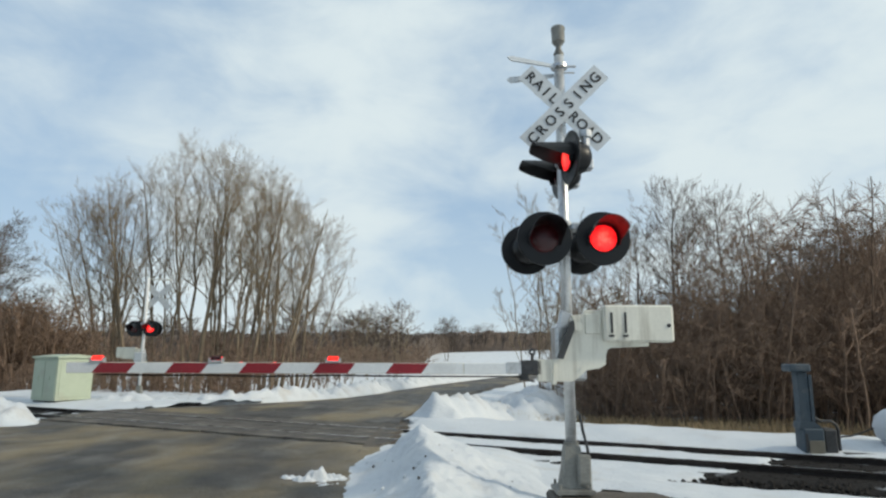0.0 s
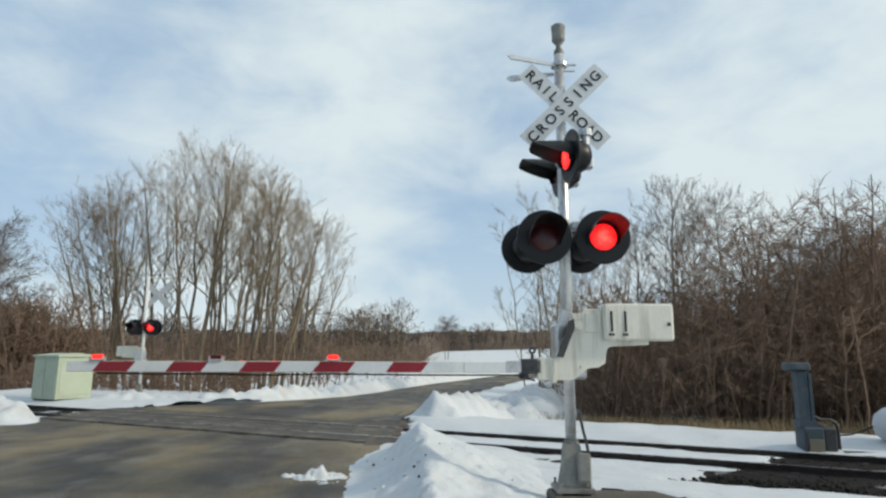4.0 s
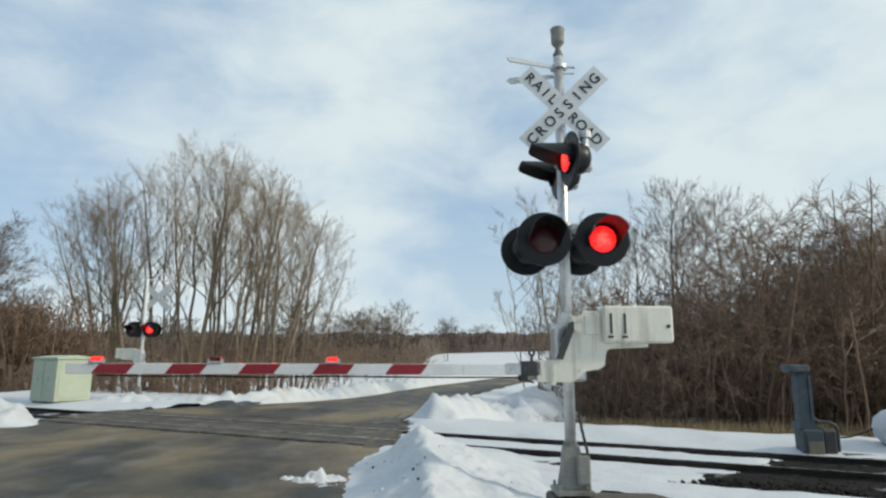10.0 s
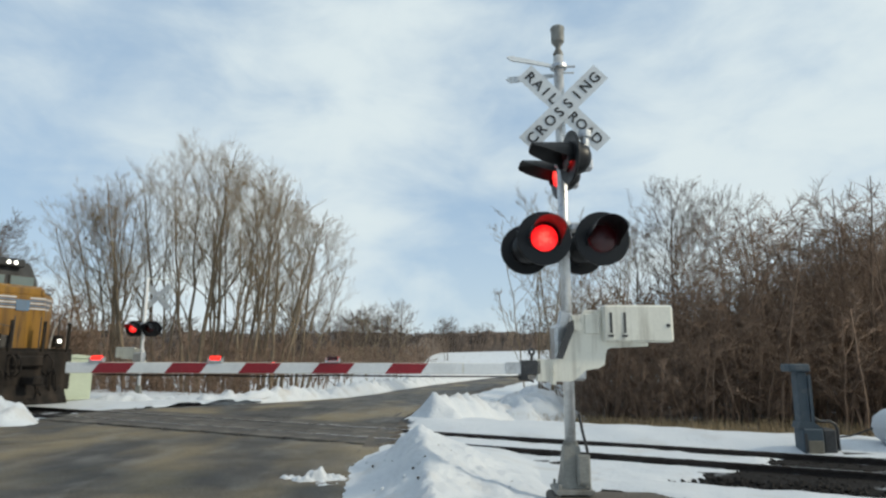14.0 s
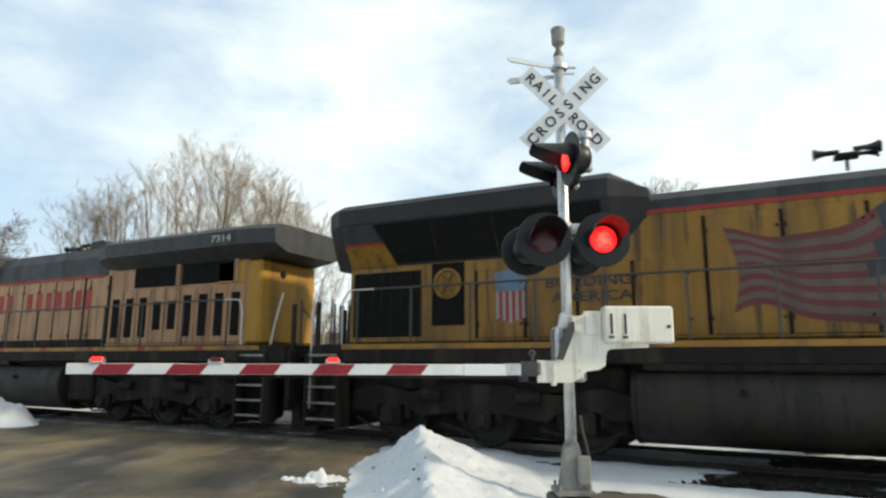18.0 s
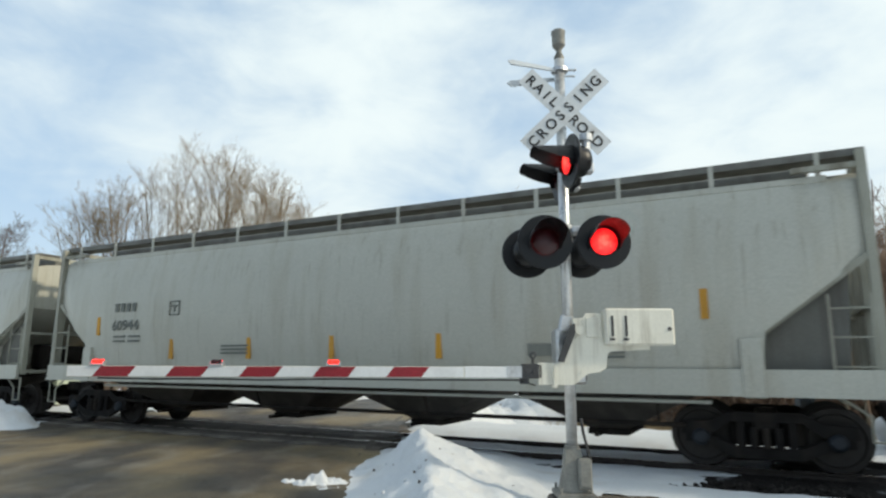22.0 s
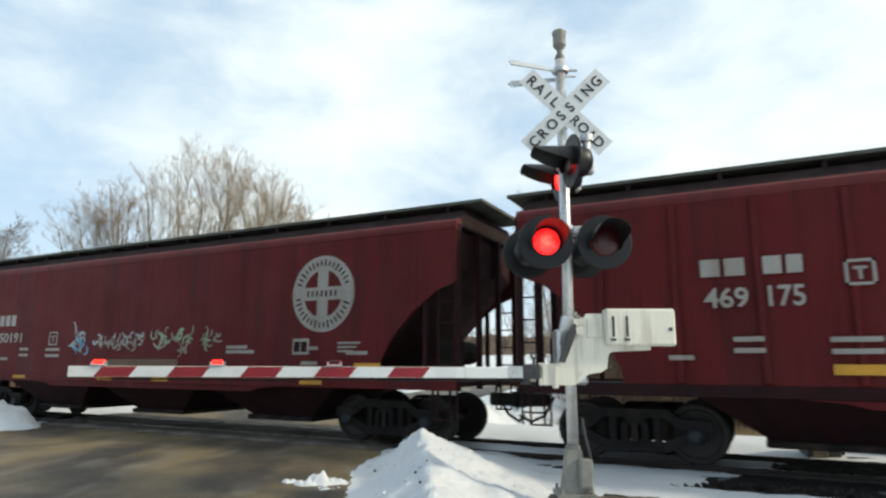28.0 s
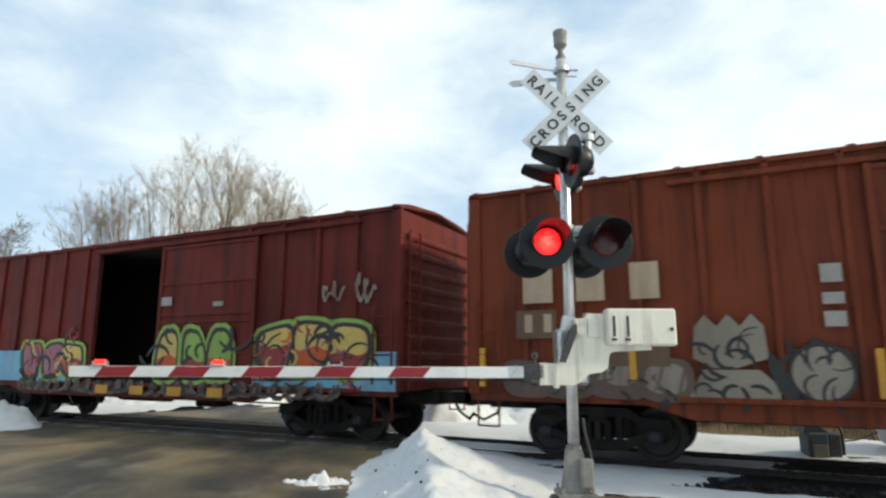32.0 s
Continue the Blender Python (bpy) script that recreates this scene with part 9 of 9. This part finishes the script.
def grass_strip():
    """Dry grass standing out of the snow at the foot of the thicket."""
    rng = random.Random(17)
    w = Tubes()
    n = 0
    while n < 5200:
        lat, d = rng.uniform(2, 30), rng.uniform(18, 34)
        p = rp(lat, d)
        if not (8.2 + nz(p.x, p.y, 0, 0.3) * 1.2 < p.y < 10.6):
            continue
        z = ground_z(p.x, p.y) - 0.05
        h = rng.uniform(0.25, 0.75)
        tip = Vector((p.x + rng.uniform(-0.25, 0.25), p.y + rng.uniform(-0.25, 0.25), z + h))
        w.add([Vector((p.x, p.y, z)), tip], [0.012, 0.003], 3)
        n += 1
    return tagged(new("dry_grass", w.mesh("dry_grass", GRASS)), "dry tan grass standing out of the snow", "grass", kind="stuff")


grass_strip()


def far_woods():
    """A wooded rise in the distance: a lumpy canopy with bare crowns standing out of it."""
    rng = random.Random(9)

    def canopy(u, v):
        ang = radians(-46 + 66 * u)
        r = 205 - 80 * smooth_step(0.5, -3.5, math.degrees(ang)) + 110 * v
        p = rp(r * math.sin(ang), r * math.cos(ang))
        lumps = 1.5 * nz(p.x, p.y, 2, 0.16) + 1.1 * nz(p.x, p.y, 4, 0.5) + 0.8 * nz(p.x, p.y, 6, 1.3)
        return (p.x, p.y, ground_z(p.x, p.y) - 0.8 + (6.2 + 1.6 * nz(p.x, p.y, 8, 0.03)) * smooth_step(0.0, 0.12, v) + lumps * min(1.0, v * 12))
    ob = sheet("far_woods", canopy, [i / 420 for i in range(421)], [0, 0.015, 0.03, 0.05, 0.075, 0.1, 0.13, 0.17, 0.22, 0.3, 0.4, 0.55, 0.75, 1.0], FAR_WOOD, smooth=False)
    tagged(ob, "distant brown leafless woods on a rise", "woods", kind="stuff")
    made = []
    for k in range(5):
        out = Tubes()
        crown_shape(rng, out, out, h=1.0, w=0.8, limbs=12, shoots=4, deeper=((3, 0.65),), thick=0.012, least=0.004, low=(0.3, 0.92), widest=0.65, pull=0.1, shoot_length=0.14, angle=0.85, segs=2, sides=3, coarse=True)
        made.append(out.arrays())
    vs, fs, ts, base = [], [], [], 0
    for k in range(130):
        r = rng.uniform(203, 250)
        ang = rng.uniform(-44, 18)
        r -= 80 * smooth_step(0.5, -3.5, ang)
        if k < 16:
            r, ang = rng.uniform(115, 150), rng.uniform(-14, -2)
        p = rp(r * math.sin(radians(ang)), r * math.cos(radians(ang)))
        h = rng.uniform(7.0, 11.5) * (1.3 if rng.random() < 0.08 else 1)
        v, f, t = made[rng.randrange(5)]
        wide = h * rng.uniform(0.8, 1.15)
        vs.append(v * np.array([wide, wide, h], dtype=np.float32) + np.array([p.x, p.y, ground_z(p.x, p.y) - 0.5], dtype=np.float32))
        fs.append(f + base)
        ts.append(t + base)
        base += len(v)
    ob = new("far_trees", quads_mesh("far_trees", np.concatenate(vs), np.concatenate(fs), np.concatenate(ts), FAR_WOOD))
    return tagged(ob, "distant bare trees at the foot of the rise", "trees", kind="stuff")


far_woods()


# ---------------------------------------------------------------- what moves
BEAT = 1.19      # seconds from flash to flash of one lamp


def motions():
    for ob, u in TRAIN:
        rows = []
        for t in TRAIN_TIMES:
            tt = (frame(t) - 1) / FPS
            rows.append((t, pose(u + SPEED * (tt - 26.0), 0, 0)))
        walk(ob, rows)
    # wheels roll while the train passes
    for w, r, x in WHEELS:
        rows = [(0, pose(x, 0, r))]
        t, turn = 12.0, 0.0
        while t < 32.0:
            rows.append((t, pose(x, 0, r, 0, turn, 0)))
            t += 2 / FPS
            turn += math.degrees(SPEED / r * 2 / FPS)
        rows.append((32.0, pose(x, 0, r, 0, turn, 0)))
        walk(w, rows)
    # the lamps turn their lit side out by halves of the beat; beat 1 is lit first
    for lens, beat, axis in FLASHERS:
        base = lens.matrix_basis.copy()

        def shown(angle):
            return base @ (pose(0, 0, 0, 0, 0, angle) if axis == "z" else pose(0, 0, 0, angle, 0, 0))
        lit = beat == 1
        rows = [(0, shown(0 if lit else 178))]
        k = 1
        while True:
            t = BEAT / 2 * k
            if t > 31.9:
                break
            whole = round(t)
            if abs(t - whole) < 0.05:       # a quick turn on one side of the whole second
                t = whole - 0.06 if t < whole else whole + 0.05
            steps_of = (0, 89, 178) if lit else (178, 89, 0)
            for i, angle in enumerate(steps_of):
                rows.append((t + (i - 1) / FPS, shown(angle)))
            lit = not lit
            k += 1
        rows.append((32.0, shown(0 if lit else 178)))
        walk(lens, rows)


motions()
